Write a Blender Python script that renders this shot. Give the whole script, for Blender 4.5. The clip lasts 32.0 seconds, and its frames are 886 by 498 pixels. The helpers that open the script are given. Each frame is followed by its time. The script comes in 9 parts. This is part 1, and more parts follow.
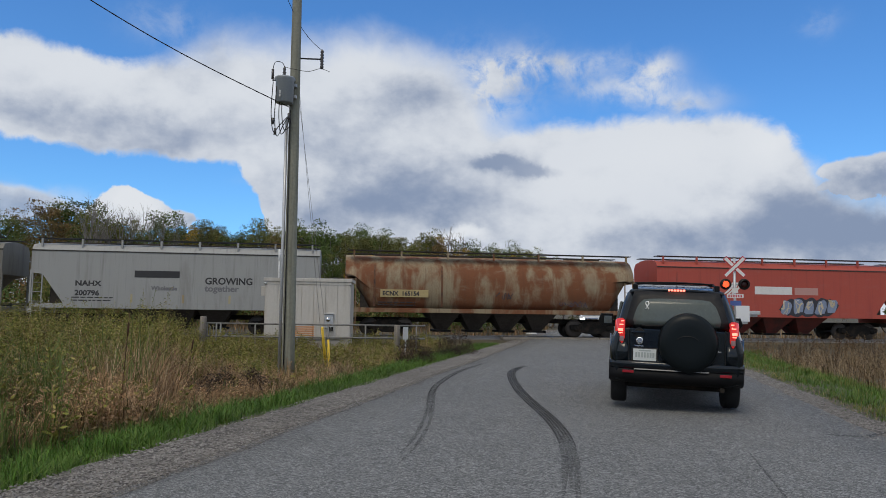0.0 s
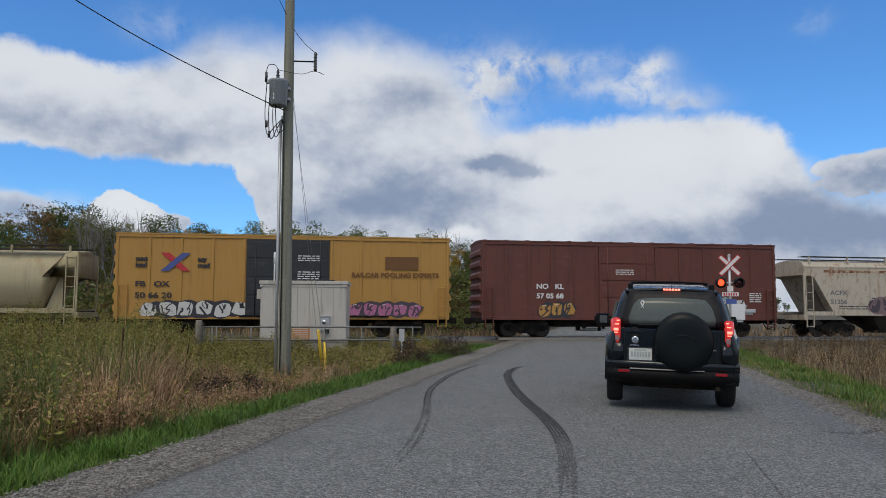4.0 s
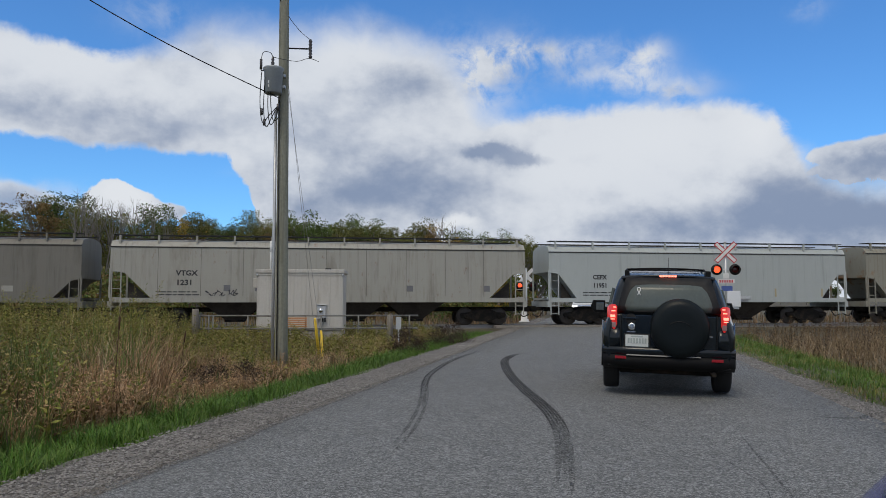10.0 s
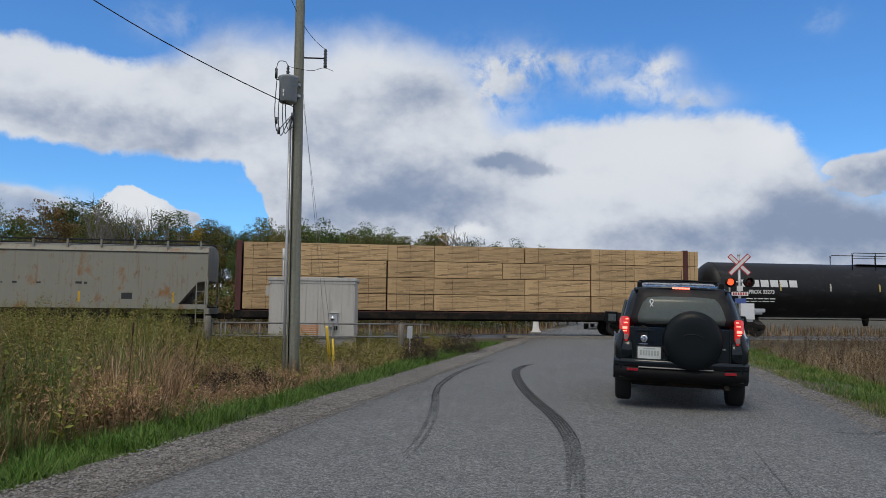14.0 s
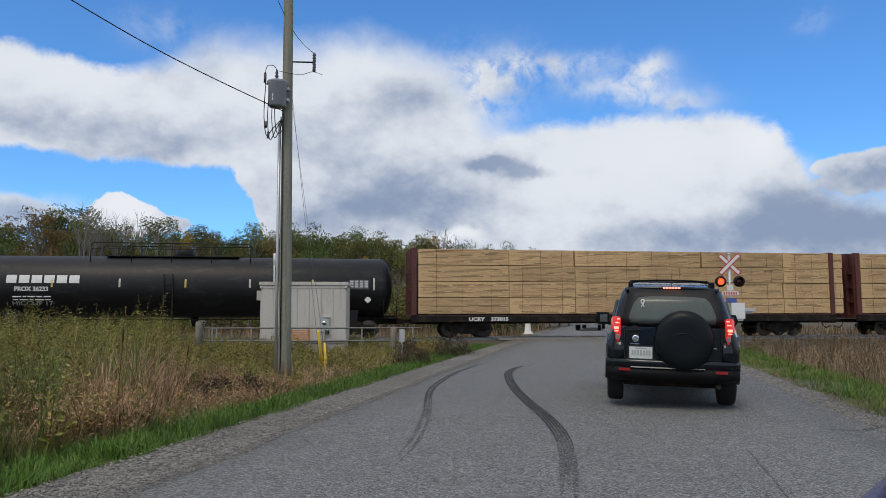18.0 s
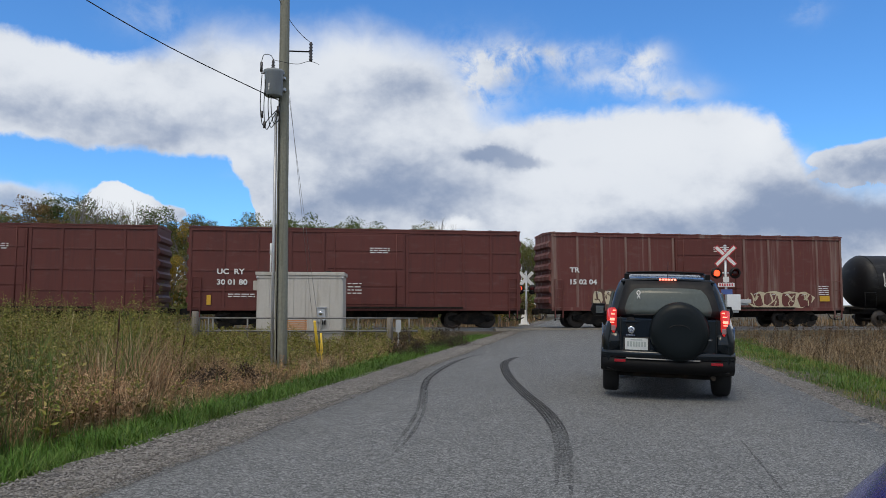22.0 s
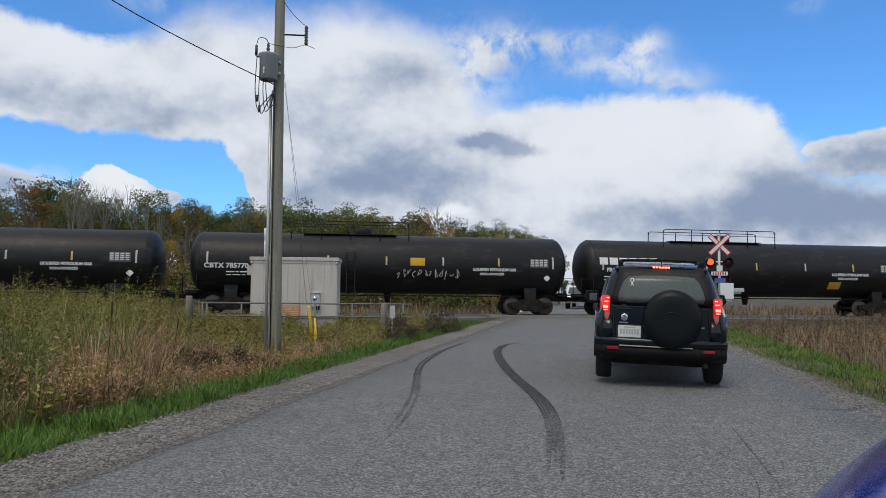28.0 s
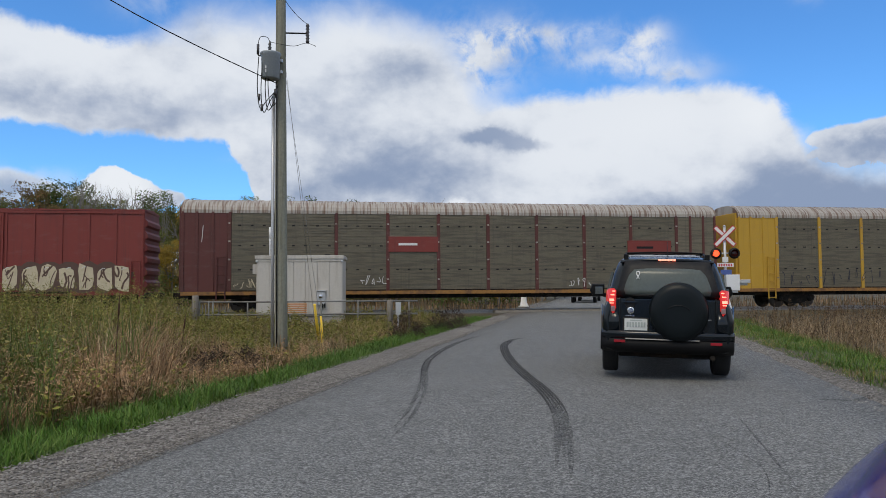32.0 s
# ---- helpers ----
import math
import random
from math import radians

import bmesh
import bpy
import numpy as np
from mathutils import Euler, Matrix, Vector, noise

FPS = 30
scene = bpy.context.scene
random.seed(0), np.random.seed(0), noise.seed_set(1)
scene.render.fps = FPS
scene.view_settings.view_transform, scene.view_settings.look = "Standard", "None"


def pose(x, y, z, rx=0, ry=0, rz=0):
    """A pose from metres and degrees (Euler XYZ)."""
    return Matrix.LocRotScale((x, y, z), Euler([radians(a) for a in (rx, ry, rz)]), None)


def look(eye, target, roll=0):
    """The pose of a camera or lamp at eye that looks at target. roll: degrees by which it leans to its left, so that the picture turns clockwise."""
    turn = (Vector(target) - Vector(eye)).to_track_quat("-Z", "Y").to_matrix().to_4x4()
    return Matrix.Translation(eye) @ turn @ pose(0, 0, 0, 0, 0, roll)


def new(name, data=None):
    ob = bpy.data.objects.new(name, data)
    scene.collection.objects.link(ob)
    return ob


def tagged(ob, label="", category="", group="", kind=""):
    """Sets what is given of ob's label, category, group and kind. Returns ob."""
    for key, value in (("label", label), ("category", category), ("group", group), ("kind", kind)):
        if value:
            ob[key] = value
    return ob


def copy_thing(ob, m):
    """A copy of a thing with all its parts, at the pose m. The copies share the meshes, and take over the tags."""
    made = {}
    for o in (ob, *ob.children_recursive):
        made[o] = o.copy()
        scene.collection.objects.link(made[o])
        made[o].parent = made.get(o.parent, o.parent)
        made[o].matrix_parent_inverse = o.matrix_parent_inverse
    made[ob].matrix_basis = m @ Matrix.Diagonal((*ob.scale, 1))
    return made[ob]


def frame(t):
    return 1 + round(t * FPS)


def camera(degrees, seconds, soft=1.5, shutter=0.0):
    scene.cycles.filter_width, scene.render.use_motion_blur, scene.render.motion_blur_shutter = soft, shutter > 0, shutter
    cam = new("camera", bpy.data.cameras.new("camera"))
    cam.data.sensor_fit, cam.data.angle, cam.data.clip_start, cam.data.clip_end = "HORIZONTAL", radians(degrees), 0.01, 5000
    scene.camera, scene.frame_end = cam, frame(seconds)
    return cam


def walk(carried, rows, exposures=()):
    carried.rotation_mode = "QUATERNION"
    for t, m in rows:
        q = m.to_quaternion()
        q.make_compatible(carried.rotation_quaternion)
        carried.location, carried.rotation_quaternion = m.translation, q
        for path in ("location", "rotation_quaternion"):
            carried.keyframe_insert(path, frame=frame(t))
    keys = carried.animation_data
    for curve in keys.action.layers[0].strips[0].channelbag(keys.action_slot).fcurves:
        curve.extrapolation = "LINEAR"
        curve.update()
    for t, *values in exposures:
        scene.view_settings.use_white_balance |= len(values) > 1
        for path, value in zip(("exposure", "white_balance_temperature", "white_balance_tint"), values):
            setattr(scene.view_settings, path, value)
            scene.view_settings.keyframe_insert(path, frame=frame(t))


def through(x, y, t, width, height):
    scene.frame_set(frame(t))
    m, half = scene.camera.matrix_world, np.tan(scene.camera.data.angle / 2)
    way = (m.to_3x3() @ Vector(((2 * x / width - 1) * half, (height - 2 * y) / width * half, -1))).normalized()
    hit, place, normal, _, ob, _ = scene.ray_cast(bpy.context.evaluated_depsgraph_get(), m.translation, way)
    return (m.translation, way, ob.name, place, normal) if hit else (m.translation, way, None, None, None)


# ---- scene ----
# ---------------- camera ----------------
# seconds, turn to the right, tilt up, lean (degrees), eye x, y, z
EYE_ROWS = [
    (0.0, -0.685, 4.890, 0.794, -0.005, -0.005, 1.308), (0.5, -0.682, 4.905, 0.768, -0.005, -0.007, 1.311),
    (1.0, -0.674, 4.893, 0.787, -0.005, -0.005, 1.311), (1.5, -0.627, 4.944, 0.688, -0.002, -0.004, 1.311),
    (2.0, -0.574, 4.927, 0.619, -0.002, -0.013, 1.306), (2.5, -0.516, 4.924, 0.525, -0.002, -0.008, 1.304),
    (3.0, -0.499, 4.933, 0.417, 0.001, -0.012, 1.310), (3.5, -0.431, 4.945, 0.295, 0.003, -0.012, 1.313),
    (5.5, -0.219, 5.071, 0.117, 0.004, -0.010, 1.311), (6.0, -0.196, 5.066, 0.123, 0.002, -0.012, 1.313),
    (6.5, -0.157, 5.029, 0.168, 0.002, -0.005, 1.308), (7.0, -0.107, 5.014, 0.276, 0.000, -0.003, 1.305),
    (7.5, -0.057, 4.798, 0.363, -0.000, -0.005, 1.303), (8.0, 0.040, 4.687, 0.195, -0.000, -0.002, 1.302),
    (8.5, 0.039, 4.573, 0.105, 0.003, -0.002, 1.305), (9.0, -0.003, 4.400, -0.001, 0.001, -0.001, 1.301),
    (9.5, -0.005, 4.214, -0.031, -0.003, 0.002, 1.298), (10.0, -0.062, 4.078, -0.018, 0.001, 0.004, 1.300),
    (10.5, -0.169, 4.030, 0.247, -0.004, 0.002, 1.297), (11.0, -0.277, 3.973, 0.538, -0.004, 0.000, 1.298),
    (11.5, -0.450, 3.988, 0.396, -0.007, 0.002, 1.300), (12.0, -0.613, 4.122, 0.412, -0.008, 0.006, 1.304),
    (12.5, -0.728, 4.342, 0.451, -0.002, -0.002, 1.300), (13.0, -0.822, 4.495, 0.571, -0.003, -0.002, 1.309),
    (13.5, -0.964, 4.615, 0.583, -0.003, -0.004, 1.307), (14.0, -0.999, 4.783, 0.623, -0.003, -0.008, 1.307),
    (14.5, -1.031, 4.979, 0.609, -0.005, -0.007, 1.308), (16.5, -0.733, 5.375, 0.055, 0.003, -0.010, 1.302),
    (17.0, -0.617, 5.258, -0.004, 0.005, -0.010, 1.299), (17.5, -0.483, 5.192, 0.001, 0.003, -0.003, 1.302),
    (18.0, -0.324, 5.038, -0.082, 0.002, -0.004, 1.295), (18.5, -0.222, 4.794, -0.004, 0.005, -0.003, 1.297),
    (19.0, -0.129, 4.630, 0.082, 0.000, 0.005, 1.297), (19.5, -0.146, 4.541, 0.113, 0.006, 0.001, 1.302),
    (20.0, -0.153, 4.483, 0.172, 0.007, -0.003, 1.298), (20.5, -0.094, 4.418, 0.246, 0.004, 0.004, 1.296),
    (21.0, -0.097, 4.388, 0.378, 0.001, 0.006, 1.292), (21.5, -0.113, 4.363, 0.290, 0.007, 0.007, 1.298),
    (22.0, -0.070, 4.297, 0.106, 0.007, 0.001, 1.301), (22.5, -0.010, 4.194, 0.059, 0.000, 0.005, 1.297),
    (23.0, -0.019, 4.132, 0.036, 0.006, 0.004, 1.295), (23.5, -0.014, 4.064, -0.028, 0.012, 0.005, 1.293),
    (24.0, 0.029, 4.079, 0.021, 0.011, 0.002, 1.297), (24.5, 0.087, 4.075, 0.017, 0.014, 0.003, 1.299),
    (25.0, 0.186, 4.001, 0.075, 0.008, -0.001, 1.298), (25.5, 0.217, 3.777, 0.186, 0.005, -0.002, 1.295),
    (27.5, 0.348, 3.332, 0.428, 0.006, -0.002, 1.293), (28.0, 0.355, 3.263, 0.571, 0.009, 0.003, 1.292),
    (28.5, 0.416, 3.242, 0.789, 0.012, 0.007, 1.295), (29.0, 0.505, 3.145, 0.917, 0.007, 0.005, 1.293),
    (29.5, 0.442, 3.020, 0.671, 0.014, -0.000, 1.287), (30.0, 0.474, 2.857, 0.295, 0.008, 0.002, 1.283),
    (30.5, 0.496, 2.745, -0.113, 0.016, 0.004, 1.285), (31.0, 0.418, 2.678, -0.232, 0.011, 0.004, 1.289),
    (31.5, 0.247, 2.738, -0.322, 0.004, 0.007, 1.289), (32.0, -0.018, 2.942, -0.325, 0.008, 0.012, 1.295),
]

cam = camera(62.0, 32.0, soft=0.85)


def eye_pose(turn, tilt, lean, x, y, z):
    a, b = radians(turn), radians(tilt)
    way = Vector((math.sin(a) * math.cos(b), math.cos(a) * math.cos(b), math.sin(b)))
    eye = Vector((x, y, z))
    return look(eye, eye + way, lean)


# ---------------- world, sun ----------------
class Nodes:
    """Small helper for node trees: math on sockets or numbers."""

    def __init__(self, tree):
        self.tree = tree

    def node(self, kind, **inputs):
        n = self.tree.nodes.new(kind)
        for k, v in inputs.items():
            self.put(n.inputs[k], v)
        return n

    def put(self, socket, v):
        if isinstance(v, bpy.types.NodeSocket):
            self.tree.links.new(v, socket)
        else:
            socket.default_value = v[:3] if socket.type == "VECTOR" else v

    def math(self, op, a, b=0.0, c=0.0, clamp=False):
        n = self.tree.nodes.new("ShaderNodeMath")
        n.operation, n.use_clamp = op, clamp
        for i, v in enumerate((a, b, c)):
            self.put(n.inputs[i], v)
        return n.outputs[0]

    def ramp(self, x, lo, hi, a=0.0, b=1.0, smooth=True):
        n = self.tree.nodes.new("ShaderNodeMapRange")
        n.interpolation_type = "SMOOTHSTEP" if smooth else "LINEAR"
        for i, v in enumerate((x, lo, hi, a, b)):
            self.put(n.inputs[i], v)
        return n.outputs[0]

    def mix(self, f, a, b, blend="MIX"):
        n = self.tree.nodes.new("ShaderNodeMix")
        n.data_type, n.blend_type = "RGBA", blend
        self.put(n.inputs[0], f)
        self.put(n.inputs[6], a)
        self.put(n.inputs[7], b)
        return n.outputs[2]

    def noise(self, vector, scale, detail=4.0, rough=0.55, warp=0.0):
        n = self.tree.nodes.new("ShaderNodeTexNoise")
        self.put(n.inputs["Vector"], vector)
        n.inputs["Scale"].default_value, n.inputs["Detail"].default_value = scale, detail
        n.inputs["Roughness"].default_value, n.inputs["Distortion"].default_value = rough, warp
        return n.outputs["Fac"]

    def stretch(self, vector, x, y, z):
        n = self.tree.nodes.new("ShaderNodeMapping")
        self.put(n.inputs["Vector"], vector)
        n.inputs["Scale"].default_value = (x, y, z)
        return n.outputs[0]


SUN_TURN, SUN_HEIGHT = 204.0, 57.0      # degrees clockwise from the view's way; above the horizon


def make_world():
    world = bpy.data.worlds.new("sky")
    scene.world = world
    world.use_nodes = True
    t = world.node_tree
    t.nodes.clear()
    k = Nodes(t)
    out = k.node("ShaderNodeOutputWorld")
    sky = k.node("ShaderNodeTexSky")
    sky.sky_type, sky.sun_disc = "NISHITA", False
    sky.sun_elevation, sky.sun_rotation = radians(SUN_HEIGHT), radians(SUN_TURN)
    sky.air_density, sky.dust_density, sky.ozone_density = 1.0, 0.3, 2.0
    way = k.node("ShaderNodeTexCoord").outputs["Generated"]
    sep = k.node("ShaderNodeSeparateXYZ", Vector=way)
    x, y, z = sep.outputs
    # turn (to the right) and height over the horizon, in thousandths of a radian
    turn = k.math("MULTIPLY", k.math("ARCTAN2", x, y), 1000.0)
    high = k.math("MULTIPLY", k.math("ARCSINE", z), 1000.0)
    # the outlines billow: wide, middle and fine swirls
    wide = k.math("SUBTRACT", k.noise(way, 7.0, 3.0, 0.5), 0.5)
    wide2 = k.math("SUBTRACT", k.noise(k.stretch(way, -1, 1, 1), 7.0, 3.0, 0.5), 0.5)
    swirl = k.math("SUBTRACT", k.noise(k.stretch(way, 1, 1, -1), 26.0, 7.0, 0.62, 0.3), 0.5)
    swirl2 = k.math("SUBTRACT", k.noise(k.stretch(way, -1, -1, 1), 26.0, 7.0, 0.62, 0.3), 0.5)
    wa = k.math("MULTIPLY_ADD", wide, 34.0, k.math("MULTIPLY_ADD", swirl, 34.0, turn))
    wb = k.math("MULTIPLY_ADD", wide2, 22.0, k.math("MULTIPLY_ADD", swirl2, 30.0, high))

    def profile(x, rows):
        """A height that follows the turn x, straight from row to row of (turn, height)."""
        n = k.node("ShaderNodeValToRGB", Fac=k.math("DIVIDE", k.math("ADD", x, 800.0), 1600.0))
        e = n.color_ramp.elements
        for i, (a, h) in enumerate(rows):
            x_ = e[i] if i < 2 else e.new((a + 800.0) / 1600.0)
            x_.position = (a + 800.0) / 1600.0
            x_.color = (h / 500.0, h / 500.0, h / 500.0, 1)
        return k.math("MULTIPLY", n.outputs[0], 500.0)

    def puff(a, b, ra, rb, power):
        da = k.math("DIVIDE", k.math("SUBTRACT", wa, a), ra)
        db = k.math("DIVIDE", k.math("SUBTRACT", wb, b), rb)
        d2 = k.math("ADD", k.math("MULTIPLY", da, da), k.math("MULTIPLY", db, db))
        return k.math("MULTIPLY", k.math("EXPONENT", k.math("MULTIPLY", d2, -1.0)), power)

    def total(rows):
        s = 0.0
        for r in rows:
            s = k.math("ADD", puff(*r), s)
        return s

    # clouds of the open sky all around, fewer where the named ones stand
    around = k.ramp(k.noise(k.stretch(way, 1, 1, 2.2), 2.3, 7.0, 0.58), 0.34, 0.52)
    front = k.math("MULTIPLY", k.ramp(k.math("ABSOLUTE", turn), 640.0, 900.0, 1.0, 0.0), k.ramp(high, 420.0, 600.0, 1.0, 0.0))
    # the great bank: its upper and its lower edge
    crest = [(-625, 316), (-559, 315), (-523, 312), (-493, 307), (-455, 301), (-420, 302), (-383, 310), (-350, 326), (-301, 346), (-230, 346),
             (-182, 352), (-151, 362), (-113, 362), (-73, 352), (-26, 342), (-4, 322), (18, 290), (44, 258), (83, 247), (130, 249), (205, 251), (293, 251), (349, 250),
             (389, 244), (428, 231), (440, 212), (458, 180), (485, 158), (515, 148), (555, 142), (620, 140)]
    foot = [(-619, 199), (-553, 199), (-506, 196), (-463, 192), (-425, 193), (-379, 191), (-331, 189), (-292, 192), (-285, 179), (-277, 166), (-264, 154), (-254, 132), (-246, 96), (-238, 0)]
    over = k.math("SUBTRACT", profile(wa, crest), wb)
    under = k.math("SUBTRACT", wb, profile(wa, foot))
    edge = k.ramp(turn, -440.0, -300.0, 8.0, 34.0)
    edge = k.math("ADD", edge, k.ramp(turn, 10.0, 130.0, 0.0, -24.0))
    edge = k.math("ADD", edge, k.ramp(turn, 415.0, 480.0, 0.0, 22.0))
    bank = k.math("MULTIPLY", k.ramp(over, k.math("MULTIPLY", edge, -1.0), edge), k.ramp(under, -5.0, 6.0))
    # thin veils, the small clouds to the right, the heap cloud and the grey one over the wood
    veils = [
            (160, 327, 73, 12, 0.75), (198, 298, 46, 14, 0.5), (275, 317, 28, 17, 0.9), (264, 288, 46, 20, 0.85), (318, 267, 42, 15, 0.8), (60, 321, 60, 27, 0.75),
            (35, 292, 30, 34, 0.5), (110, 318, 50, 20, 0.6), (20, 300, 90, 50, 0.45), (-378, 353, 46, 23, 0.3), (468, 348, 23, 12, 0.3), (52, 268, 46, 14, 0.35), (-266, 169, 19, 7, 0.3), (-515, 130, 69, 12, 0.5)]
    right = [(495, 175, 32, 12, 1.0), (536, 177, 46, 15, 1.0), (580, 160, 61, 31, 1.0), (476, 156, 31, 7, 0.6), (524, 152, 46, 8, 0.8)]
    heap = [(-426, 137, 20, 18, 1.0), (-440, 122, 18, 17, 1.0), (-403, 123, 31, 20, 1.0), (-363, 114, 36, 14, 0.75), (-419, 115, 46, 17, 0.8)]
    dull = [(-538, 122, 54, 20, 1.0), (-494, 115, 38, 12, 0.75), (-583, 115, 61, 23, 1.0)]
    crisp = k.math("MULTIPLY", swirl2, 0.9)
    heaped = k.ramp(k.math("ADD", total(heap), crisp), 0.46, 0.62)
    dulled = k.math("MULTIPLY", k.ramp(k.math("ADD", total(dull), crisp), 0.35, 0.9), 0.9)
    righted = k.ramp(k.math("ADD", total(right), crisp), 0.40, 0.75)
    wisps = k.math("MULTIPLY", total(veils), k.ramp(swirl, -0.22, 0.16))
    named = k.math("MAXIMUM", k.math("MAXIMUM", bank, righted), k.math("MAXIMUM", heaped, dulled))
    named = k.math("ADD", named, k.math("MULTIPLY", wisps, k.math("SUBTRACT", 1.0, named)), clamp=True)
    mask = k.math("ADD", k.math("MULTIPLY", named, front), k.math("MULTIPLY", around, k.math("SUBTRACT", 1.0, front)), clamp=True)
    # a pale haze lies along the horizon
    mask = k.math("MAXIMUM", mask, k.ramp(high, 25.0, 105.0, 0.96, 0.0))
    # undersides are bluish grey, tops white; lumps are lit from above
    greys = [
            (-40, 150, 100, 50, 0.75), (-116, 152, 61, 46, 0.4), (499, 100, 120, 36, 1.05), (426, 137, 46, 38, 0.5), (64, 202, 34, 9, 1.25), (112, 190, 34, 9, 1.15), (-57, 288, 61, 31, 0.5),
            (-366, 223, 107, 26, 0.5), (-495, 226, 92, 23, 0.4), (-179, 225, 54, 31, 0.3), (536, 163, 46, 17, 0.8), (291, 99, 140, 25, 0.45), (-191, 120, 46, 38, 0.35), (-560, 118, 90, 22, 0.7), (-355, 108, 40, 16, 0.5)]
    whites = [
            (292, 208, 120, 46, 0.75), (408, 218, 31, 31, 1.0), (250, 296, 46, 31, 0.5), (-135, 339, 46, 31, 0.5), (-470, 290, 140, 34, 0.5), (15, 105, 34, 8, 1.4), (84, 236, 92, 20, 0.4),
            (160, 169, 69, 38, 0.35), (-262, 292, 46, 46, 0.35), (-420, 138, 34, 20, 1.6), (-396, 122, 26, 12, 0.8)]
    moved = k.node("ShaderNodeVectorMath")
    k.put(moved.inputs[0], way)
    k.put(moved.inputs[1], (-0.012, 0.0, 0.022))
    shifted = moved.outputs[0]
    lit = k.math("SUBTRACT", k.noise(k.stretch(way, 1, 1, 1.5), 11.0, 6.0, 0.55), k.noise(k.stretch(shifted, 1, 1, 1.5), 11.0, 6.0, 0.55))
    grey = k.math("ADD", total(greys), k.math("MULTIPLY", wide, 0.55))
    grey = k.math("ADD", grey, k.math("MULTIPLY", lit, -1.5))
    grey = k.math("ADD", grey, k.math("MULTIPLY", swirl, 0.35))
    grey = k.math("SUBTRACT", grey, k.math("MULTIPLY", total(whites), 0.55))
    grey = k.ramp(grey, -0.28, 1.0)
    body = k.mix(grey, (0.76, 0.805, 0.875, 1), (0.27, 0.345, 0.50, 1))
    body = k.mix(k.math("MULTIPLY", total(whites), 0.75, clamp=True), body, (0.85, 0.885, 0.935, 1))
    blue = k.mix(1.0, sky.outputs[0], (0.068, 0.126, 0.184, 1), "MULTIPLY")
    low = k.ramp(high, -20.0, 0.0)
    col = k.mix(mask, blue, body)
    col = k.mix(low, (0.10, 0.11, 0.10, 1), col)
    back = k.node("ShaderNodeBackground", Color=col, Strength=1.0)
    t.links.new(back.outputs[0], out.inputs[0])


def make_sun():
    lamp = bpy.data.lights.new("sun", "SUN")
    lamp.energy, lamp.angle, lamp.color = 1.45, radians(24), (1.0, 0.87, 0.66)
    a, b = radians(SUN_TURN), radians(SUN_HEIGHT)
    way = Vector((math.sin(a) * math.cos(b), math.cos(a) * math.cos(b), math.sin(b)))
    new("sun", lamp).matrix_world = look(way * 100, (0, 0, 0))


make_world()
make_sun()


# ---------------- mesh helpers ----------------
def part(name, bm, material, parent=None, label="", at=None):
    """One mesh object from a bmesh (or a ready mesh), under a thing or a part."""
    if isinstance(bm, bmesh.types.BMesh):
        me = bpy.data.meshes.new(name)
        bm.to_mesh(me)
        bm.free()
    else:
        me = bm
    if material is not None and not me.materials:
        me.materials.append(material)
    ob = new(name, me)
    if parent is not None:
        ob.parent = parent
    if at is not None:
        ob.matrix_basis = at
    if label:
        tagged(ob, label)
    return ob


def thing(name, m, label, category, group="", kind=""):
    ob = new(name)
    ob.empty_display_size = 0.2
    ob.matrix_basis = m
    return tagged(ob, label, category, group, kind)


def box(bm, x0, x1, y0, y1, z0, z1, bevel=0.0):
    vs = [bm.verts.new((x, y, z)) for z in (z0, z1) for y in (y0, y1) for x in (x0, x1)]
    fs = []
    for q in ((0, 2, 3, 1), (4, 5, 7, 6), (0, 1, 5, 4), (2, 6, 7, 3), (0, 4, 6, 2), (1, 3, 7, 5)):
        fs.append(bm.faces.new([vs[i] for i in q]))
    if bevel:
        es = list({e for f in fs for e in f.edges})
        bmesh.ops.bevel(bm, geom=es, offset=bevel, segments=2, affect="EDGES", profile=0.6)
    return bm


def tube(bm, p, q, r, seg=8, r2=None, caps=True):
    """A round bar from p to q."""
    p, q = Vector(p), Vector(q)
    m = (q - p).to_track_quat("Z", "Y").to_matrix()
    r2 = r if r2 is None else r2
    rings = []
    for c, rr in ((p, r), (q, r2)):
        rings.append([bm.verts.new(c + m @ Vector((rr * math.cos(a), rr * math.sin(a), 0))) for a in (2 * math.pi * i / seg for i in range(seg))])
    for i in range(seg):
        j = (i + 1) % seg
        bm.faces.new((rings[0][i], rings[0][j], rings[1][j], rings[1][i])).smooth = True
    if caps:
        bm.faces.new(rings[0][::-1])
        bm.faces.new(rings[1])
    return bm


def pipe(bm, points, r, seg=6):
    """One bent bar through the points."""
    p = [Vector(q) for q in points]
    up, rings = None, []
    for i, c in enumerate(p):
        d = (p[min(i + 1, len(p) - 1)] - p[max(i - 1, 0)]).normalized()
        if up is None:
            up = d.orthogonal().normalized()
        up = (up - d * up.dot(d)).normalized()
        side = d.cross(up)
        rings.append([c + up * (r * math.cos(a)) + side * (r * math.sin(a)) for a in (2 * math.pi * k / seg for k in range(seg))])
    vs = [[bm.verts.new(q) for q in ring] for ring in rings]
    for u, v in zip(vs, vs[1:]):
        for i in range(seg):
            bm.faces.new((u[i], u[(i + 1) % seg], v[(i + 1) % seg], v[i])).smooth = True
    bm.faces.new(vs[0][::-1])
    bm.faces.new(vs[-1])
    return bm


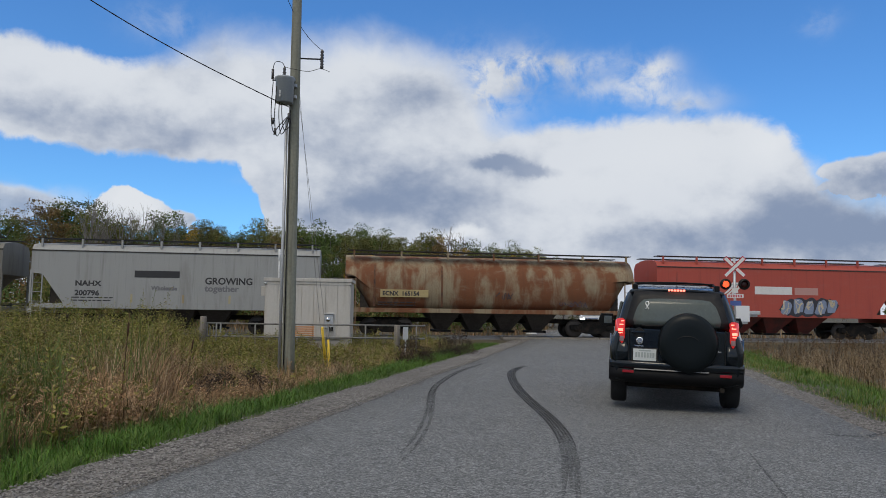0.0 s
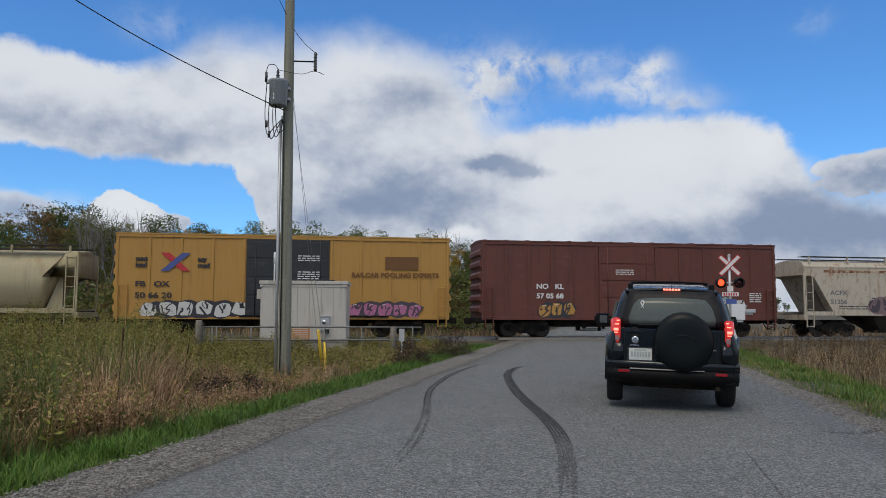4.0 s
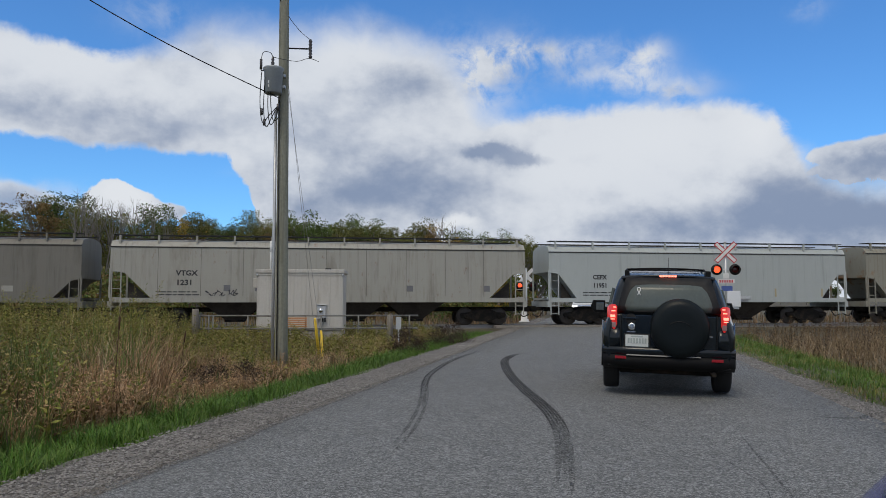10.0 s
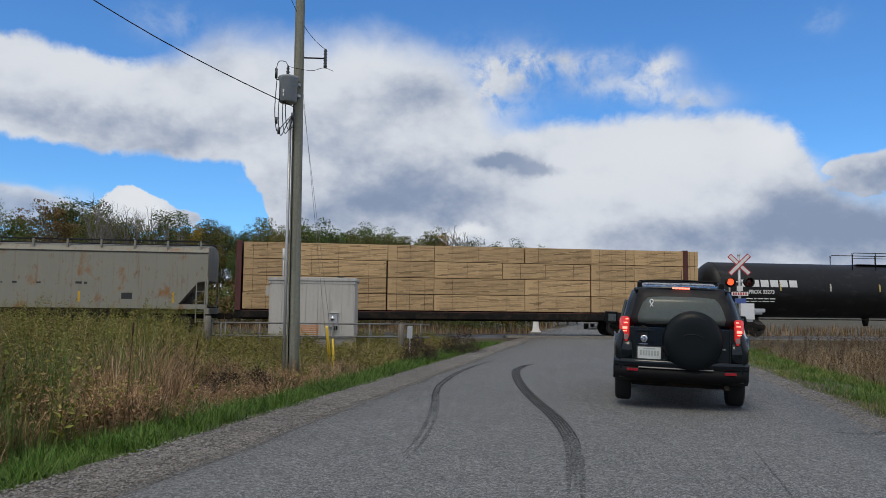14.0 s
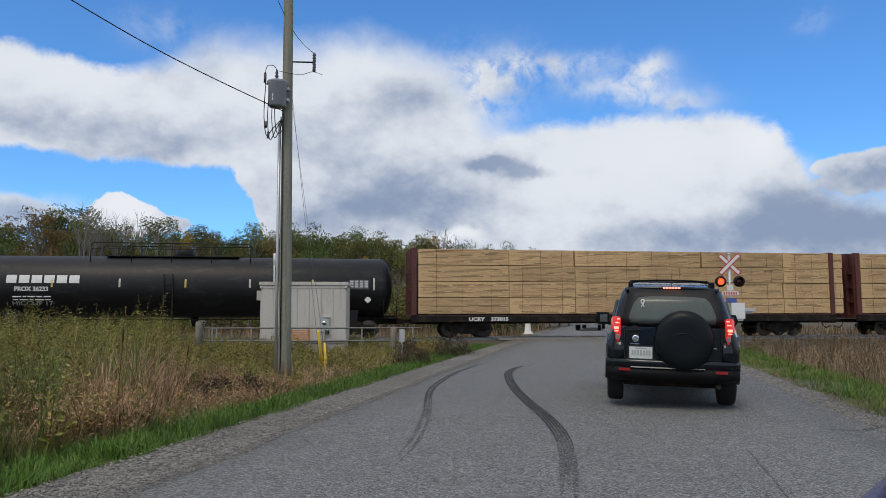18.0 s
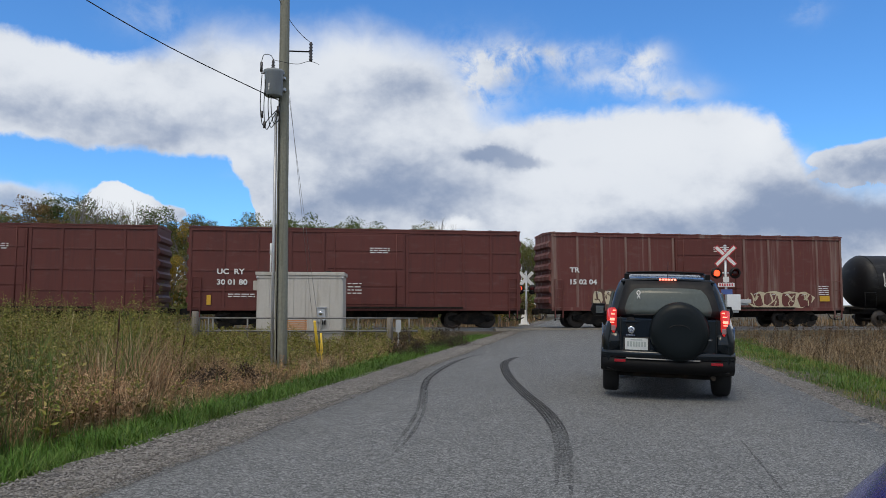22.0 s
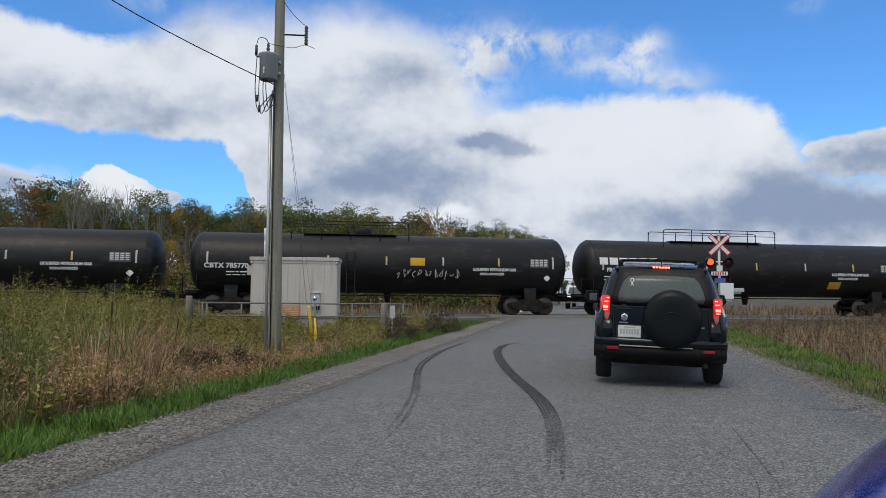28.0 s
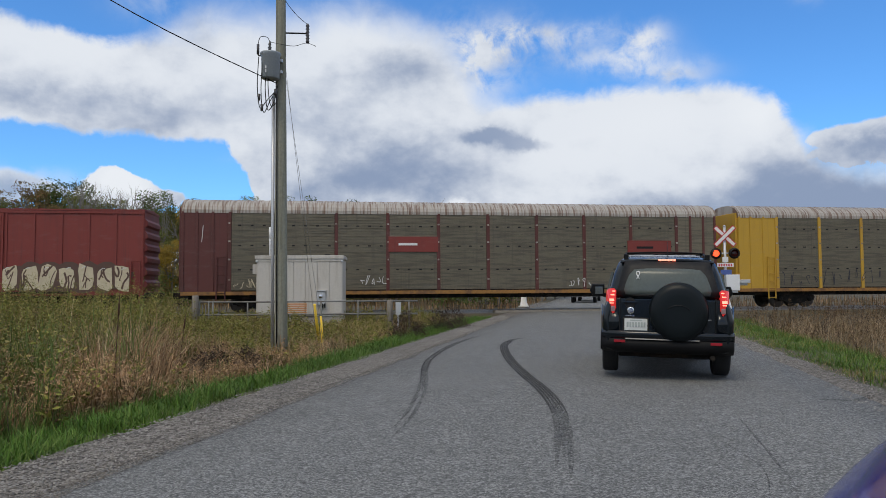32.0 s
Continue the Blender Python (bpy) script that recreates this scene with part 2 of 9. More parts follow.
def loft(bm, rings, closed=True, caps=True, smooth=False):
    """Skin over rings with the same number of points."""
    vs = [[bm.verts.new(p) for p in ring] for ring in rings]
    n = len(vs[0])
    for a, b in zip(vs, vs[1:]):
        for i in range(n if closed else n - 1):
            j = (i + 1) % n
            try:
                bm.faces.new((a[i], a[j], b[j], b[i])).smooth = smooth
            except ValueError:
                pass
    if caps:
        bm.faces.new(vs[0][::-1])
        bm.faces.new(vs[-1])
    return bm


def lathe(bm, profile, axis="y", centre=(0, 0, 0), seg=24, smooth=True):
    """A turned body: profile rows of (distance along the axis, radius)."""
    c = Vector(centre)
    rings = []
    for d, r in profile:
        ring = []
        for i in range(seg):
            a = 2 * math.pi * i / seg
            u, v = r * math.cos(a), r * math.sin(a)
            p = {"x": (d, u, v), "y": (u, d, v), "z": (u, v, d)}[axis]
            ring.append(c + Vector(p))
        rings.append(ring)
    return loft(bm, rings, smooth=smooth)


def plate(bm, outline, y0, y1):
    """A flat outline in x and z, given depth from y0 to y1."""
    a = [bm.verts.new((x, y0, z)) for x, z in outline]
    b = [bm.verts.new((x, y1, z)) for x, z in outline]
    bm.faces.new(a)
    bm.faces.new(b[::-1])
    n = len(a)
    for i in range(n):
        j = (i + 1) % n
        bm.faces.new((a[j], a[i], b[i], b[j]))
    return bm


def fix(bm):
    bmesh.ops.recalc_face_normals(bm, faces=bm.faces)
    return bm


def B():
    return bmesh.new()


# ---------------- materials ----------------
def surface(name, colour, rough=0.6, metal=0.0, vary=0.25, grain=30.0, blot=1.5, bump=0.1, other=None, spread=(0.45, 0.65), each=0.0, coat=0.0, streak=None, seat="Object", thick=0.01, gloss=0.5, crisp=0.3):
    """A worn surface: grain and blotches round one colour, a second colour where it is stained, relief.
    each: how much single objects differ; streak: scale (x, y, z) that draws the stains out."""
    m = bpy.data.materials.new(name)
    m.use_nodes = True
    t = m.node_tree
    k = Nodes(t)
    bsdf = t.nodes["Principled BSDF"]
    where = k.node("ShaderNodeTexCoord").outputs[seat]
    g = k.noise(where, grain, 5.0, 0.65)
    b = k.noise(k.stretch(where, *streak) if streak else where, blot, 6.0, 0.6, 0.3)
    c = (*colour, 1)
    if other is not None:
        c = k.mix(k.ramp(b, spread[0], spread[1]), c, (*other, 1))
    f = k.math("ADD", k.ramp(g, 0.5 - crisp, 0.5 + crisp, 1 - vary, 1 + vary, False), k.ramp(b, 0.2, 0.8, -0.5 * vary, 0.5 * vary, False))
    if each:
        rnd = k.node("ShaderNodeObjectInfo").outputs["Random"]
        f = k.math("MULTIPLY", f, k.ramp(rnd, 0, 1, 1 - each, 1 + each, False))
    n = k.node("ShaderNodeVectorMath")
    n.operation = "SCALE"
    k.put(n.inputs[0], c)
    k.put(n.inputs["Scale"], f)
    k.put(bsdf.inputs["Base Color"], n.outputs[0])
    k.put(bsdf.inputs["Roughness"], k.ramp(g, 0.2, 0.8, max(0.03, rough - 0.1), min(1, rough + 0.1), False))
    bsdf.inputs["Metallic"].default_value = metal
    bsdf.inputs["Coat Weight"].default_value = coat
    bsdf.inputs["Specular IOR Level"].default_value = gloss
    if bump:
        bp = k.node("ShaderNodeBump", Strength=bump, Distance=thick, Height=k.math("ADD", g, b))
        t.links.new(bp.outputs[0], bsdf.inputs["Normal"])
    return m


def lamp_surface(name, colour, power, base=(0.3, 0.02, 0.02)):
    m = bpy.data.materials.new(name)
    m.use_nodes = True
    b = m.node_tree.nodes["Principled BSDF"]
    b.inputs["Base Color"].default_value = (*base, 1)
    b.inputs["Roughness"].default_value = 0.15
    b.inputs["Emission Color"].default_value = (*colour, 1)
    b.inputs["Emission Strength"].default_value = power
    return m


def leafy(name, colours, rough=0.7, dim=1.0, through=0.05):
    """Leaves and stalks: every island takes its own tint."""
    m = bpy.data.materials.new(name)
    m.use_nodes = True
    t = m.node_tree
    k = Nodes(t)
    b = t.nodes["Principled BSDF"]
    rnd = k.node("ShaderNodeNewGeometry").outputs["Random Per Island"]
    ramp = k.node("ShaderNodeValToRGB", Fac=rnd)
    e = ramp.color_ramp.elements
    e[0].color, e[0].position = (*[c * dim for c in colours[0]], 1), 0
    e[1].color, e[1].position = (*[c * dim for c in colours[-1]], 1), 1
    for i, c in enumerate(colours[1:-1]):
        x = e.new((i + 1) / (len(colours) - 1))
        x.color = (*[v * dim for v in c], 1)
    where = k.node("ShaderNodeTexCoord").outputs["Object"]
    big = k.noise(where, 0.35, 3.0)
    oi = k.node("ShaderNodeObjectInfo").outputs["Random"]
    f = k.math("MULTIPLY", k.ramp(big, 0.25, 0.75, 0.65, 1.35, False), k.ramp(oi, 0, 1, 0.75, 1.25, False))
    n = k.node("ShaderNodeVectorMath")
    n.operation = "SCALE"
    k.put(n.inputs[0], ramp.outputs[0])
    k.put(n.inputs["Scale"], f)
    k.put(b.inputs["Base Color"], n.outputs[0])
    b.inputs["Roughness"].default_value = rough
    b.inputs["Specular IOR Level"].default_value = 0.25
    if through:
        tr = k.node("ShaderNodeBsdfTranslucent", Color=n.outputs[0])
        mx = k.node("ShaderNodeMixShader", Fac=through)
        t.links.new(b.outputs[0], mx.inputs[1])
        t.links.new(tr.outputs[0], mx.inputs[2])
        t.links.new(mx.outputs[0], t.nodes["Material Output"].inputs[0])
    return m


M_STEEL = surface("bare_steel", (0.30, 0.29, 0.28), 0.45, 0.6, 0.3, 40, 2)
M_GALV = surface("galvanised", (0.52, 0.53, 0.54), 0.45, 0.5, 0.2, 35, 3)
M_BLACK = surface("black_paint", (0.010, 0.010, 0.011), 0.55, 0, 0.4, 25, 2, other=(0.022, 0.02, 0.018), gloss=0.3)
M_UNDER = surface("running_gear", (0.013, 0.012, 0.011), 0.85, 0, 0.5, 20, 3, other=(0.030, 0.023, 0.017), bump=0.3, gloss=0.2)
M_RUST = surface("rusty_iron", (0.16, 0.075, 0.04), 0.9, 0, 0.4, 20, 2, other=(0.07, 0.04, 0.03), bump=0.3)
M_WHITE = surface("white_lettering", (0.72, 0.72, 0.70), 0.6, 0, 0.15, 30, 4, bump=0)
M_INK = surface("black_lettering", (0.03, 0.03, 0.033), 0.6, 0, 0.2, 30, 4, bump=0)
M_YELLOW = surface("yellow_stripe", (0.62, 0.36, 0.03), 0.6, 0, 0.2, 30, 4)
M_RED_LENS_DARK = surface("dark_red_lens", (0.06, 0.008, 0.008), 0.15, 0, 0.1, 60, 5, bump=0)
M_WOOD_OLD = surface("weathered_wood", (0.27, 0.24, 0.20), 0.85, 0, 0.3, 18, 2, other=(0.17, 0.15, 0.125), streak=(6, 6, 0.25), bump=0.5)
M_TYRE = surface("tyre_rubber", (0.010, 0.010, 0.0105), 0.85, 0, 0.3, 60, 4)


# ---------------- the lie of the land ----------------
# Metres; x to the right and y ahead of the camera, z = 0 on the road.
ROAD_L, ROAD_R = (-3.3, 0.200), (3.05, 0.215)      # edges: x = a + b * y
TRACK_TURN = 8.75                                   # the track's way, degrees from the x axis
TRACK_U = Vector((math.cos(radians(TRACK_TURN)), math.sin(radians(TRACK_TURN)), 0))
TRACK_N = Vector((-TRACK_U.y, TRACK_U.x, 0))
TRACK_O = Vector((4.28, 38.5, 0)) + TRACK_N * 1.58  # on the centre line
RAIL_Z = 0.06


def on_track(s, out=0.0, z=0.0):
    p = TRACK_O + TRACK_U * s + TRACK_N * out
    return Vector((p.x, p.y, z))


def road_left(y):
    return ROAD_L[0] + ROAD_L[1] * y


def road_right(y):
    return ROAD_R[0] + ROAD_R[1] * y


def step(a, b, x):
    k = min(1.0, max(0.0, (x - a) / (b - a)))
    return k * k * (3 - 2 * k)


def off_track(x, y):
    return (Vector((x, y, 0)) - TRACK_O).dot(TRACK_N)


def land(x, y):
    """Height of the ground."""
    dl, dr = road_left(y) - x, x - road_right(y)
    d = max(dl, dr)
    z = -0.07
    if d > 0:
        z -= 0.06 * step(0.9, 1.6, d) + 0.45 * step(1.6, 4.0, d) - 0.30 * step(5.0, 12.0, d)
    z += 0.10 * noise.noise((x * 0.15, y * 0.15, 0.3)) * step(1.0, 6.0, d)
    near = abs(off_track(x, y))
    bed = -0.10 - 0.25 * step(2.2, 4.0, near)
    k = 1 - step(3.5, 8.0, near)
    if d > 0:
        z = z * (1 - k) + bed * k
    else:
        z = -0.07
    return z


M_GROUND = surface("field_soil", (0.06, 0.052, 0.03), 0.95, 0, 0.4, 6, 0.4, other=(0.11, 0.09, 0.052), bump=0.6, thick=0.05)
def stony(name, dark, mid, light, stone, blot, patches=0.12, cover=None):
    """Small stones set in a binder: every stone has its own grey; cover: share of it that hides the ground."""
    m = bpy.data.materials.new(name)
    m.use_nodes = True
    t = m.node_tree
    k = Nodes(t)
    b = t.nodes["Principled BSDF"]
    where = k.node("ShaderNodeTexCoord").outputs["Object"]
    cell = k.node("ShaderNodeTexVoronoi", Vector=where, Scale=stone)
    cell2 = k.node("ShaderNodeTexVoronoi", Vector=k.stretch(where, 1, 1, 1), Scale=stone * 0.46)
    sep = k.node("ShaderNodeSeparateColor", Color=cell.outputs["Color"])
    sep2 = k.node("ShaderNodeSeparateColor", Color=cell2.outputs["Color"])
    f = k.math("MULTIPLY_ADD", sep2.outputs[0], 0.45, k.math("MULTIPLY", sep.outputs[0], 0.55))
    ramp = k.node("ShaderNodeValToRGB", Fac=f)
    e = ramp.color_ramp.elements
    e[0].color, e[0].position = (*dark, 1), 0.12
    e[1].color, e[1].position = (*light, 1), 0.90
    e.new(0.5).color = (*mid, 1)
    big = k.noise(where, blot, 6.0, 0.6, 0.4)
    wide = k.noise(where, blot * 6, 5.0, 0.6)
    n = k.node("ShaderNodeVectorMath")
    n.operation = "SCALE"
    k.put(n.inputs[0], ramp.outputs[0])
    k.put(n.inputs["Scale"], k.math("MULTIPLY", k.ramp(big, 0.25, 0.75, 1 - patches, 1 + patches, False), k.ramp(wide, 0.25, 0.75, 1 - patches, 1 + patches, False)))
    k.put(b.inputs["Base Color"], n.outputs[0])
    b.inputs["Roughness"].default_value = 0.9
    b.inputs["Specular IOR Level"].default_value = 0.3
    bp = k.node("ShaderNodeBump", Strength=0.8, Distance=0.008, Height=k.math("ADD", sep.outputs[1], wide))
    t.links.new(bp.outputs[0], b.inputs["Normal"])
    if cover is not None:
        clear = k.node("ShaderNodeBsdfTransparent")
        mx = k.node("ShaderNodeMixShader", Fac=k.ramp(k.math("MULTIPLY_ADD", sep.outputs[0], 0.5, k.math("MULTIPLY", wide, 0.5)), cover[0], cover[1], 0.0, cover[2]))
        t.links.new(clear.outputs[0], mx.inputs[1])
        t.links.new(b.outputs[0], mx.inputs[2])
        t.links.new(mx.outputs[0], t.nodes["Material Output"].inputs[0])
    return m


M_ASPHALT = stony("old_asphalt", (0.058, 0.059, 0.058), (0.148, 0.150, 0.148), (0.35, 0.352, 0.34), 130, 0.45, 0.07)
M_GRAVEL = stony("gravel", (0.032, 0.027, 0.023), (0.118, 0.106, 0.092), (0.33, 0.305, 0.275), 62, 1.0, 0.25)
M_DIRT = stony("dirt_edge", (0.05, 0.04, 0.033), (0.115, 0.097, 0.08), (0.24, 0.215, 0.185), 70, 0.9, 0.3, cover=(0.36, 0.70, 0.7))
M_BALLAST = surface("ballast", (0.15, 0.135, 0.12), 0.95, 0, 0.5, 14, 1.0, other=(0.09, 0.08, 0.07), bump=1.0, thick=0.05)
M_SKID = stony("tyre_rubber_mark", (0.020, 0.020, 0.021), (0.034, 0.034, 0.035), (0.10, 0.10, 0.10), 85, 0.7, 0.2, cover=(0.22, 0.55, 0.92))
M_SKID_FAINT = stony("faint_rubber_mark", (0.025, 0.025, 0.026), (0.045, 0.045, 0.046), (0.10, 0.10, 0.10), 85, 0.7, 0.2, cover=(0.25, 0.75, 0.55))


def axis_steps(lo, hi, dense_lo, dense_hi, step_):
    xs = list(np.arange(dense_lo, dense_hi + 1e-6, step_))
    g, x = step_, dense_hi
    while x < hi:
        g *= 1.35
        x += g
        xs.append(x)
    g, x = step_, dense_lo
    while x > lo:
        g *= 1.35
        x -= g
        xs.insert(0, x)
    return xs


def make_ground():
    xs, ys = axis_steps(-3500, 3500, -40, 60, 0.8), axis_steps(-3500, 3500, -12, 60, 0.8)
    verts = [(x, y, land(x, y)) for y in ys for x in xs]
    n = len(xs)
    faces = [(j * n + i, j * n + i + 1, (j + 1) * n + i + 1, (j + 1) * n + i) for j in range(len(ys) - 1) for i in range(n - 1)]
    me = bpy.data.meshes.new("ground")
    me.from_pydata(verts, [], faces)
    for p in me.polygons:
        p.use_smooth = True
    ob = part("ground", me, M_GROUND)
    tagged(ob, "rough brown and green field soil around the road", "ground", kind="structure")


def ribbon(name, left, right, ys, z, material, thick=0.03):
    """A strip between two edges, with a little thickness."""
    bm = B()
    rows = []
    for y in ys:
        a, b = left(y), right(y)
        mid = [a + (b - a) * i / 6 for i in range(7)]
        rows.append([bm.verts.new((x, y, z)) for i, x in enumerate(mid)])
    for r, q in zip(rows, rows[1:]):
        for i in range(6):
            bm.faces.new((r[i], r[i + 1], q[i + 1], q[i])).smooth = True
    for side in (0, 6):
        low = [bm.verts.new((r[side].co.x, r[side].co.y, z - thick)) for r in rows]
        for i in range(len(rows) - 1):
            bm.faces.new((rows[i][side], rows[i + 1][side], low[i + 1], low[i]))
    return part(name, fix(bm), material)


def road_top(x, y):
    return -0.026


def wobble(y, s, a):
    return a * (noise.noise((y * 0.9, s, 0)) + 0.5 * noise.noise((y * 3.1, s, 5)))


def make_road():
    ys = list(np.arange(-14, 45, 0.4)) + list(np.arange(46, 400, 6))
    road = ribbon("road", lambda y: road_left(y) - 0.20 + wobble(y, 1, 0.10), lambda y: road_right(y) + wobble(y, 2, 0.10), ys, -0.03 + 0.004, M_ASPHALT)
    tagged(road, "worn grey asphalt country road with dark skid marks", "road", kind="structure")
    for nm, side, w, s in (("road_shoulder", -1, 0.85, 3), ("road_shoulder", 1, 0.5, 4)):
        ys2 = list(np.arange(-14, 60, 0.35))
        if side < 0:
            lf, rf = lambda y: road_left(y) - 1.02 + wobble(y, 3, 0.16), lambda y: road_left(y) + 0.18
        else:
            lf, rf = lambda y: road_right(y) - 0.18, lambda y: road_right(y) + 0.45 + wobble(y, 4, 0.2)
        sh = ribbon(nm, lf, rf, ys2, -0.032, M_GRAVEL, 0.2)
        tagged(sh, "loose grey gravel shoulder beside the asphalt", "gravel", kind="structure")


def smooth_line(points, n):
    """Catmull-Rom through a few points."""
    p = [Vector(q) for q in (points[0], *points, points[-1])]
    out = []
    for i in range(1, len(p) - 2):
        for j in range(n):
            t = j / n
            a, b, c, d = p[i - 1], p[i], p[i + 1], p[i + 2]
            out.append(0.5 * ((2 * b) + (c - a) * t + (2 * a - 5 * b + 4 * c - d) * t * t + (3 * b - a - 3 * c + d) * t ** 3))
    out.append(p[-2])
    return out


def tread(points, bands, z):
    """Rubber lines side by side along one tyre track. bands: rows of (offset, width, start, end) with start and end from 0 to 1."""
    line = smooth_line([(x, y, 0) for x, y in points], 12)
    n = len(line) - 1
    bm = B()
    for off, width, f0, f1 in bands:
        rows = []
        for i, p in enumerate(line):
            f = i / n
            if f < f0 or f > f1:
                continue
            d = (line[min(i + 1, n)] - line[max(i - 1, 0)]).normalized()
            s = Vector((d.y, -d.x, 0))
            near = min(1.0, (f - f0) / 0.14 + 0.25, (f1 - f) / 0.12 + 0.05)
            w = 0.5 * width * near * (1 + 0.25 * noise.noise((i * 0.35, off * 40, 0)))
            o = off * (0.45 + 0.55 * min(1.0, (1.0 - f) / 0.2 + 0.15))
            rows.append([bm.verts.new((p.x + s.x * (o + e * w), p.y + s.y * (o + e * w), road_top(0, 0) + z)) for e in (-1, 1)])
        for a, b in zip(rows, rows[1:]):
            bm.faces.new((a[0], a[1], b[1], b[0]))
    return fix(bm)


make_ground()
make_road()
SKIDS = (([(-0.56, 6.2), (-0.44, 6.94), (-0.34, 7.91), (-0.28, 9.25), (-0.28, 10.7), (-0.3, 12.25), (-0.23, 13.74), (0.10, 16.23), (0.62, 18.6), (1.25, 20.8)],
          [(-0.045, 0.020, 0.42, 0.97), (0.040, 0.022, 0.50, 0.92)],
          [(-0.045, 0.045, 0.12, 0.99), (0.038, 0.045, 0.06, 0.95), (0.0, 0.06, 0.35, 0.98)]),
         ([(0.83, 5.2), (0.98, 6.09), (1.15, 7.27), (1.24, 8.34), (1.26, 9.61), (1.21, 11.2), (1.19, 13.1), (1.26, 15.35), (1.42, 17.05), (1.79, 18.54), (2.15, 18.96)],
          [(-0.070, 0.030, 0.24, 0.97), (-0.030, 0.024, 0.27, 0.99), (0.010, 0.024, 0.26, 0.98), (0.048, 0.026, 0.25, 0.96), (0.082, 0.030, 0.22, 0.93)],
          [(-0.05, 0.06, 0.03, 1.0), (0.0, 0.055, 0.06, 1.0), (0.055, 0.06, 0.0, 0.98)]))
for line, bands, soft in SKIDS:
    ob = tagged(part("skid_mark", tread(line, bands, 0.008), M_SKID), "curved black tyre skid mark on the asphalt", "skid mark", "skid marks on the road", "structure")
    part("rubber_smear", tread(line, soft, 0.004), M_SKID_FAINT, ob)
CRACKS = (([(2.94, 7.42), (2.64, 6.2), (2.46, 5.5), (2.33, 4.98)], 0.022), ([(2.0, 4.6), (2.3, 5.4), (2.35, 6.3)], 0.010), ([(4.3, 8.6), (4.7, 8.5), (5.2, 8.9), (5.6, 8.8)], 0.10))
for line, width in CRACKS:
    tagged(part("road_crack", tread(line, [(0.0, width, 0, 1)], 0.005), M_SKID_FAINT), "thin dark crack in the asphalt", "crack", "cracks in the road", "structure")
# brown dirt washed along the left edge of the asphalt
bm = B()
rows = []
for y in np.arange(1.5, 34, 0.2):
    c = road_left(y) - 0.18 + wobble(y, 12, 0.10)
    w = 0.085 + 0.06 * noise.noise((y * 0.7, 3.3, 0))
    rows.append([bm.verts.new((c + e * w, y, -0.020)) for e in (-1, 1)])
for a, b in zip(rows, rows[1:]):
    bm.faces.new((a[0], a[1], b[1], b[0]))
tagged(part("dirt_edge", fix(bm), M_DIRT), "brown dirt washed along the asphalt's edge", "dirt", kind="structure")


# ---------------- the vehicles on the road ----------------
M_SUV = surface("dark_blue_green_paint", (0.003, 0.0065, 0.010), 0.2, 0.0, 0.12, 60, 2, bump=0.0, coat=0.2, gloss=0.35)
M_SUVGLASS = surface("tinted_rear_glass", (0.095, 0.11, 0.102), 0.22, 0, 0.1, 30, 1.2, other=(0.075, 0.088, 0.08), bump=0, gloss=0.3)
M_CLADDING = surface("black_plastic", (0.005, 0.005, 0.0055), 0.6, 0, 0.2, 60, 4, gloss=0.18)
M_CHROME = surface("chrome", (0.7, 0.7, 0.7), 0.15, 1.0, 0.1, 40, 4, bump=0)
M_TAIL = lamp_surface("lit_tail_lamp", (1.0, 0.05, 0.045), 0.45, (0.26, 0.010, 0.012))
M_DARKMIRROR = surface("dark_mirror", (0.16, 0.17, 0.17), 0.08, 1.0, 0.05, 40, 4, bump=0)
M_TAIL_HOT = lamp_surface("lit_tail_lamp_core", (1.0, 0.22, 0.15), 3.2)
M_CLEARLENS = surface("clear_lens", (0.34, 0.22, 0.22), 0.1, 0.2, 0.1, 40, 4, bump=0)
M_REFLECT = surface("red_reflector", (0.30, 0.012, 0.02), 0.2, 0, 0.1, 60, 4, bump=0)
M_PLATE = surface("licence_plate", (0.62, 0.64, 0.62), 0.5, 0, 0.1, 60, 4, bump=0)
M_PLATEINK = surface("plate_ink", (0.36, 0.40, 0.38), 0.5, 0, 0.1, 40, 4, bump=0)
M_HEAD = lamp_surface("lit_head_lamp", (1.0, 0.96, 0.88), 6.0, (0.8, 0.8, 0.8))


def ring2(half, y):
    return [(x, y, z) for x, z in half] + [(-x, y, z) for x, z in reversed(half)]


def make_wheel(name, parent, x, y, r, w, rim=0.62):
    side = 1 if x > 0 else -1
    wheel = part(name, lathe(B(), [(x - w / 2, r * 0.55), (x - w / 2, r * 0.93), (x - w * 0.36, r), (x + w * 0.36, r), (x + w / 2, r * 0.93), (x + w / 2, r * 0.55)], "x", (0, y, r), 28), M_TYRE, parent)
    bm = lathe(B(), [(x + side * w * 0.3, 0.03), (x + side * w * 0.34, r * 0.18), (x + side * w * 0.22, r * 0.3), (x + side * w * 0.42, r * 0.58), (x - side * w * 0.4, r * 0.58)], "x", (0, y, r), 20)
    part("rim", fix(bm), M_GALV, wheel)
    return wheel


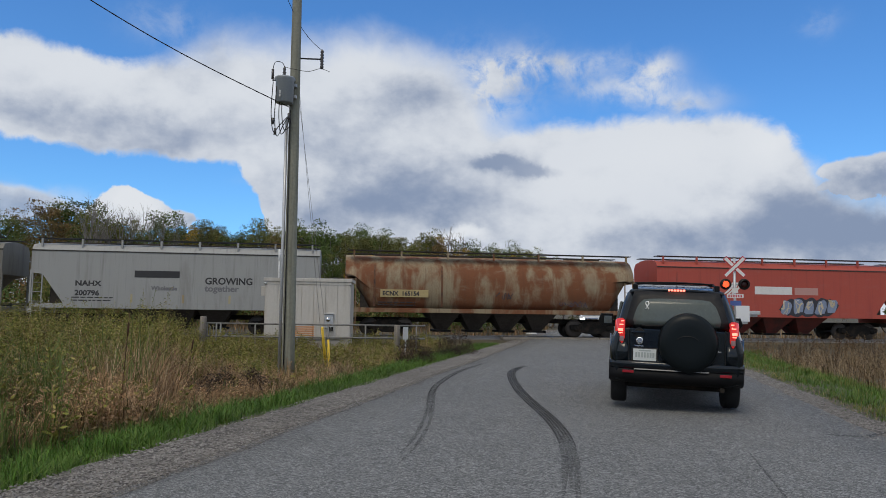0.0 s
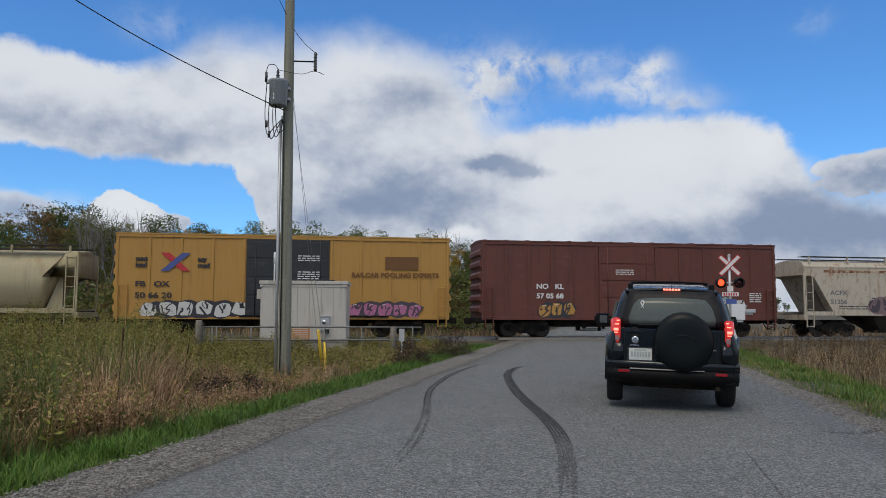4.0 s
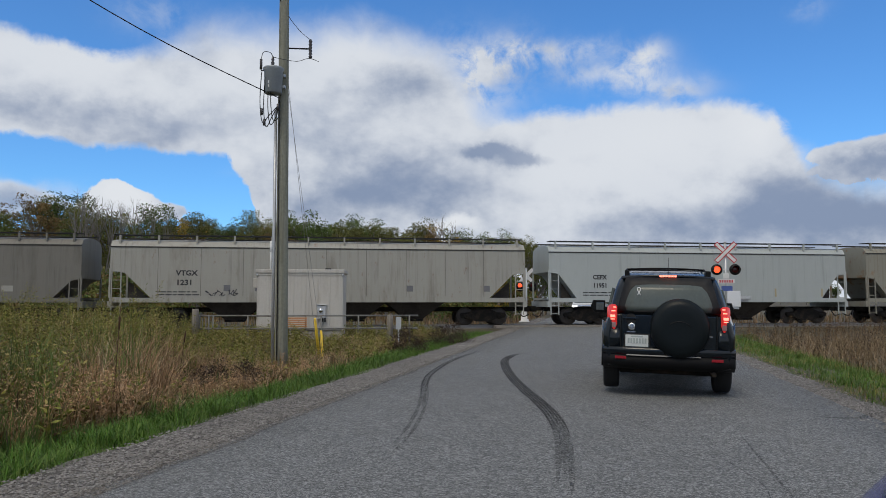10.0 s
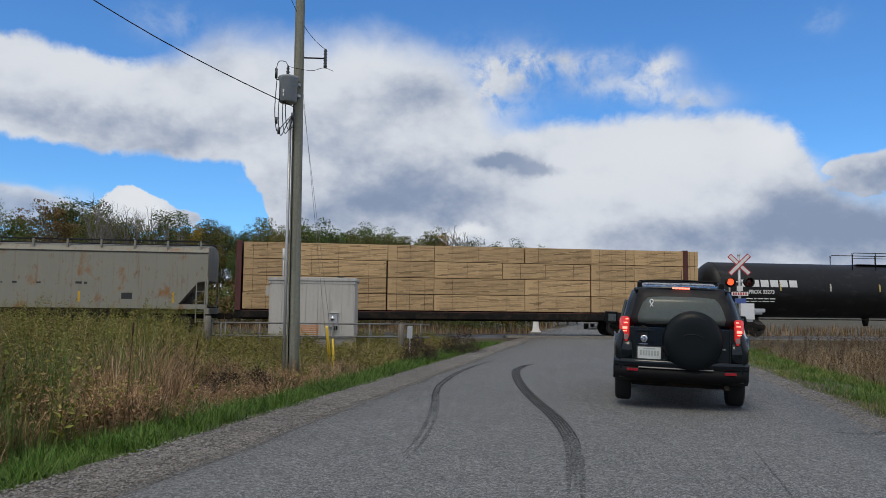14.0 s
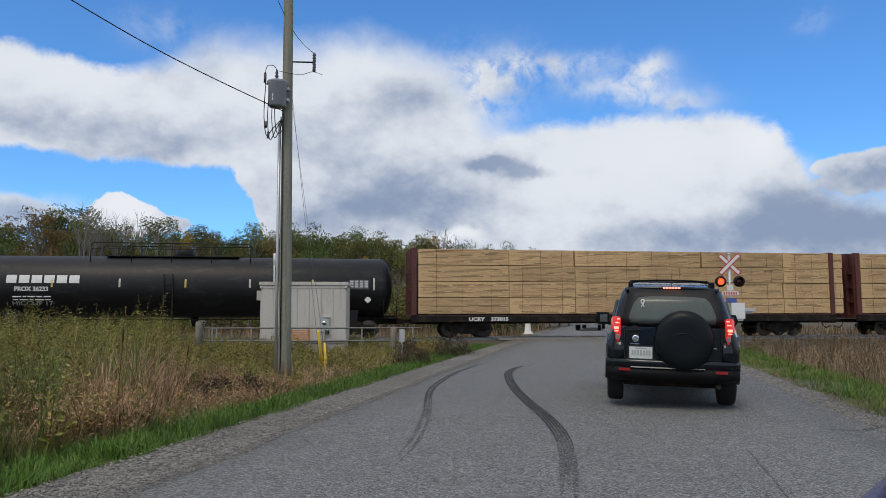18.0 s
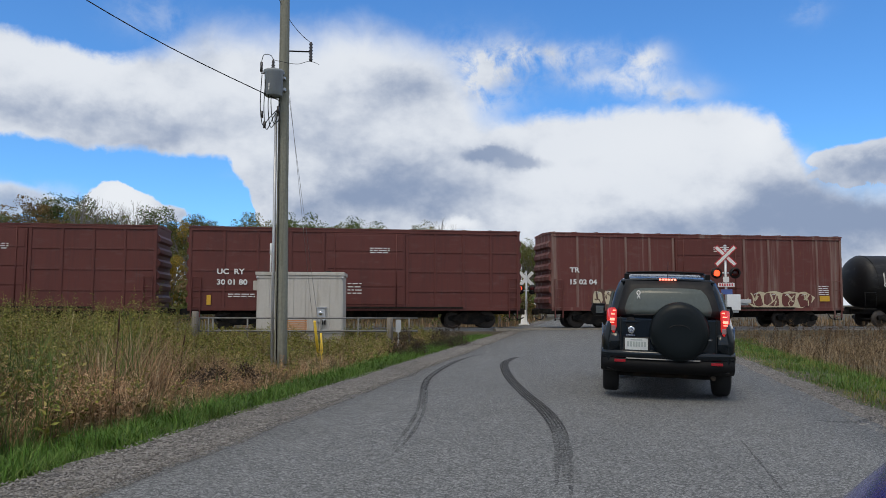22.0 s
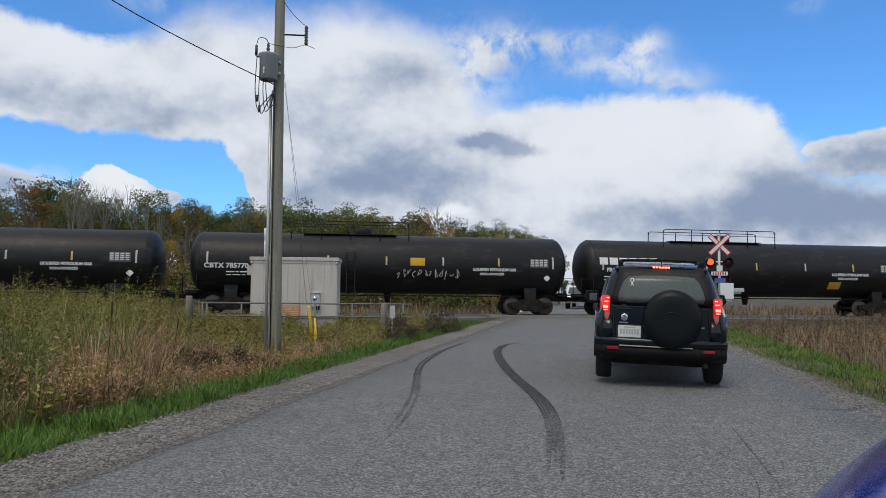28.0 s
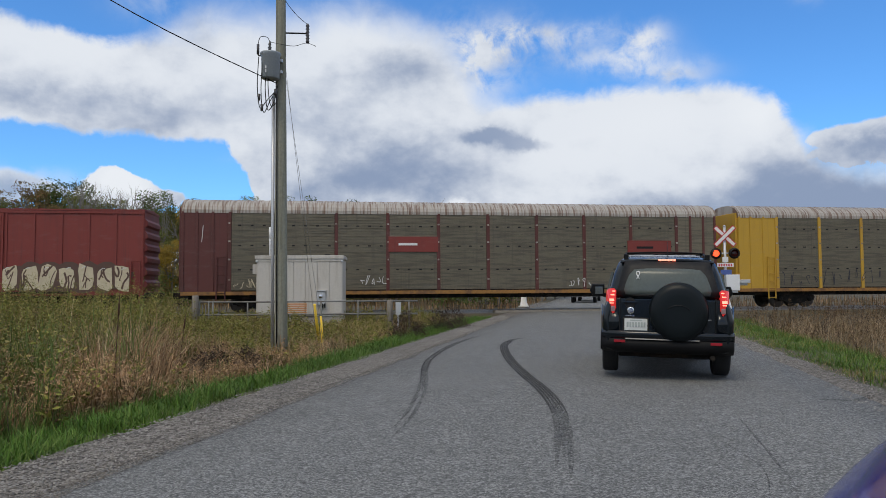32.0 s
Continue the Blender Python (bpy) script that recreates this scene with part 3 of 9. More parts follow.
def make_suv(m):
    car = thing("suv", m, "dark blue-green compact SUV with brake lamps lit, waiting on the road", "car")
    low = [(0.70, 0.33), (0.86, 0.37), (0.90, 0.60), (0.907, 0.78), (0.875, 0.92), (0.815, 1.05)]

    def sc(k, z0=0.0, dz=1.0):
        return [(x * k, z0 + z * dz) for x, z in low]
    rings = [ring2(sc(0.90, 0.04, 0.97), 0.05), ring2(sc(0.965), 0.10), ring2(sc(0.995), 0.25), ring2(sc(1.0), 0.7), ring2(sc(1.0), 2.2), ring2(sc(0.99), 3.2), ring2(sc(0.96, 0.02, 0.90), 3.9), ring2(sc(0.80, 0.05, 0.78), 4.30), ring2(sc(0.60, 0.08, 0.68), 4.42)]
    body = part("body", fix(loft(B(), rings, smooth=True)), M_SUV, car)
    body.modifiers.new("edges", "BEVEL").width = 0.012
    # cabin: pillars and roof
    rows = []
    for z, y0, y1, hw in ((1.03, 0.09, 3.18, 0.815), (1.18, 0.13, 2.95, 0.785), (1.40, 0.21, 2.55, 0.725), (1.54, 0.29, 2.30, 0.67), (1.59, 0.36, 2.15, 0.62), (1.625, 0.60, 2.0, 0.58), (1.68, 1.0, 1.9, 0.50)):
        rows.append([(-hw, y1, z), (-hw, (y0 + y1) / 2, z), (-hw, y0 + 0.12, z), (-hw + 0.07, y0 + 0.02, z), (0, y0 - 0.03, z), (hw - 0.07, y0 + 0.02, z), (hw, y0 + 0.12, z), (hw, (y0 + y1) / 2, z), (hw, y1, z)])
    part("roof", fix(loft(B(), rows, smooth=True)), M_SUV, car)
    # rear window, slightly proud of the tailgate
    def on_gate(x, z, out):
        f = (z - 1.03) / 0.575
        y = 0.09 + 0.25 * f * f * 0.55 + 0.12 * f * 0.45 - 0.045 + 0.055 * (x / 0.7) ** 2
        return (x, y - out, z)

    def patch(outline_fn, nx, nz, out, depth=0.02):
        bm = B()
        front = [[bm.verts.new(on_gate(*outline_fn(i / nx, j / nz), out)) for i in range(nx + 1)] for j in range(nz + 1)]
        back = [[bm.verts.new(on_gate(*outline_fn(i / nx, j / nz), out - depth)) for i in range(nx + 1)] for j in range(nz + 1)]
        for j in range(nz):
            for i in range(nx):
                bm.faces.new((front[j][i], front[j][i + 1], front[j + 1][i + 1], front[j + 1][i])).smooth = True
        rim = [(0, i) for i in range(nx)] + [(j, nx) for j in range(nz)] + [(nz, nx - i) for i in range(nx)] + [(nz - j, 0) for j in range(nz)]
        for (a, b), (c, d) in zip(rim, rim[1:] + rim[:1]):
            bm.faces.new((front[a][b], back[a][b], back[c][d], front[c][d]))
        return fix(bm)
    part("window_surround", patch(lambda u, v: ((u - 0.5) * 2 * (0.70 - 0.125 * v), 1.09 + 0.47 * v), 10, 5, 0.030), M_BLACK, car)
    glass = part("rear_window", patch(lambda u, v: ((u - 0.5) * 2 * (0.615 - 0.12 * v - 0.05 * (2 * v - 1) ** 4), 1.105 + 0.36 * v - 0.02 * (2 * u - 1) ** 4 * v), 10, 5, 0.036), M_SUVGLASS, car, "tinted rear window")
    # ribbon sticker
    bm = B()
    for pts in ([(-0.375, 1.315), (-0.39, 1.345), (-0.41, 1.375), (-0.418, 1.395), (-0.41, 1.413), (-0.395, 1.418), (-0.38, 1.413), (-0.372, 1.395), (-0.38, 1.375), (-0.40, 1.345), (-0.415, 1.315)],):
        pipe(bm, [on_gate(x, z, 0.042) for x, z in pts], 0.008, 5)
    part("sticker", bm, M_WHITE, glass, "small white ribbon sticker")
    bm = B()
    pipe(bm, [on_gate(-0.46, 1.095, 0.05), on_gate(-0.20, 1.105, 0.055), on_gate(0.02, 1.13, 0.055)], 0.010, 6)
    part("wiper", bm, M_BLACK, car)
    # spoiler with the third brake lamp
    bm = loft(B(), [[(x, 0.30 - 0.02 * abs(x), 1.535), (x, 0.19 + 0.10 * (x / 0.6) ** 2, 1.575 - 0.02 * (x / 0.6) ** 2), (x, 0.21 + 0.10 * (x / 0.6) ** 2, 1.60 - 0.02 * (x / 0.6) ** 2), (x, 0.40, 1.612 - 0.03 * (x / 0.6) ** 2)] for x in np.linspace(-0.64, 0.64, 13)], smooth=True)
    spoiler = part("spoiler", fix(bm), M_SUV, car)
    bm = B()
    for i in range(6):
        x = -0.10 + 0.04 * i
        box(bm, x - 0.015, x + 0.015, 0.172, 0.20, 1.568, 1.592)
    part("brake_lamp", bm, M_TAIL_HOT, spoiler, "row of lit red brake lamps")
    # spare wheel in its hard cover
    cover = lathe(B(), [(-0.13, 0.02), (-0.135, 0.21), (-0.13, 0.30), (-0.105, 0.365), (-0.05, 0.393), (0.06, 0.397), (0.10, 0.36), (0.11, 0.10)], "y", (0.15, 0.02, 0.885), 48)
    spare = part("spare_wheel_cover", fix(cover), surface("hard_cover", (0.0035, 0.0065, 0.008), 0.40, 0, 0.2, 40, 2, bump=0.02, gloss=0.22), car, "black round spare wheel cover")
    bm = B()
    pipe(bm, [(0.14 + 0.16 * math.cos(a), -0.117, 0.90 + 0.10 * math.sin(a) - 0.02) for a in np.linspace(0.4, 2.6, 9)], 0.006, 5)
    part("cover_ridge", bm, M_BLACK, spare)
    # gate seams and the recess for the plate
    bm = B()
    for pts in ([(-0.64, 0.60), (-0.64, 1.06)], [(0.64, 0.60), (0.64, 1.06)], [(-0.64, 0.60), (0.64, 0.60)]):
        (x0, z0), (x1, z1) = pts
        box(bm, min(x0, x1) - 0.006, max(x0, x1) + 0.006, 0.035, 0.06, min(z0, z1) - 0.006, max(z0, z1) + 0.006)
    part("gate_seam", bm, M_BLACK, car)
    part("tailgate", box(B(), -0.63, 0.63, 0.032, 0.09, 0.605, 1.05, 0.012), M_SUV, car)
    part("plate_recess", box(B(), -0.60, -0.24, 0.022, 0.05, 0.62, 0.80, 0.01), M_BLACK, car)
    plate_ = part("licence_plate", box(B(), -0.575, -0.265, 0.008, 0.024, 0.63, 0.785, 0.004), M_PLATE, car, "white licence plate")
    for i in range(7):
        x = -0.545 + i * 0.038
        part("plate_bar", box(B(), x, x + 0.026, 0.003, 0.009, 0.672, 0.74), M_PLATEINK, plate_)
    part("plate_bar", box(B(), -0.50, -0.34, 0.003, 0.009, 0.757, 0.772), M_PLATEINK, plate_)
    part("handle_bowl", fix(lathe(B(), [(0.022, 0.068), (0.029, 0.072), (0.034, 0.02)], "y", (-0.50, 0, 0.995), 20)), M_BLACK, car)
    part("gate_handle", box(B(), -0.61, -0.39, -0.004, 0.03, 0.99, 1.018, 0.01), M_SUV, car)
    part("badge", fix(lathe(B(), [(0.018, 0.03), (0.018, 0.048), (0.03, 0.05)], "y", (-0.49, 0, 0.895), 20)), M_CHROME, car, "round chrome badge")
    part("badge_bar", box(B(), -0.56, -0.44, 0.022, 0.034, 0.815, 0.832), M_CHROME, car)
    part("badge_bar", box(B(), 0.50, 0.58, 0.022, 0.034, 0.785, 0.80), M_CHROME, car)
    # bumper
    def bumper_ring(x):
        e = 0.16 * (abs(x) / 0.9) ** 4
        return [(x, 0.22 + e, 0.52), (x, -0.03 + e, 0.50), (x, -0.055 + e, 0.575), (x, -0.05 + e, 0.615), (x, 0.06 + e, 0.64), (x, 0.22 + e, 0.64)]
    bumper = part("bumper", fix(loft(B(), [bumper_ring(x) for x in np.linspace(-0.89, 0.89, 17)], smooth=True)), M_SUV, car)
    bm = loft(B(), [[(x, 0.30 + 0.16 * (abs(x) / 0.9) ** 4, 0.32), (x, 0.05 + 0.16 * (abs(x) / 0.9) ** 4, 0.33), (x, -0.045 + 0.16 * (abs(x) / 0.9) ** 4, 0.40), (x, -0.04 + 0.16 * (abs(x) / 0.9) ** 4, 0.515), (x, 0.3 + 0.16 * (abs(x) / 0.9) ** 4, 0.515)] for x in np.linspace(-0.885, 0.885, 17)], smooth=True)
    part("lower_bumper", fix(bm), M_CLADDING, car, "black plastic lower bumper")
    # a paler strip stands in for the highlight along the bumper's lip
    part("bumper_highlight", fix(loft(B(), [[(x, -0.050 + 0.16 * (abs(x) / 0.9) ** 4, 0.528), (x, -0.060 + 0.16 * (abs(x) / 0.9) ** 4, 0.514), (x, -0.03 + 0.16 * (abs(x) / 0.9) ** 4, 0.514), (x, -0.03 + 0.16 * (abs(x) / 0.9) ** 4, 0.528)] for x in np.linspace(-0.56, 0.42, 13)])), surface("bumper_edge_highlight", (0.15, 0.15, 0.15), 0.45, 0, 0.1, 40, 4, bump=0), bumper, "thin grey strip painted as the bumper edge's highlight")
    for s in (-1, 1):
        part("quarter_panel", fix(loft(B(), [[(s * x, y0, 0.60), (s * x, y0 + 0.15, 0.60), (s * x, y0 + 0.15, z1), (s * x, y0 + 0.012, z1), (s * x, y0 - 0.006, 0.74)] for x, y0, z1 in ((0.645, 0.022, 0.87), (0.70, 0.024, 0.87), (0.76, 0.036, 0.88), (0.81, 0.065, 0.90), (0.86, 0.125, 0.93), (0.893, 0.21, 0.96), (0.903, 0.30, 0.97))], smooth=True)), M_SUV, bumper)
        part("reflector", box(B(), s * 0.64 - 0.075, s * 0.64 + 0.075, -0.022, 0.02, 0.465, 0.50, 0.004), M_REFLECT, bumper)
        lens = fix(loft(B(), [[(s * x, y, z0), (s * x, y + 0.1, z0), (s * x, y + 0.1, z1), (s * x, y, z1)] for x, y, z0, z1 in ((0.692, 0.030, 0.93, 1.16), (0.72, 0.032, 0.85, 1.185), (0.765, 0.050, 0.845, 1.185), (0.805, 0.10, 0.93, 1.175), (0.835, 0.25, 1.02, 1.14))], smooth=True))
        tail = part("tail_lamp", lens, M_TAIL, car, "lit red tail lamp")
        for z0, z1, x0, x1 in ((1.14, 1.155, 0.705, 0.745), (1.09, 1.105, 0.715, 0.77), (1.01, 1.045, 0.72, 0.785), (0.98, 0.992, 0.725, 0.78)):
            part("lamp_core", box(B(), min(s * x0, s * x1), max(s * x0, s * x1), 0.018, 0.06, z0, z1, 0.005), M_TAIL_HOT, tail)
        part("reversing_lens", box(B(), min(s * 0.705, s * 0.765), max(s * 0.705, s * 0.765), 0.022, 0.06, 0.875, 0.945, 0.01), M_CLEARLENS, tail)
        for y in (0.80, 3.46):
            make_wheel("wheel", car, s * 0.775, y, 0.352, 0.225)
            arch = fix(loft(B(), [[(s * px, y + pr * math.cos(q), 0.37 + pr * math.sin(q)) for px, pr in ((0.60, 0.41), (0.913, 0.41), (0.913, 0.365), (0.60, 0.365))] for q in np.linspace(-0.1, math.pi + 0.1, 16)], smooth=True))
            part("wheel_arch", arch, M_CLADDING, car)
        # door mirror
        bm = loft(B(), [[(s * 0.93, y, 1.06 - h), (s * (1.09 + w), y, 1.05 - h), (s * (1.16 + w), y, 1.13), (s * (1.12 + w), y, 1.22 + h), (s * 0.93, y, 1.22 + h)] for y, w, h in ((2.46, 0, 0.01), (2.50, 0.02, 0.02), (2.62, -0.02, 0.0))], smooth=True)
        mirror = part("door_mirror", fix(bm), M_CLADDING, car)
        part("mirror_arm", box(B(), min(s * 0.84, s * 0.95), max(s * 0.84, s * 0.95), 2.52, 2.58, 1.03, 1.09, 0.01), M_CLADDING, mirror)
        part("mirror_glass", box(B(), min(s * 0.95, s * 1.08), max(s * 0.95, s * 1.11), 2.447, 2.458, 1.075, 1.20, 0.003), M_DARKMIRROR, mirror)
        # side windows
        bm = B()
        a = [(s * 0.838, 2.75, 1.10), (s * 0.845, 0.42, 1.10), (s * 0.77, 0.50, 1.42), (s * 0.765, 2.35, 1.42)]
        b = [(x - s * 0.03, y, z - 0.01) for x, y, z in a]
        loft(bm, [a, b])
        part("side_window", fix(bm), M_SUVGLASS, car)
        # roof rail on two feet
        bm = B()
        pipe(bm, [(s * 0.56, 0.42, 1.60), (s * 0.565, 0.50, 1.645), (s * 0.565, 1.2, 1.70), (s * 0.56, 2.0, 1.69), (s * 0.55, 2.1, 1.60)], 0.017, 8)
        box(bm, s * 0.56 - 0.035, s * 0.56 + 0.035, 0.40, 0.60, 1.58, 1.665, 0.015)
        part("roof_rail", bm, M_CLADDING, car, "black roof rail")
    for y, z in ((1.05, 1.70), (1.75, 1.70)):
        bm = B()
        pipe(bm, [(x, y, z + 0.018 * (1 - (x / 0.57) ** 2)) for x in np.linspace(-0.57, 0.57, 9)], 0.014, 8)
        part("rack_bar", bm, M_CLADDING, car, "black roof rack cross bar")
    bm = B()
    tube(bm, (0.02, 0.55, 1.62), (0.03, 0.72, 1.86), 0.006, 6, 0.003)
    part("aerial", bm, M_BLACK, car)
    bm = B()
    tube(bm, (0.60, 0.02, 0.30), (0.60, 0.4, 0.31), 0.032, 12)
    part("exhaust", bm, M_UNDER, car)
    part("underbody", box(B(), -0.66, 0.66, 0.45, 4.1, 0.24, 0.40, 0.03), M_UNDER, car)
    return car


SUV_TURN = 14.0
make_suv(pose(3.08, 10.25, 0.005, 0, 1.5, -SUV_TURN) @ Matrix.Diagonal((1, 1, 1.045, 1)))

# the car from whose side the view is taken: blue nose beside the camera
M_BLUE = surface("metallic_blue_paint", (0.008, 0.022, 0.23), 0.10, 0.0, 0.08, 80, 3, bump=0.0, gloss=0.3)
M_CABIN = surface("dark_glass_and_trim", (0.012, 0.014, 0.014), 0.12, 0, 0.1, 30, 2, bump=0)


def make_own_car(m):
    car = thing("hatchback", m, "glossy metallic blue hatchback car standing on the road", "car")

    def half_width(y):
        if y < 0.45:
            return 0.86
        if y < 2.05:
            return 0.86 - 0.02 * min(1.0, (y - 0.45) / 0.4) - 0.255 * max(0.0, y - 0.78)
        return 0.50 * math.sqrt(max(0.0, 1 - ((y - 2.05) / 0.26) ** 2)) + 0.02
    rings = []
    for y in (-2.9, -2.6, -1.0, 0.0, 0.45, 0.8, 1.1, 1.4, 1.7, 1.9, 2.05, 2.17, 2.25, 2.3):
        w = half_width(y) * (0.8 if y < -2.8 else 1)
        top = 1.185 - 0.040 * max(0, y) ** 1.25
        drop = 0.02 + 0.09 * (max(0, y) / 2.2) ** 5
        half = [(w * 0.80, 0.28), (w * 0.97, 0.36), (w, 0.50), (w, 0.66), (w * 0.985, top - 0.25 - drop), (w * 0.93, top - 0.145 - drop), (w * 0.76, top - 0.04 - drop), (w * 0.4, top + 0.02 - drop), (w * 0.05, top + 0.035 - drop)]
        rings.append(ring2(half, y))
    bm = fix(loft(B(), rings, smooth=True))
    body = part("body", bm, M_BLUE, car)
    body.modifiers.new("smooth", "SUBSURF").levels = 2
    body.modifiers["smooth"].render_levels = 2
    rows = []
    for z, y0, y1, hw in ((0.98, -2.7, 0.92, 0.67), (1.12, -2.6, 0.66, 0.63), (1.3, -2.4, 0.20, 0.60), (1.44, -2.2, -0.35, 0.55), (1.49, -2.0, -0.6, 0.5)):
        rows.append([(-hw, y0, z), (hw, y0, z), (hw, y1 - 0.22, z), (hw * 0.6, y1, z), (-hw * 0.6, y1, z), (-hw, y1 - 0.22, z)])
    part("cabin", fix(loft(B(), rows, smooth=False)), M_CABIN, car)
    part("roof", box(B(), -0.52, 0.52, -2.05, -0.65, 1.485, 1.52, 0.015), M_BLUE, car)
    for s in (-1, 1):
        for y in (1.1, -1.75):
            make_wheel("wheel", car, s * 0.70, y, 0.30, 0.19)
        bm = lathe(B(), [(-0.03, 0.02), (0.0, 0.075), (0.03, 0.08)], "y", (s * 0.36, 2.20, 0.66), 16)
        part("head_lamp", fix(bm), M_CLEARLENS, car)
    return car


CAR_TURN = 22.0
_f, _r = Vector((math.sin(radians(CAR_TURN)), math.cos(radians(CAR_TURN)), 0)), Vector((math.cos(radians(CAR_TURN)), -math.sin(radians(CAR_TURN)), 0))
_o = _r * 0.765 + _f * 0.12
OWN_CAR = make_own_car(pose(_o.x, _o.y, 0.0, 0, 0, -CAR_TURN))


def make_pickup(m, paint, label):
    car = thing("pickup_truck", m, label, "truck", "traffic beyond the track")
    half = [(0.85, 0.45), (0.98, 0.6), (1.0, 0.95), (0.96, 1.15)]
    rings = [ring2([(x * k, z) for x, z in half], y) for k, y in ((0.92, 0.0), (0.98, 0.08), (1.0, 0.6), (1.0, 5.4), (0.96, 5.6))]
    part("body", fix(loft(B(), rings)), paint, car)
    rows = [[(-w, y0, z), (w, y0, z), (w, y1, z), (-w, y1, z)] for z, w, y0, y1 in ((1.14, 0.92, 1.35, 4.0), (1.45, 0.86, 1.7, 3.9), (1.8, 0.74, 2.1, 3.75), (1.86, 0.66, 2.3, 3.6))]
    cab = part("cab", fix(loft(B(), rows)), paint, car)
    rows = [[(-w, y, z), (w, y, z), (w, y + 0.03, z), (-w, y + 0.03, z)] for z, w, y in ((1.22, 0.80, 1.40), (1.45, 0.77, 1.675), (1.72, 0.68, 1.99))]
    part("windscreen", fix(loft(B(), rows)), M_SUVGLASS, cab)
    part("grille", box(B(), -0.5, 0.5, -0.04, 0.05, 0.72, 1.02, 0.02), M_CHROME, car)
    for i in range(3):
        part("grille_bar", box(B(), -0.47, 0.47, -0.05, -0.03, 0.76 + i * 0.09, 0.79 + i * 0.09), M_BLACK, car)
    part("bumper", box(B(), -0.98, 0.98, -0.14, 0.1, 0.45, 0.68, 0.03), M_CHROME, car)
    for s in (-1, 1):
        part("head_lamp", box(B(), s * 0.72 - 0.17, s * 0.72 + 0.17, -0.03, 0.05, 0.80, 1.0, 0.02), M_HEAD, car)
        for y in (1.0, 4.6):
            make_wheel("wheel", car, s * 0.86, y, 0.39, 0.26)
        part("door_mirror", box(B(), s * 1.1 - 0.12, s * 1.1 + 0.12, 1.7, 1.78, 1.2, 1.45, 0.03), M_BLACK, car)
    return car


M_PICKWHITE = surface("white_car_paint", (0.72, 0.73, 0.75), 0.25, 0, 0.06, 60, 3, bump=0, coat=0.6)
M_PICKGREY = surface("grey_car_paint", (0.30, 0.31, 0.33), 0.25, 0.3, 0.06, 60, 3, bump=0, coat=0.6)
make_pickup(pose(11.0, 58.0, -0.02, 0, 0, -12), M_PICKWHITE, "white pickup truck with lit head lamps, waiting beyond the track")
make_pickup(pose(12.9, 65.5, -0.02, 0, 0, -12), M_PICKGREY, "grey pickup truck queued beyond the track")

# ---------------- pole, shed, fence, signals ----------------
M_POLE = surface("grey_green_treated_wood", (0.245, 0.245, 0.195), 0.85, 0, 0.25, 18, 2, other=(0.17, 0.17, 0.13), streak=(6, 6, 0.25), bump=0.4)
M_ALU = surface("pale_metal_cladding", (0.52, 0.495, 0.45), 0.6, 0.0, 0.10, 20, 1.4, other=(0.42, 0.39, 0.345), spread=(0.45, 0.7), streak=(3, 3, 0.3), bump=0.05)
M_TRAFO = surface("grey_transformer_paint", (0.30, 0.33, 0.35), 0.5, 0.2, 0.15, 30, 2)
M_CONCRETE = surface("old_concrete", (0.36, 0.34, 0.31), 0.9, 0, 0.25, 25, 2, bump=0.3)
M_PORCELAIN = surface("dark_insulator", (0.05, 0.045, 0.045), 0.25, 0, 0.1, 40, 3, bump=0)
M_YELPLASTIC = surface("yellow_plastic", (0.75, 0.50, 0.04), 0.5, 0, 0.15, 30, 3)
M_ORANGE = surface("orange_board", (0.52, 0.24, 0.10), 0.7, 0, 0.25, 20, 4)
M_SIGNRED = surface("red_sign_film", (0.50, 0.03, 0.04), 0.45, 0, 0.1, 40, 3, bump=0)
M_SIGNBLUE = surface("blue_sign_film", (0.06, 0.10, 0.30), 0.45, 0, 0.1, 40, 3, bump=0)
M_LAMPRED = lamp_surface("lit_signal_lens", (1.0, 0.08, 0.025), 2.4)


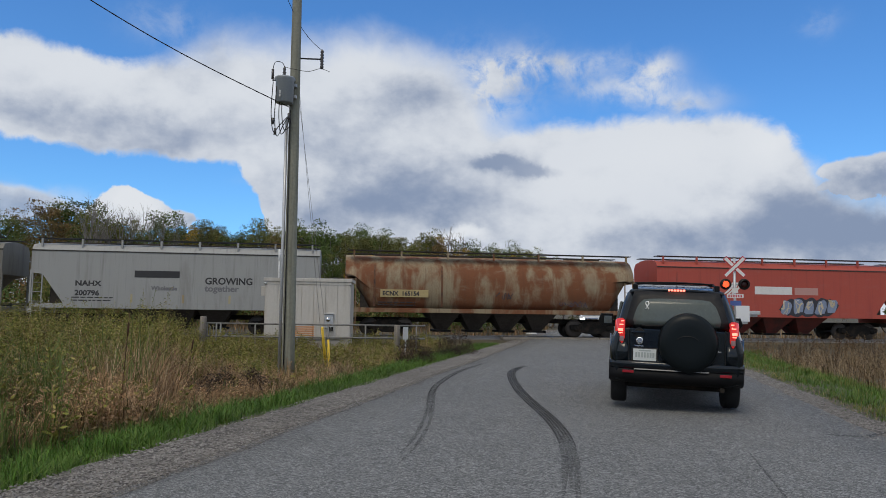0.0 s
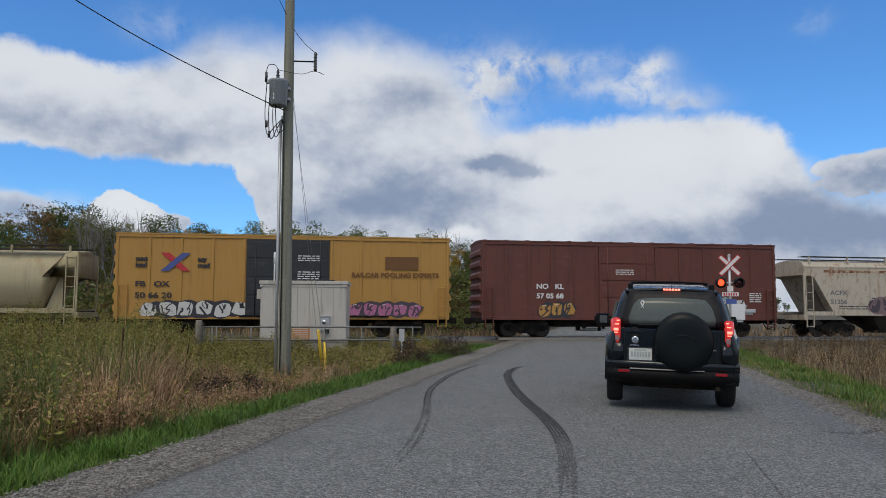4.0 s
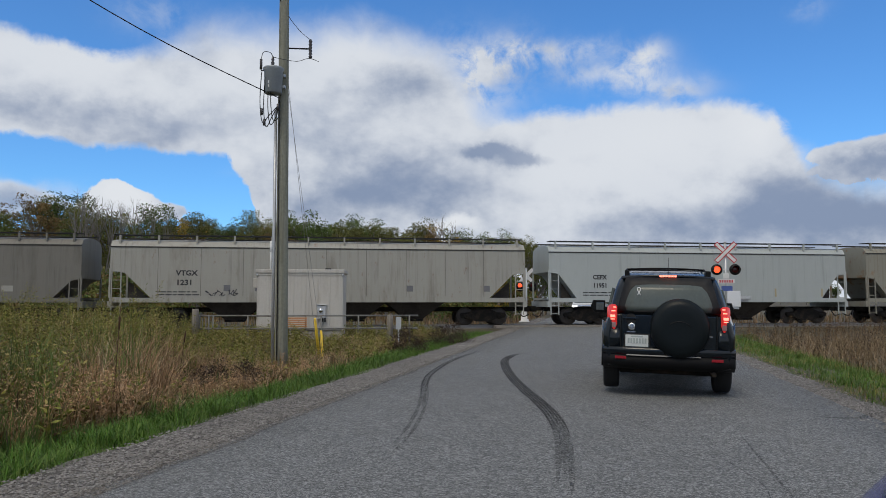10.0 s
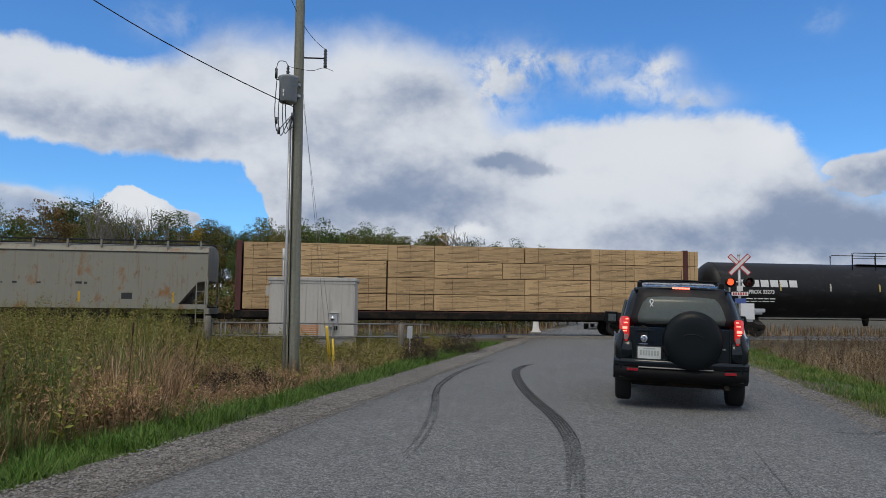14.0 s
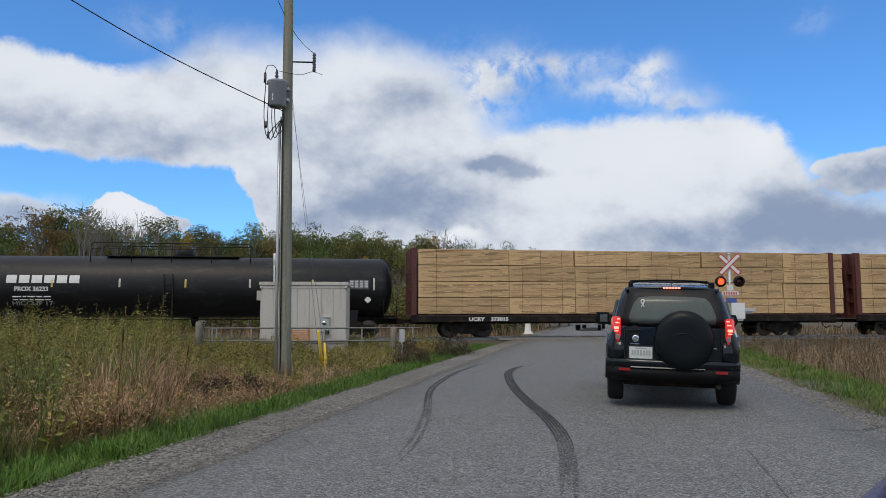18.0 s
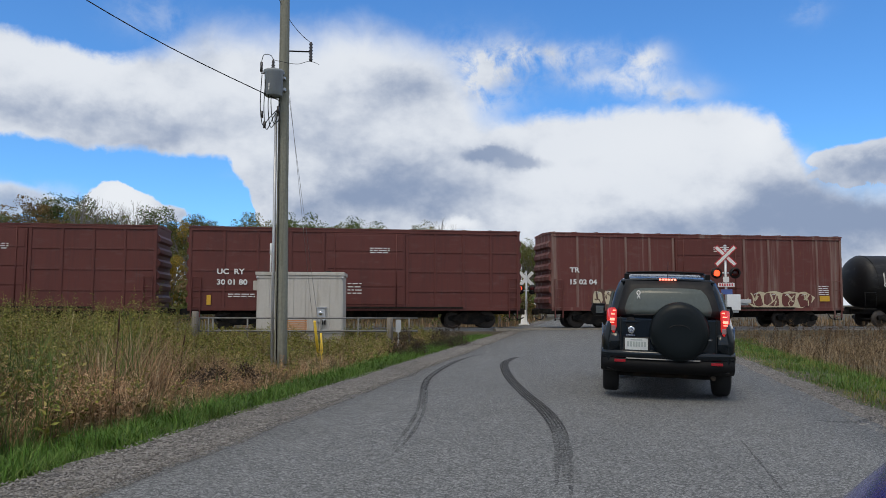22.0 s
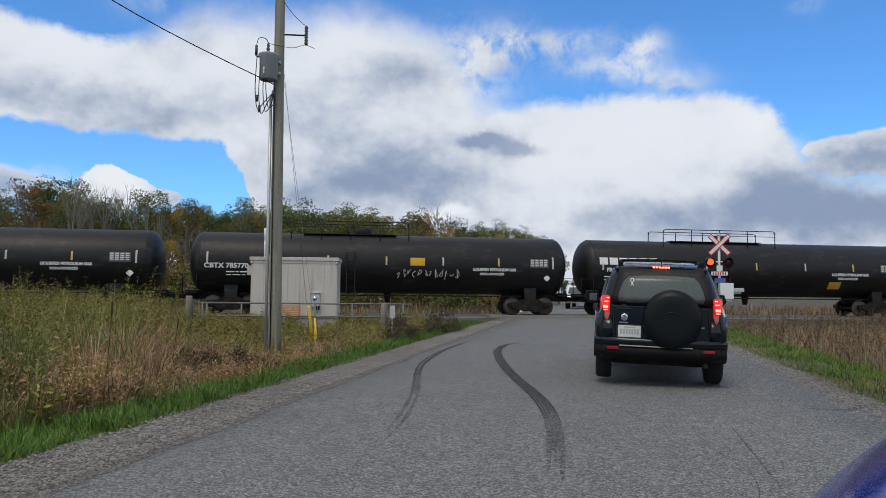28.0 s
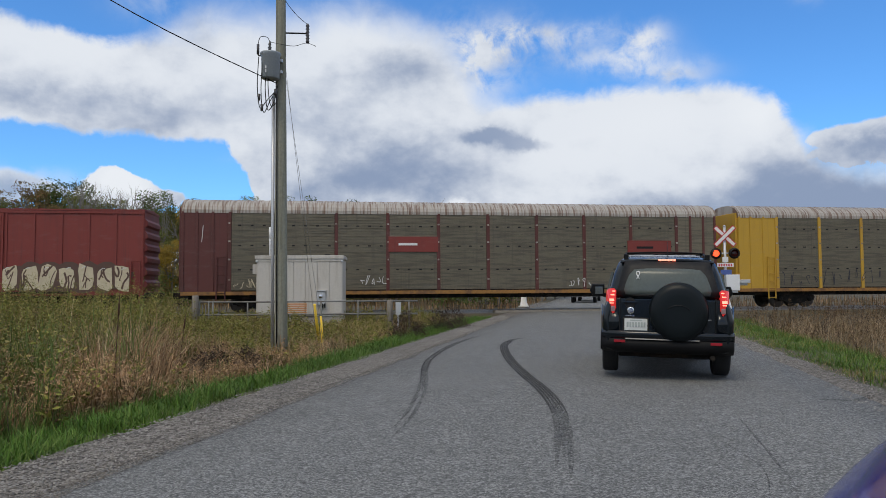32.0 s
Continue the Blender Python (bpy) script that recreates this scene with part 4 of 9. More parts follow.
def make_pole():
    base = Vector((-3.50, 16.0, land(-3.5, 16)))
    pole = thing("utility_pole", Matrix.Translation(base), "tall weathered wooden utility pole with a grey transformer", "utility pole")
    lean = -0.006

    def at(z):
        return Vector((lean * z * 1.0, 0, z))
    bm = B()
    rings = []
    for i in range(12):
        z = 9.8 * i / 11
        r = 0.145 - 0.0045 * z
        rings.append([at(z) + Vector((r * math.cos(a), r * math.sin(a), 0)) * (1 + 0.02 * noise.noise((a, z, 0))) for a in np.linspace(0, 2 * math.pi, 14, endpoint=False)])
    part("shaft", fix(loft(bm, rings, smooth=True)), M_POLE, pole)
    bm = B()
    pipe(bm, [at(z) + Vector((-0.18 + 0.004 * z, -0.05, 0)) for z in (0.1, 3, 6.0)], 0.035, 8)
    part("conduit", bm, M_GALV, pole, "grey cable conduit on the shaft")
    bm = B()
    pipe(bm, [at(z) + Vector((-0.06, -0.16 + 0.004 * z, 0)) for z in (0.3, 3, 6.2)], 0.014, 6)
    part("ground_wire", bm, M_BLACK, pole)
    # transformer
    c = at(6.62) + Vector((-0.17, -0.24, 0))
    can = part("transformer", fix(lathe(B(), [(-0.30, 0.02), (-0.30, 0.17), (-0.28, 0.19), (0.20, 0.20), (0.24, 0.23), (0.27, 0.22), (0.31, 0.10), (0.32, 0.02)], "z", c, 24)), M_TRAFO, pole, "grey can-shaped transformer")
    bm = B()
    box(bm, c.x - 0.07, c.x - 0.045, c.y - 0.205, c.y - 0.19, c.z - 0.20, c.z - 0.14)
    box(bm, c.x - 0.07, c.x - 0.045, c.y - 0.205, c.y - 0.19, c.z - 0.12, c.z - 0.06)
    part("marking_bars", bm, M_WHITE, can)
    bm = lathe(B(), [(0, 0.02), (0.03, 0.05), (0.06, 0.025), (0.09, 0.045), (0.12, 0.022), (0.16, 0.035), (0.24, 0.012)], "z", c + Vector((-0.02, 0, 0.30)), 12)
    part("bushing", fix(bm), M_PORCELAIN, can)
    bm = B()
    tube(bm, c + Vector((-0.27, -0.02, 0.24)), c + Vector((-0.27, -0.02, 0.46)), 0.03, 8)
    box(bm, c.x - 0.27, c.x - 0.15, c.y - 0.03, c.y, c.z + 0.20, c.z + 0.225)
    part("arrester", bm, M_PORCELAIN, can)
    for dz in (-0.15, 0.1):
        part("bracket", box(B(), c.x + 0.05, c.x + 0.24, c.y + 0.05, c.y + 0.2, c.z + dz, c.z + dz + 0.06), M_GALV, can)

    def cable(name, pts, r, label=""):
        bm = B()
        pipe(bm, smooth_line(pts, 6), r, 5)
        return part(name, bm, M_BLACK, pole, label)
    cable("jumper", [c + Vector((-0.27, -0.02, 0.46)), c + Vector((-0.22, -0.02, 0.62)), c + Vector((-0.08, 0, 0.62)), c + Vector((-0.02, 0, 0.52))], 0.008)
    cable("jumper", [c + Vector((-0.02, 0, 0.52)), c + Vector((0.2, -0.1, 0.44)), c + Vector((0.5, 0.05, 0.44)), c + Vector((0.75, 0.1, 0.52)), c + Vector((0.95, 0.2, 0.48))], 0.006)
    for dx, dz in ((-0.2, 0), (-0.12, -0.1), (-0.03, -0.05), (0.03, 0.05)):
        cable("drop_cable", [c + Vector((dx - 0.03, -0.12, 0.15 + dz)), c + Vector((dx - 0.06, -0.1, -0.5 + dz)), c + Vector((dx + 0.0, -0.1, -0.95 + dz)), c + Vector((dx + 0.12, -0.05, -0.8)), c + Vector((0.12, 0.0, -0.55))], 0.010)
    for dx, dz in ((-0.22, -0.72), (-0.16, -0.95), (0.13, -0.62)):
        part("splice", tube(B(), c + Vector((dx, -0.1, dz - 0.07)), c + Vector((dx, -0.1, dz + 0.07)), 0.03, 8), M_PORCELAIN, pole)
    # side arm with a post insulator
    a = at(7.42)
    bm = B()
    tube(bm, a, a + Vector((0.56, 0.05, 0)), 0.018, 8)
    part("side_arm", bm, M_BLACK, pole)
    part("insulator", fix(lathe(B(), [(-0.22, 0.03), (-0.17, 0.045)] + [(-0.15 + i * 0.035, 0.045 if i % 2 else 0.025) for i in range(10)] + [(0.22, 0.02)], "z", a + Vector((0.58, 0.05, 0)), 10)), M_PORCELAIN, pole)
    cable("line_wire", [a + Vector((0.58, 0.05, 0.2)), a + Vector((0.3, 0, 0.45)), a + Vector((0, -0.05, 0.9)), a + Vector((-0.5, -0.4, 2.0))], 0.007)
    # guy wires down to the yellow guard, and the service wire away to the left
    foot = Vector((0.02, 4.9, 0.05))
    for k, z in ((-0.06, 7.6), (0.12, 7.2)):
        p, q = at(z), foot + Vector((k, 0, 0))
        bm = B()
        tube(bm, p, q, 0.0045, 5)
        part("guy_wire", bm, M_STEEL, pole)
    p = at(6.25)
    cable("service_wire", [p, p + Vector((-2.2, -2.4, 0.70)), p + Vector((-4.8, -5.0, 2.0)), p + Vector((-10, -10.5, 4.7))], 0.011)
    g = thing("guy_guard", Matrix.Translation(base + foot), "yellow plastic guard on the guy wire foot", "guy guard")
    bm = B()
    d = (at(7.6) - foot).normalized()
    tube(bm, d * -0.2, d * 1.55, 0.05, 10, 0.035)
    part("sleeve", bm, M_YELPLASTIC, g)
    bm = B()
    tube(bm, (0.10, 0, -0.2), (0.02, 0, 0.95), 0.04, 10, 0.035)
    part("sleeve", bm, M_YELPLASTIC, g)


make_pole()


def make_shed():
    """Signal cabinet beside the track."""
    z0 = -0.05
    o = Vector((-6.03, 31.0, z0))
    shed = thing("signal_shed", pose(o.x, o.y, o.z, 0, 0, 4.0), "pale grey metal railway signal shed with ribbed walls", "shed")
    w, dp, h = 3.58, 2.2, 2.68
    walls = part("wall", box(B(), -w / 2, w / 2, 0.0, dp, 0.15, h - 0.1, 0.02), M_ALU, shed)
    x = -w / 2 + 0.05
    for i in range(7):
        x0 = -w / 2 + 0.04 + i * (w - 0.08) / 7
        part("wall_panel", box(B(), x0 + 0.012, x0 + (w - 0.08) / 7 - 0.012, -0.022, 0.01, 0.2, h - 0.22, 0.008), M_ALU, walls)
    part("roof", box(B(), -w / 2 - 0.06, w / 2 + 0.06, -0.08, dp + 0.08, h - 0.13, h + 0.02, 0.02), M_ALU, shed)
    part("eave_strip", box(B(), -w / 2 - 0.02, w / 2 + 0.02, -0.045, -0.005, h - 0.24, h - 0.135, 0.008), M_ALU, shed)
    for s in (-1, 1):
        part("lifting_eye", fix(lathe(B(), [(-0.02, 0.03), (0, 0.055), (0.02, 0.03)], "y", (s * (w / 2 - 0.02), -0.06, h - 0.22), 12)), M_GALV, shed)
    part("vent_hood", box(B(), -w / 2 - 0.18, -w / 2, 0.1, 0.5, h - 0.75, h - 0.35, 0.02), M_ALU, shed)
    part("base_frame", box(B(), -w / 2 + 0.05, w / 2 - 0.05, 0.05, dp - 0.05, -0.25, 0.17, 0.02), M_CONCRETE, shed)
    meter = part("meter_box", box(B(), 0.72, 1.08, -0.12, -0.02, 0.62, 1.18, 0.015), M_GALV, shed, "grey electricity meter box")
    part("meter_dial", fix(lathe(B(), [(-0.06, 0.02), (-0.05, 0.085), (0.0, 0.09)], "y", (0.88, -0.12, 0.98), 18)), M_CHROME, meter)
    part("meter_hood", box(B(), 0.70, 1.12, -0.16, -0.02, 1.20, 1.23, 0.006), M_GALV, meter)
    for x in (0.95, 1.06):
        part("meter_switch", box(B(), x - 0.035, x + 0.035, -0.17, -0.11, 0.50, 0.68, 0.01), M_BLACK, meter)
    bm = B()
    tube(bm, (0.90, -0.07, 0.62), (0.90, -0.07, -0.1), 0.03, 8)
    part("meter_pipe", bm, M_GALV, meter)
    bm = B()
    tube(bm, (-1.50, 1.6, h - 0.1), (-1.50, 1.6, h + 1.25), 0.035, 8)
    tube(bm, (-1.50, 1.6, h + 0.85), (-1.50, 1.6, h + 1.35), 0.05, 8)
    part("aerial_mast", bm, M_WHITE, shed)
    part("roof_vent", box(B(), 1.0, 1.25, 0.4, 0.7, h, h + 0.09, 0.02), M_BLACK, shed)
    boards = thing("board_stack", pose(-6.25, 29.9, -0.12, 0, 0, 4), "small stack of orange slatted boards before the shed", "board")
    for i in range(6):
        part("slat", box(B(), -0.15, 0.72, 0, 0.05, 0.30 + i * 0.085, 0.355 + i * 0.085, 0.006), M_ORANGE, boards)
    for x in (-0.1, 0.62):
        part("upright", box(B(), x, x + 0.06, 0.055, 0.10, 0, 0.83), M_WOOD_OLD, boards)


make_shed()


M_DULLPIPE = surface("dull_pipe", (0.20, 0.20, 0.185), 0.7, 0.1, 0.3, 25, 2, other=(0.12, 0.10, 0.08))


def make_guard_rail():
    """Low pipe rail beside the shed."""
    o = Vector((-9.7, 28.8, -0.25))
    rail = thing("pipe_railing", pose(o.x, o.y, o.z, 0, 0, 3), "low galvanised pipe railing with two rails", "railing")
    xs = (0.2, 0.55, 0.72, 2.05, 4.9, 6.35, 7.6, 8.35)
    for x in xs:
        bm = B()
        tube(bm, (x, 0, -0.2), (x, 0, 1.02), 0.03, 8)
        part("post", bm, M_DULLPIPE, rail)
    for z, x0, x1 in ((1.0, 0.1, 8.7), (0.50, 0.2, 8.7)):
        bm = B()
        tube(bm, (x0, 0.005, z), (x1, 0.005, z), 0.032, 8)
        part("rail", bm, M_DULLPIPE, rail)
    for i in range(4):
        bm = B()
        tube(bm, (0.28 + 0.13 * i, 0.1, 0.0), (0.28 + 0.13 * i, 0.1, 0.9), 0.018, 6)
        part("bar", bm, M_DULLPIPE, rail)
    for x, y, h, w in ((-9.6, 28.6, 1.35, 0.14), (-2.05, 28.3, 1.45, 0.12)):
        p = thing("fence_post", pose(x, y, land(x, y) - 0.05), "weathered grey wooden fence post", "post", "wooden posts by the railing")
        part("stump", fix(lathe(B(), [(0, w), (h - 0.04, w * 0.93), (h, w * 0.8)], "z", (0, 0, 0), 10)), M_WOOD_OLD, p)
    t = thing("tag_stake", pose(-1.72, 28.2, land(-1.7, 28.2)), "thin stake with a small grey plate", "stake")
    part("stake", box(B(), -0.03, 0.03, -0.02, 0.02, 0, 1.0), M_GALV, t)
    part("plate", box(B(), -0.10, 0.10, -0.035, -0.022, 0.85, 1.32, 0.01), M_GALV, t)


make_guard_rail()


def make_signal(m, label, faces_us):
    s = thing("crossing_signal", m, label, "crossing signal", "crossing signals")
    d = -1 if faces_us else 1
    bm = B()
    tube(bm, (0, 0, 0.0), (0, 0, 4.05), 0.06, 12)
    lathe(bm, [(4.05, 0.07), (4.1, 0.07), (4.14, 0.03)], "z", (0, 0, 0), 12)
    part("mast", bm, M_GALV, s)
    part("foot", fix(loft(B(), [[(x * k, y * k, z) for x, y in ((-1, -1), (1, -1), (1, 1), (-1, 1))] for k, z in ((0.28, -0.5), (0.26, 0.15), (0.11, 0.8))])), M_WHITE if not faces_us else M_GALV, s)
    for a in (-45, 45):
        out = [(-0.61, -0.11), (0.61, -0.11), (0.61, 0.11), (-0.61, 0.11)]

        def turn(pts, k=1.0, kk=1.0):
            return [((x * k) * math.cos(radians(a)) - (z * kk) * math.sin(radians(a)), (x * k) * math.sin(radians(a)) + (z * kk) * math.cos(radians(a)) + 3.62) for x, z in pts]
        y = d * (0.09 + 0.02 * (a > 0))
        blade = part("crossbuck_blade", fix(plate(B(), turn(out), y - 0.008, y + 0.008)), M_SIGNRED if faces_us else M_WHITE, s, "red-edged white crossbuck blade" if faces_us else "")
        part("blade_face", fix(plate(B(), turn(out, 0.945, 0.62), y + d * 0.009, y + d * 0.013)), M_WHITE, blade)
    bm = B()
    tube(bm, (-0.42, 0, 2.83), (0.42, 0, 2.83), 0.035, 8)
    part("cross_arm", bm, M_GALV, s)
    for k in (-1, 1):
        x = 0.40 * k
        disc = part("lamp_backing", fix(lathe(B(), [(-0.01, 0.02), (-0.01, 0.25), (0.015, 0.255), (0.015, 0.02)], "y", (x, d * 0.06, 2.83), 28)), M_BLACK, s, "round black backing disc")
        part("lamp_housing", fix(lathe(B(), [(0, 0.16), (-0.10, 0.14), (-0.18, 0.06)], "y", (x, d * 0.05, 2.83), 18) if d > 0 else lathe(B(), [(0, 0.16), (0.10, 0.14), (0.18, 0.06)], "y", (x, d * 0.05, 2.83), 18)), M_BLACK, disc)
        bm = B()
        rows = []
        for yy in (0.06, 0.36):
            cut = 0.9 if yy < 0.2 else 0.35
            rows.append([(x + 0.175 * math.sin(b), d * yy, 2.83 + 0.175 * math.cos(b)) for b in np.linspace(-math.pi * cut * 0.75, math.pi * cut * 0.75, 15)])
        loft(bm, rows, closed=False, caps=False, smooth=True)
        hood = part("lamp_hood", bm, M_BLACK, disc)
        hood.modifiers.new("depth", "SOLIDIFY").thickness = 0.008
    return s


def lens_flap(parent, x, d):
    """A lens that turns over: glowing red on one face, dark on the other."""
    bm = lathe(B(), [(-0.012, 0.01), (-0.012, 0.135), (0.0, 0.15)], "y", (0, 0, 0), 24)
    flap = part("lamp_lens", fix(bm), M_LAMPRED, parent, "round red signal lens", at=pose(x, d * 0.11, 2.83))
    flap.data.materials.append(M_RED_LENS_DARK)
    bm = lathe(B(), [(0.003, 0.15), (0.014, 0.135), (0.014, 0.01)], "y", (0, 0, 0), 24)
    part("lens_back", fix(bm), M_RED_LENS_DARK, flap)
    return flap


SIG_NEAR = make_signal(pose(13.0, 34.0, land(13, 34) + 0.24, 0, 0, -12), "railway crossing signal with red crossbuck and flashing lamps", True)
SIG_FAR = make_signal(pose(5.42, 48.5, -0.62, 0, 0, -12), "railway crossing signal beyond the track, crossbuck seen from behind", False)
LENSES = [(lens_flap(SIG_NEAR, -0.40, -1), 0, -1), (lens_flap(SIG_NEAR, 0.40, -1), 1, -1)]
# the far signal also shows a lamp back towards the camera
for k in (-1, 1):
    disc = part("lamp_backing", fix(lathe(B(), [(-0.01, 0.02), (-0.01, 0.25), (0.015, 0.255), (0.015, 0.02)], "y", (0.40 * k, -0.10, 2.98), 28)), M_BLACK, SIG_FAR)
    part("lamp_lens", fix(lathe(B(), [(-0.03, 0.01), (-0.02, 0.10), (0.0, 0.14)], "y", (0.40 * k, -0.115, 2.98), 20)), M_LAMPRED if k < 0 else M_RED_LENS_DARK, SIG_FAR)


def signal_plates():
    s = SIG_NEAR
    part("track_count_plate", box(B(), -0.13, 0.13, -0.10, -0.08, 2.42, 2.66, 0.005), M_WHITE, s, "small white sign plate")
    sign = part("instruction_plate", box(B(), -0.36, 0.36, -0.10, -0.08, 2.20, 2.38, 0.005), M_WHITE, s, "white sign plate with red bars")
    bm = B()
    for i in range(6):
        box(bm, -0.30 + i * 0.105, -0.24 + i * 0.105, -0.106, -0.098, 2.23, 2.35)
    part("sign_bars", bm, M_SIGNRED, sign)
    part("notice_plate", box(B(), -0.22, 0.26, -0.10, -0.08, 1.85, 2.08, 0.005), M_SIGNBLUE, s, "small blue notice plate")
    gate = part("gate_machine", box(B(), 0.0, 0.58, -0.25, 0.15, 1.12, 1.85, 0.02), M_PICKWHITE, s, "white gate machine box")
    part("gate_arm_stub", box(B(), 0.58, 1.05, -0.16, -0.04, 1.45, 1.62, 0.02), M_GALV, gate)
    part("gate_arm_stub", box(B(), 0.58, 0.95, -0.02, 0.10, 1.35, 1.45, 0.02), M_GALV, gate)
    part("gate_bracket", box(B(), -0.25, 0.5, -0.2, 0.1, 1.02, 1.12, 0.01), M_GALV, gate)


signal_plates()


def make_gate_base():
    g = thing("signal_cone", pose(5.05, 46.5, 0.0), "white cone-shaped signal base beside the far road edge", "signal base")
    part("cone", fix(lathe(B(), [(0, 0.33), (0.08, 0.33), (0.10, 0.22), (0.85, 0.13), (0.95, 0.10)], "z", (0, 0, 0), 16)), M_WHITE, g)


make_gate_base()


# ---------------- the track ----------------
def make_track():
    ys = 140
    bm = B()
    prof = [(-2.6, -0.36), (-1.5, -0.09), (1.5, -0.09), (2.6, -0.36)]
    rows = [[on_track(s, o, z) for o, z in prof] for s in np.arange(-ys, ys + 1, 4.0)]
    loft(bm, rows, closed=False, caps=False)
    tagged(part("track_bed", fix(bm), M_BALLAST), "dark stone ballast under the railway track", "ballast", kind="structure")
    for side in (-1, 1):
        bm = B()
        o = side * 0.7525
        rings = [[on_track(s, o + dy, RAIL_Z + dz) for dy, dz in ((-0.07, -0.17), (0.07, -0.17), (0.07, -0.155), (0.01, -0.13), (0.01, -0.045), (0.036, -0.035), (0.036, 0), (-0.036, 0), (-0.036, -0.035), (-0.01, -0.045), (-0.01, -0.13), (-0.07, -0.155))] for s in (-ys, 0, ys)]
        loft(bm, rings)
        tagged(part("rail", fix(bm), M_STEEL), "worn steel railway rail", "rail", "rails of the track", "structure")
    bm = B()
    box(bm, -1.28, 1.28, -0.12, 0.12, -0.14, 0.0, 0.0)
    me = bpy.data.meshes.new("sleeper")
    bm.to_mesh(me)
    bm.free()
    me.materials.append(M_WOOD_OLD)
    track = tagged(new("sleepers"), "weathered wooden sleepers under the rails", "sleeper", kind="structure")
    for i in range(150):
        s = -40 + i * 0.56
        p = on_track(s, 0, RAIL_Z - 0.17)
        ob = new("sleeper", me)
        ob.parent = track
        ob.matrix_basis = pose(p.x, p.y, p.z, 0, 0, TRACK_TURN + 90)
    # crossing planks between and beside the rails
    cr = tagged(new("crossing_planks"), "dark crossing planks level with the rails", "crossing", kind="structure")
    for o0, o1 in ((-1.5, -0.83), (-0.66, -0.02), (0.02, 0.66), (0.83, 1.5)):
        for i in range(4):
            a = -1.6 + i * 2.6
            bm = B()
            v = [on_track(a + 0.01, o0, 0), on_track(a + 2.58, o0, 0), on_track(a + 2.58, o1, 0), on_track(a + 0.01, o1, 0)]
            loft(bm, [[(p.x, p.y, -0.06) for p in v], [(p.x, p.y, RAIL_Z - 0.004) for p in v]])
            part("plank", fix(bm), M_WOOD_OLD, cr)


make_track()


# ---------------- plants ----------------
def blades(name, roots, heights, widths, material, label, category, bend=0.35, seg=2, seed=1, tip=0.15, kind="stuff"):
    """Many thin bent leaves in one mesh. roots: rows of x, y, z."""
    rng = np.random.default_rng(seed)
    n = len(roots)
    roots = np.asarray(roots, float)
    a = rng.uniform(0, 2 * np.pi, n)
    lean = rng.uniform(0.1, 1.0, n) * bend
    side = np.stack([np.cos(a), np.sin(a), np.zeros(n)], 1)
    fwd = np.stack([-np.sin(a), np.cos(a), np.zeros(n)], 1)
    verts = []
    for i in range(seg + 1):
        f = i / seg
        c = roots + fwd * (lean * heights * f ** 2)[:, None]
        c[:, 2] += heights * f * (1 - 0.25 * lean * f)
        w = widths * (1 - (1 - tip) * f)
        verts += [c - side * w[:, None] / 2, c + side * w[:, None] / 2]
    v = np.stack(verts, 1).reshape(-1, 3)
    k = 2 * (seg + 1)
    base = (np.arange(n) * k)[:, None]
    quads = np.concatenate([base + np.array([2 * i, 2 * i + 1, 2 * i + 3, 2 * i + 2]) for i in range(seg)], 0)
    me = bpy.data.meshes.new(name)
    me.vertices.add(len(v))
    me.vertices.foreach_set("co", v.ravel())
    me.loops.add(quads.size)
    me.loops.foreach_set("vertex_index", quads.ravel().astype(np.int32))
    me.polygons.add(len(quads))
    me.polygons.foreach_set("loop_start", np.arange(0, quads.size, 4, dtype=np.int32))
    me.update(calc_edges=True)
    ob = part(name, me, material)
    return tagged(ob, label, category, kind=kind)


def clumps(name, centres, radii, count, size, material, seed, parent=None, label="", category="", kind="", squash=0.8):
    """Many small leaves scattered in soft balls round the centres, one mesh."""
    rng = np.random.default_rng(seed)
    cs, rs = np.asarray(centres, float), np.asarray(radii, float)
    idx = np.repeat(np.arange(len(cs)), count)
    n = len(idx)
    d = rng.normal(size=(n, 3))
    d /= np.linalg.norm(d, axis=1)[:, None]
    rad = rs[idx] * rng.uniform(0.25, 1.0, n) ** 0.5
    p = cs[idx] + d * rad[:, None] * np.array([1, 1, squash])
    u = rng.normal(size=(n, 3))
    u /= np.linalg.norm(u, axis=1)[:, None]
    w = np.cross(u, rng.normal(size=(n, 3)))
    w /= np.linalg.norm(w, axis=1)[:, None]
    s = size * rng.uniform(0.6, 1.4, n)
    u, w = u * s[:, None], w * (s * 0.6)[:, None]
    v = np.stack([p - u, p - w * 0.9, p + u, p + w], 1).reshape(-1, 3)
    q = (np.arange(n) * 4)[:, None] + np.arange(4)
    me = bpy.data.meshes.new(name)
    me.vertices.add(len(v))
    me.vertices.foreach_set("co", v.ravel())
    me.loops.add(q.size)
    me.loops.foreach_set("vertex_index", q.ravel().astype(np.int32))
    me.polygons.add(len(q))
    me.polygons.foreach_set("loop_start", np.arange(0, q.size, 4, dtype=np.int32))
    me.update(calc_edges=True)
    ob = part(name, me, material, parent)
    if category:
        tagged(ob, label, category, kind=kind)
    return ob


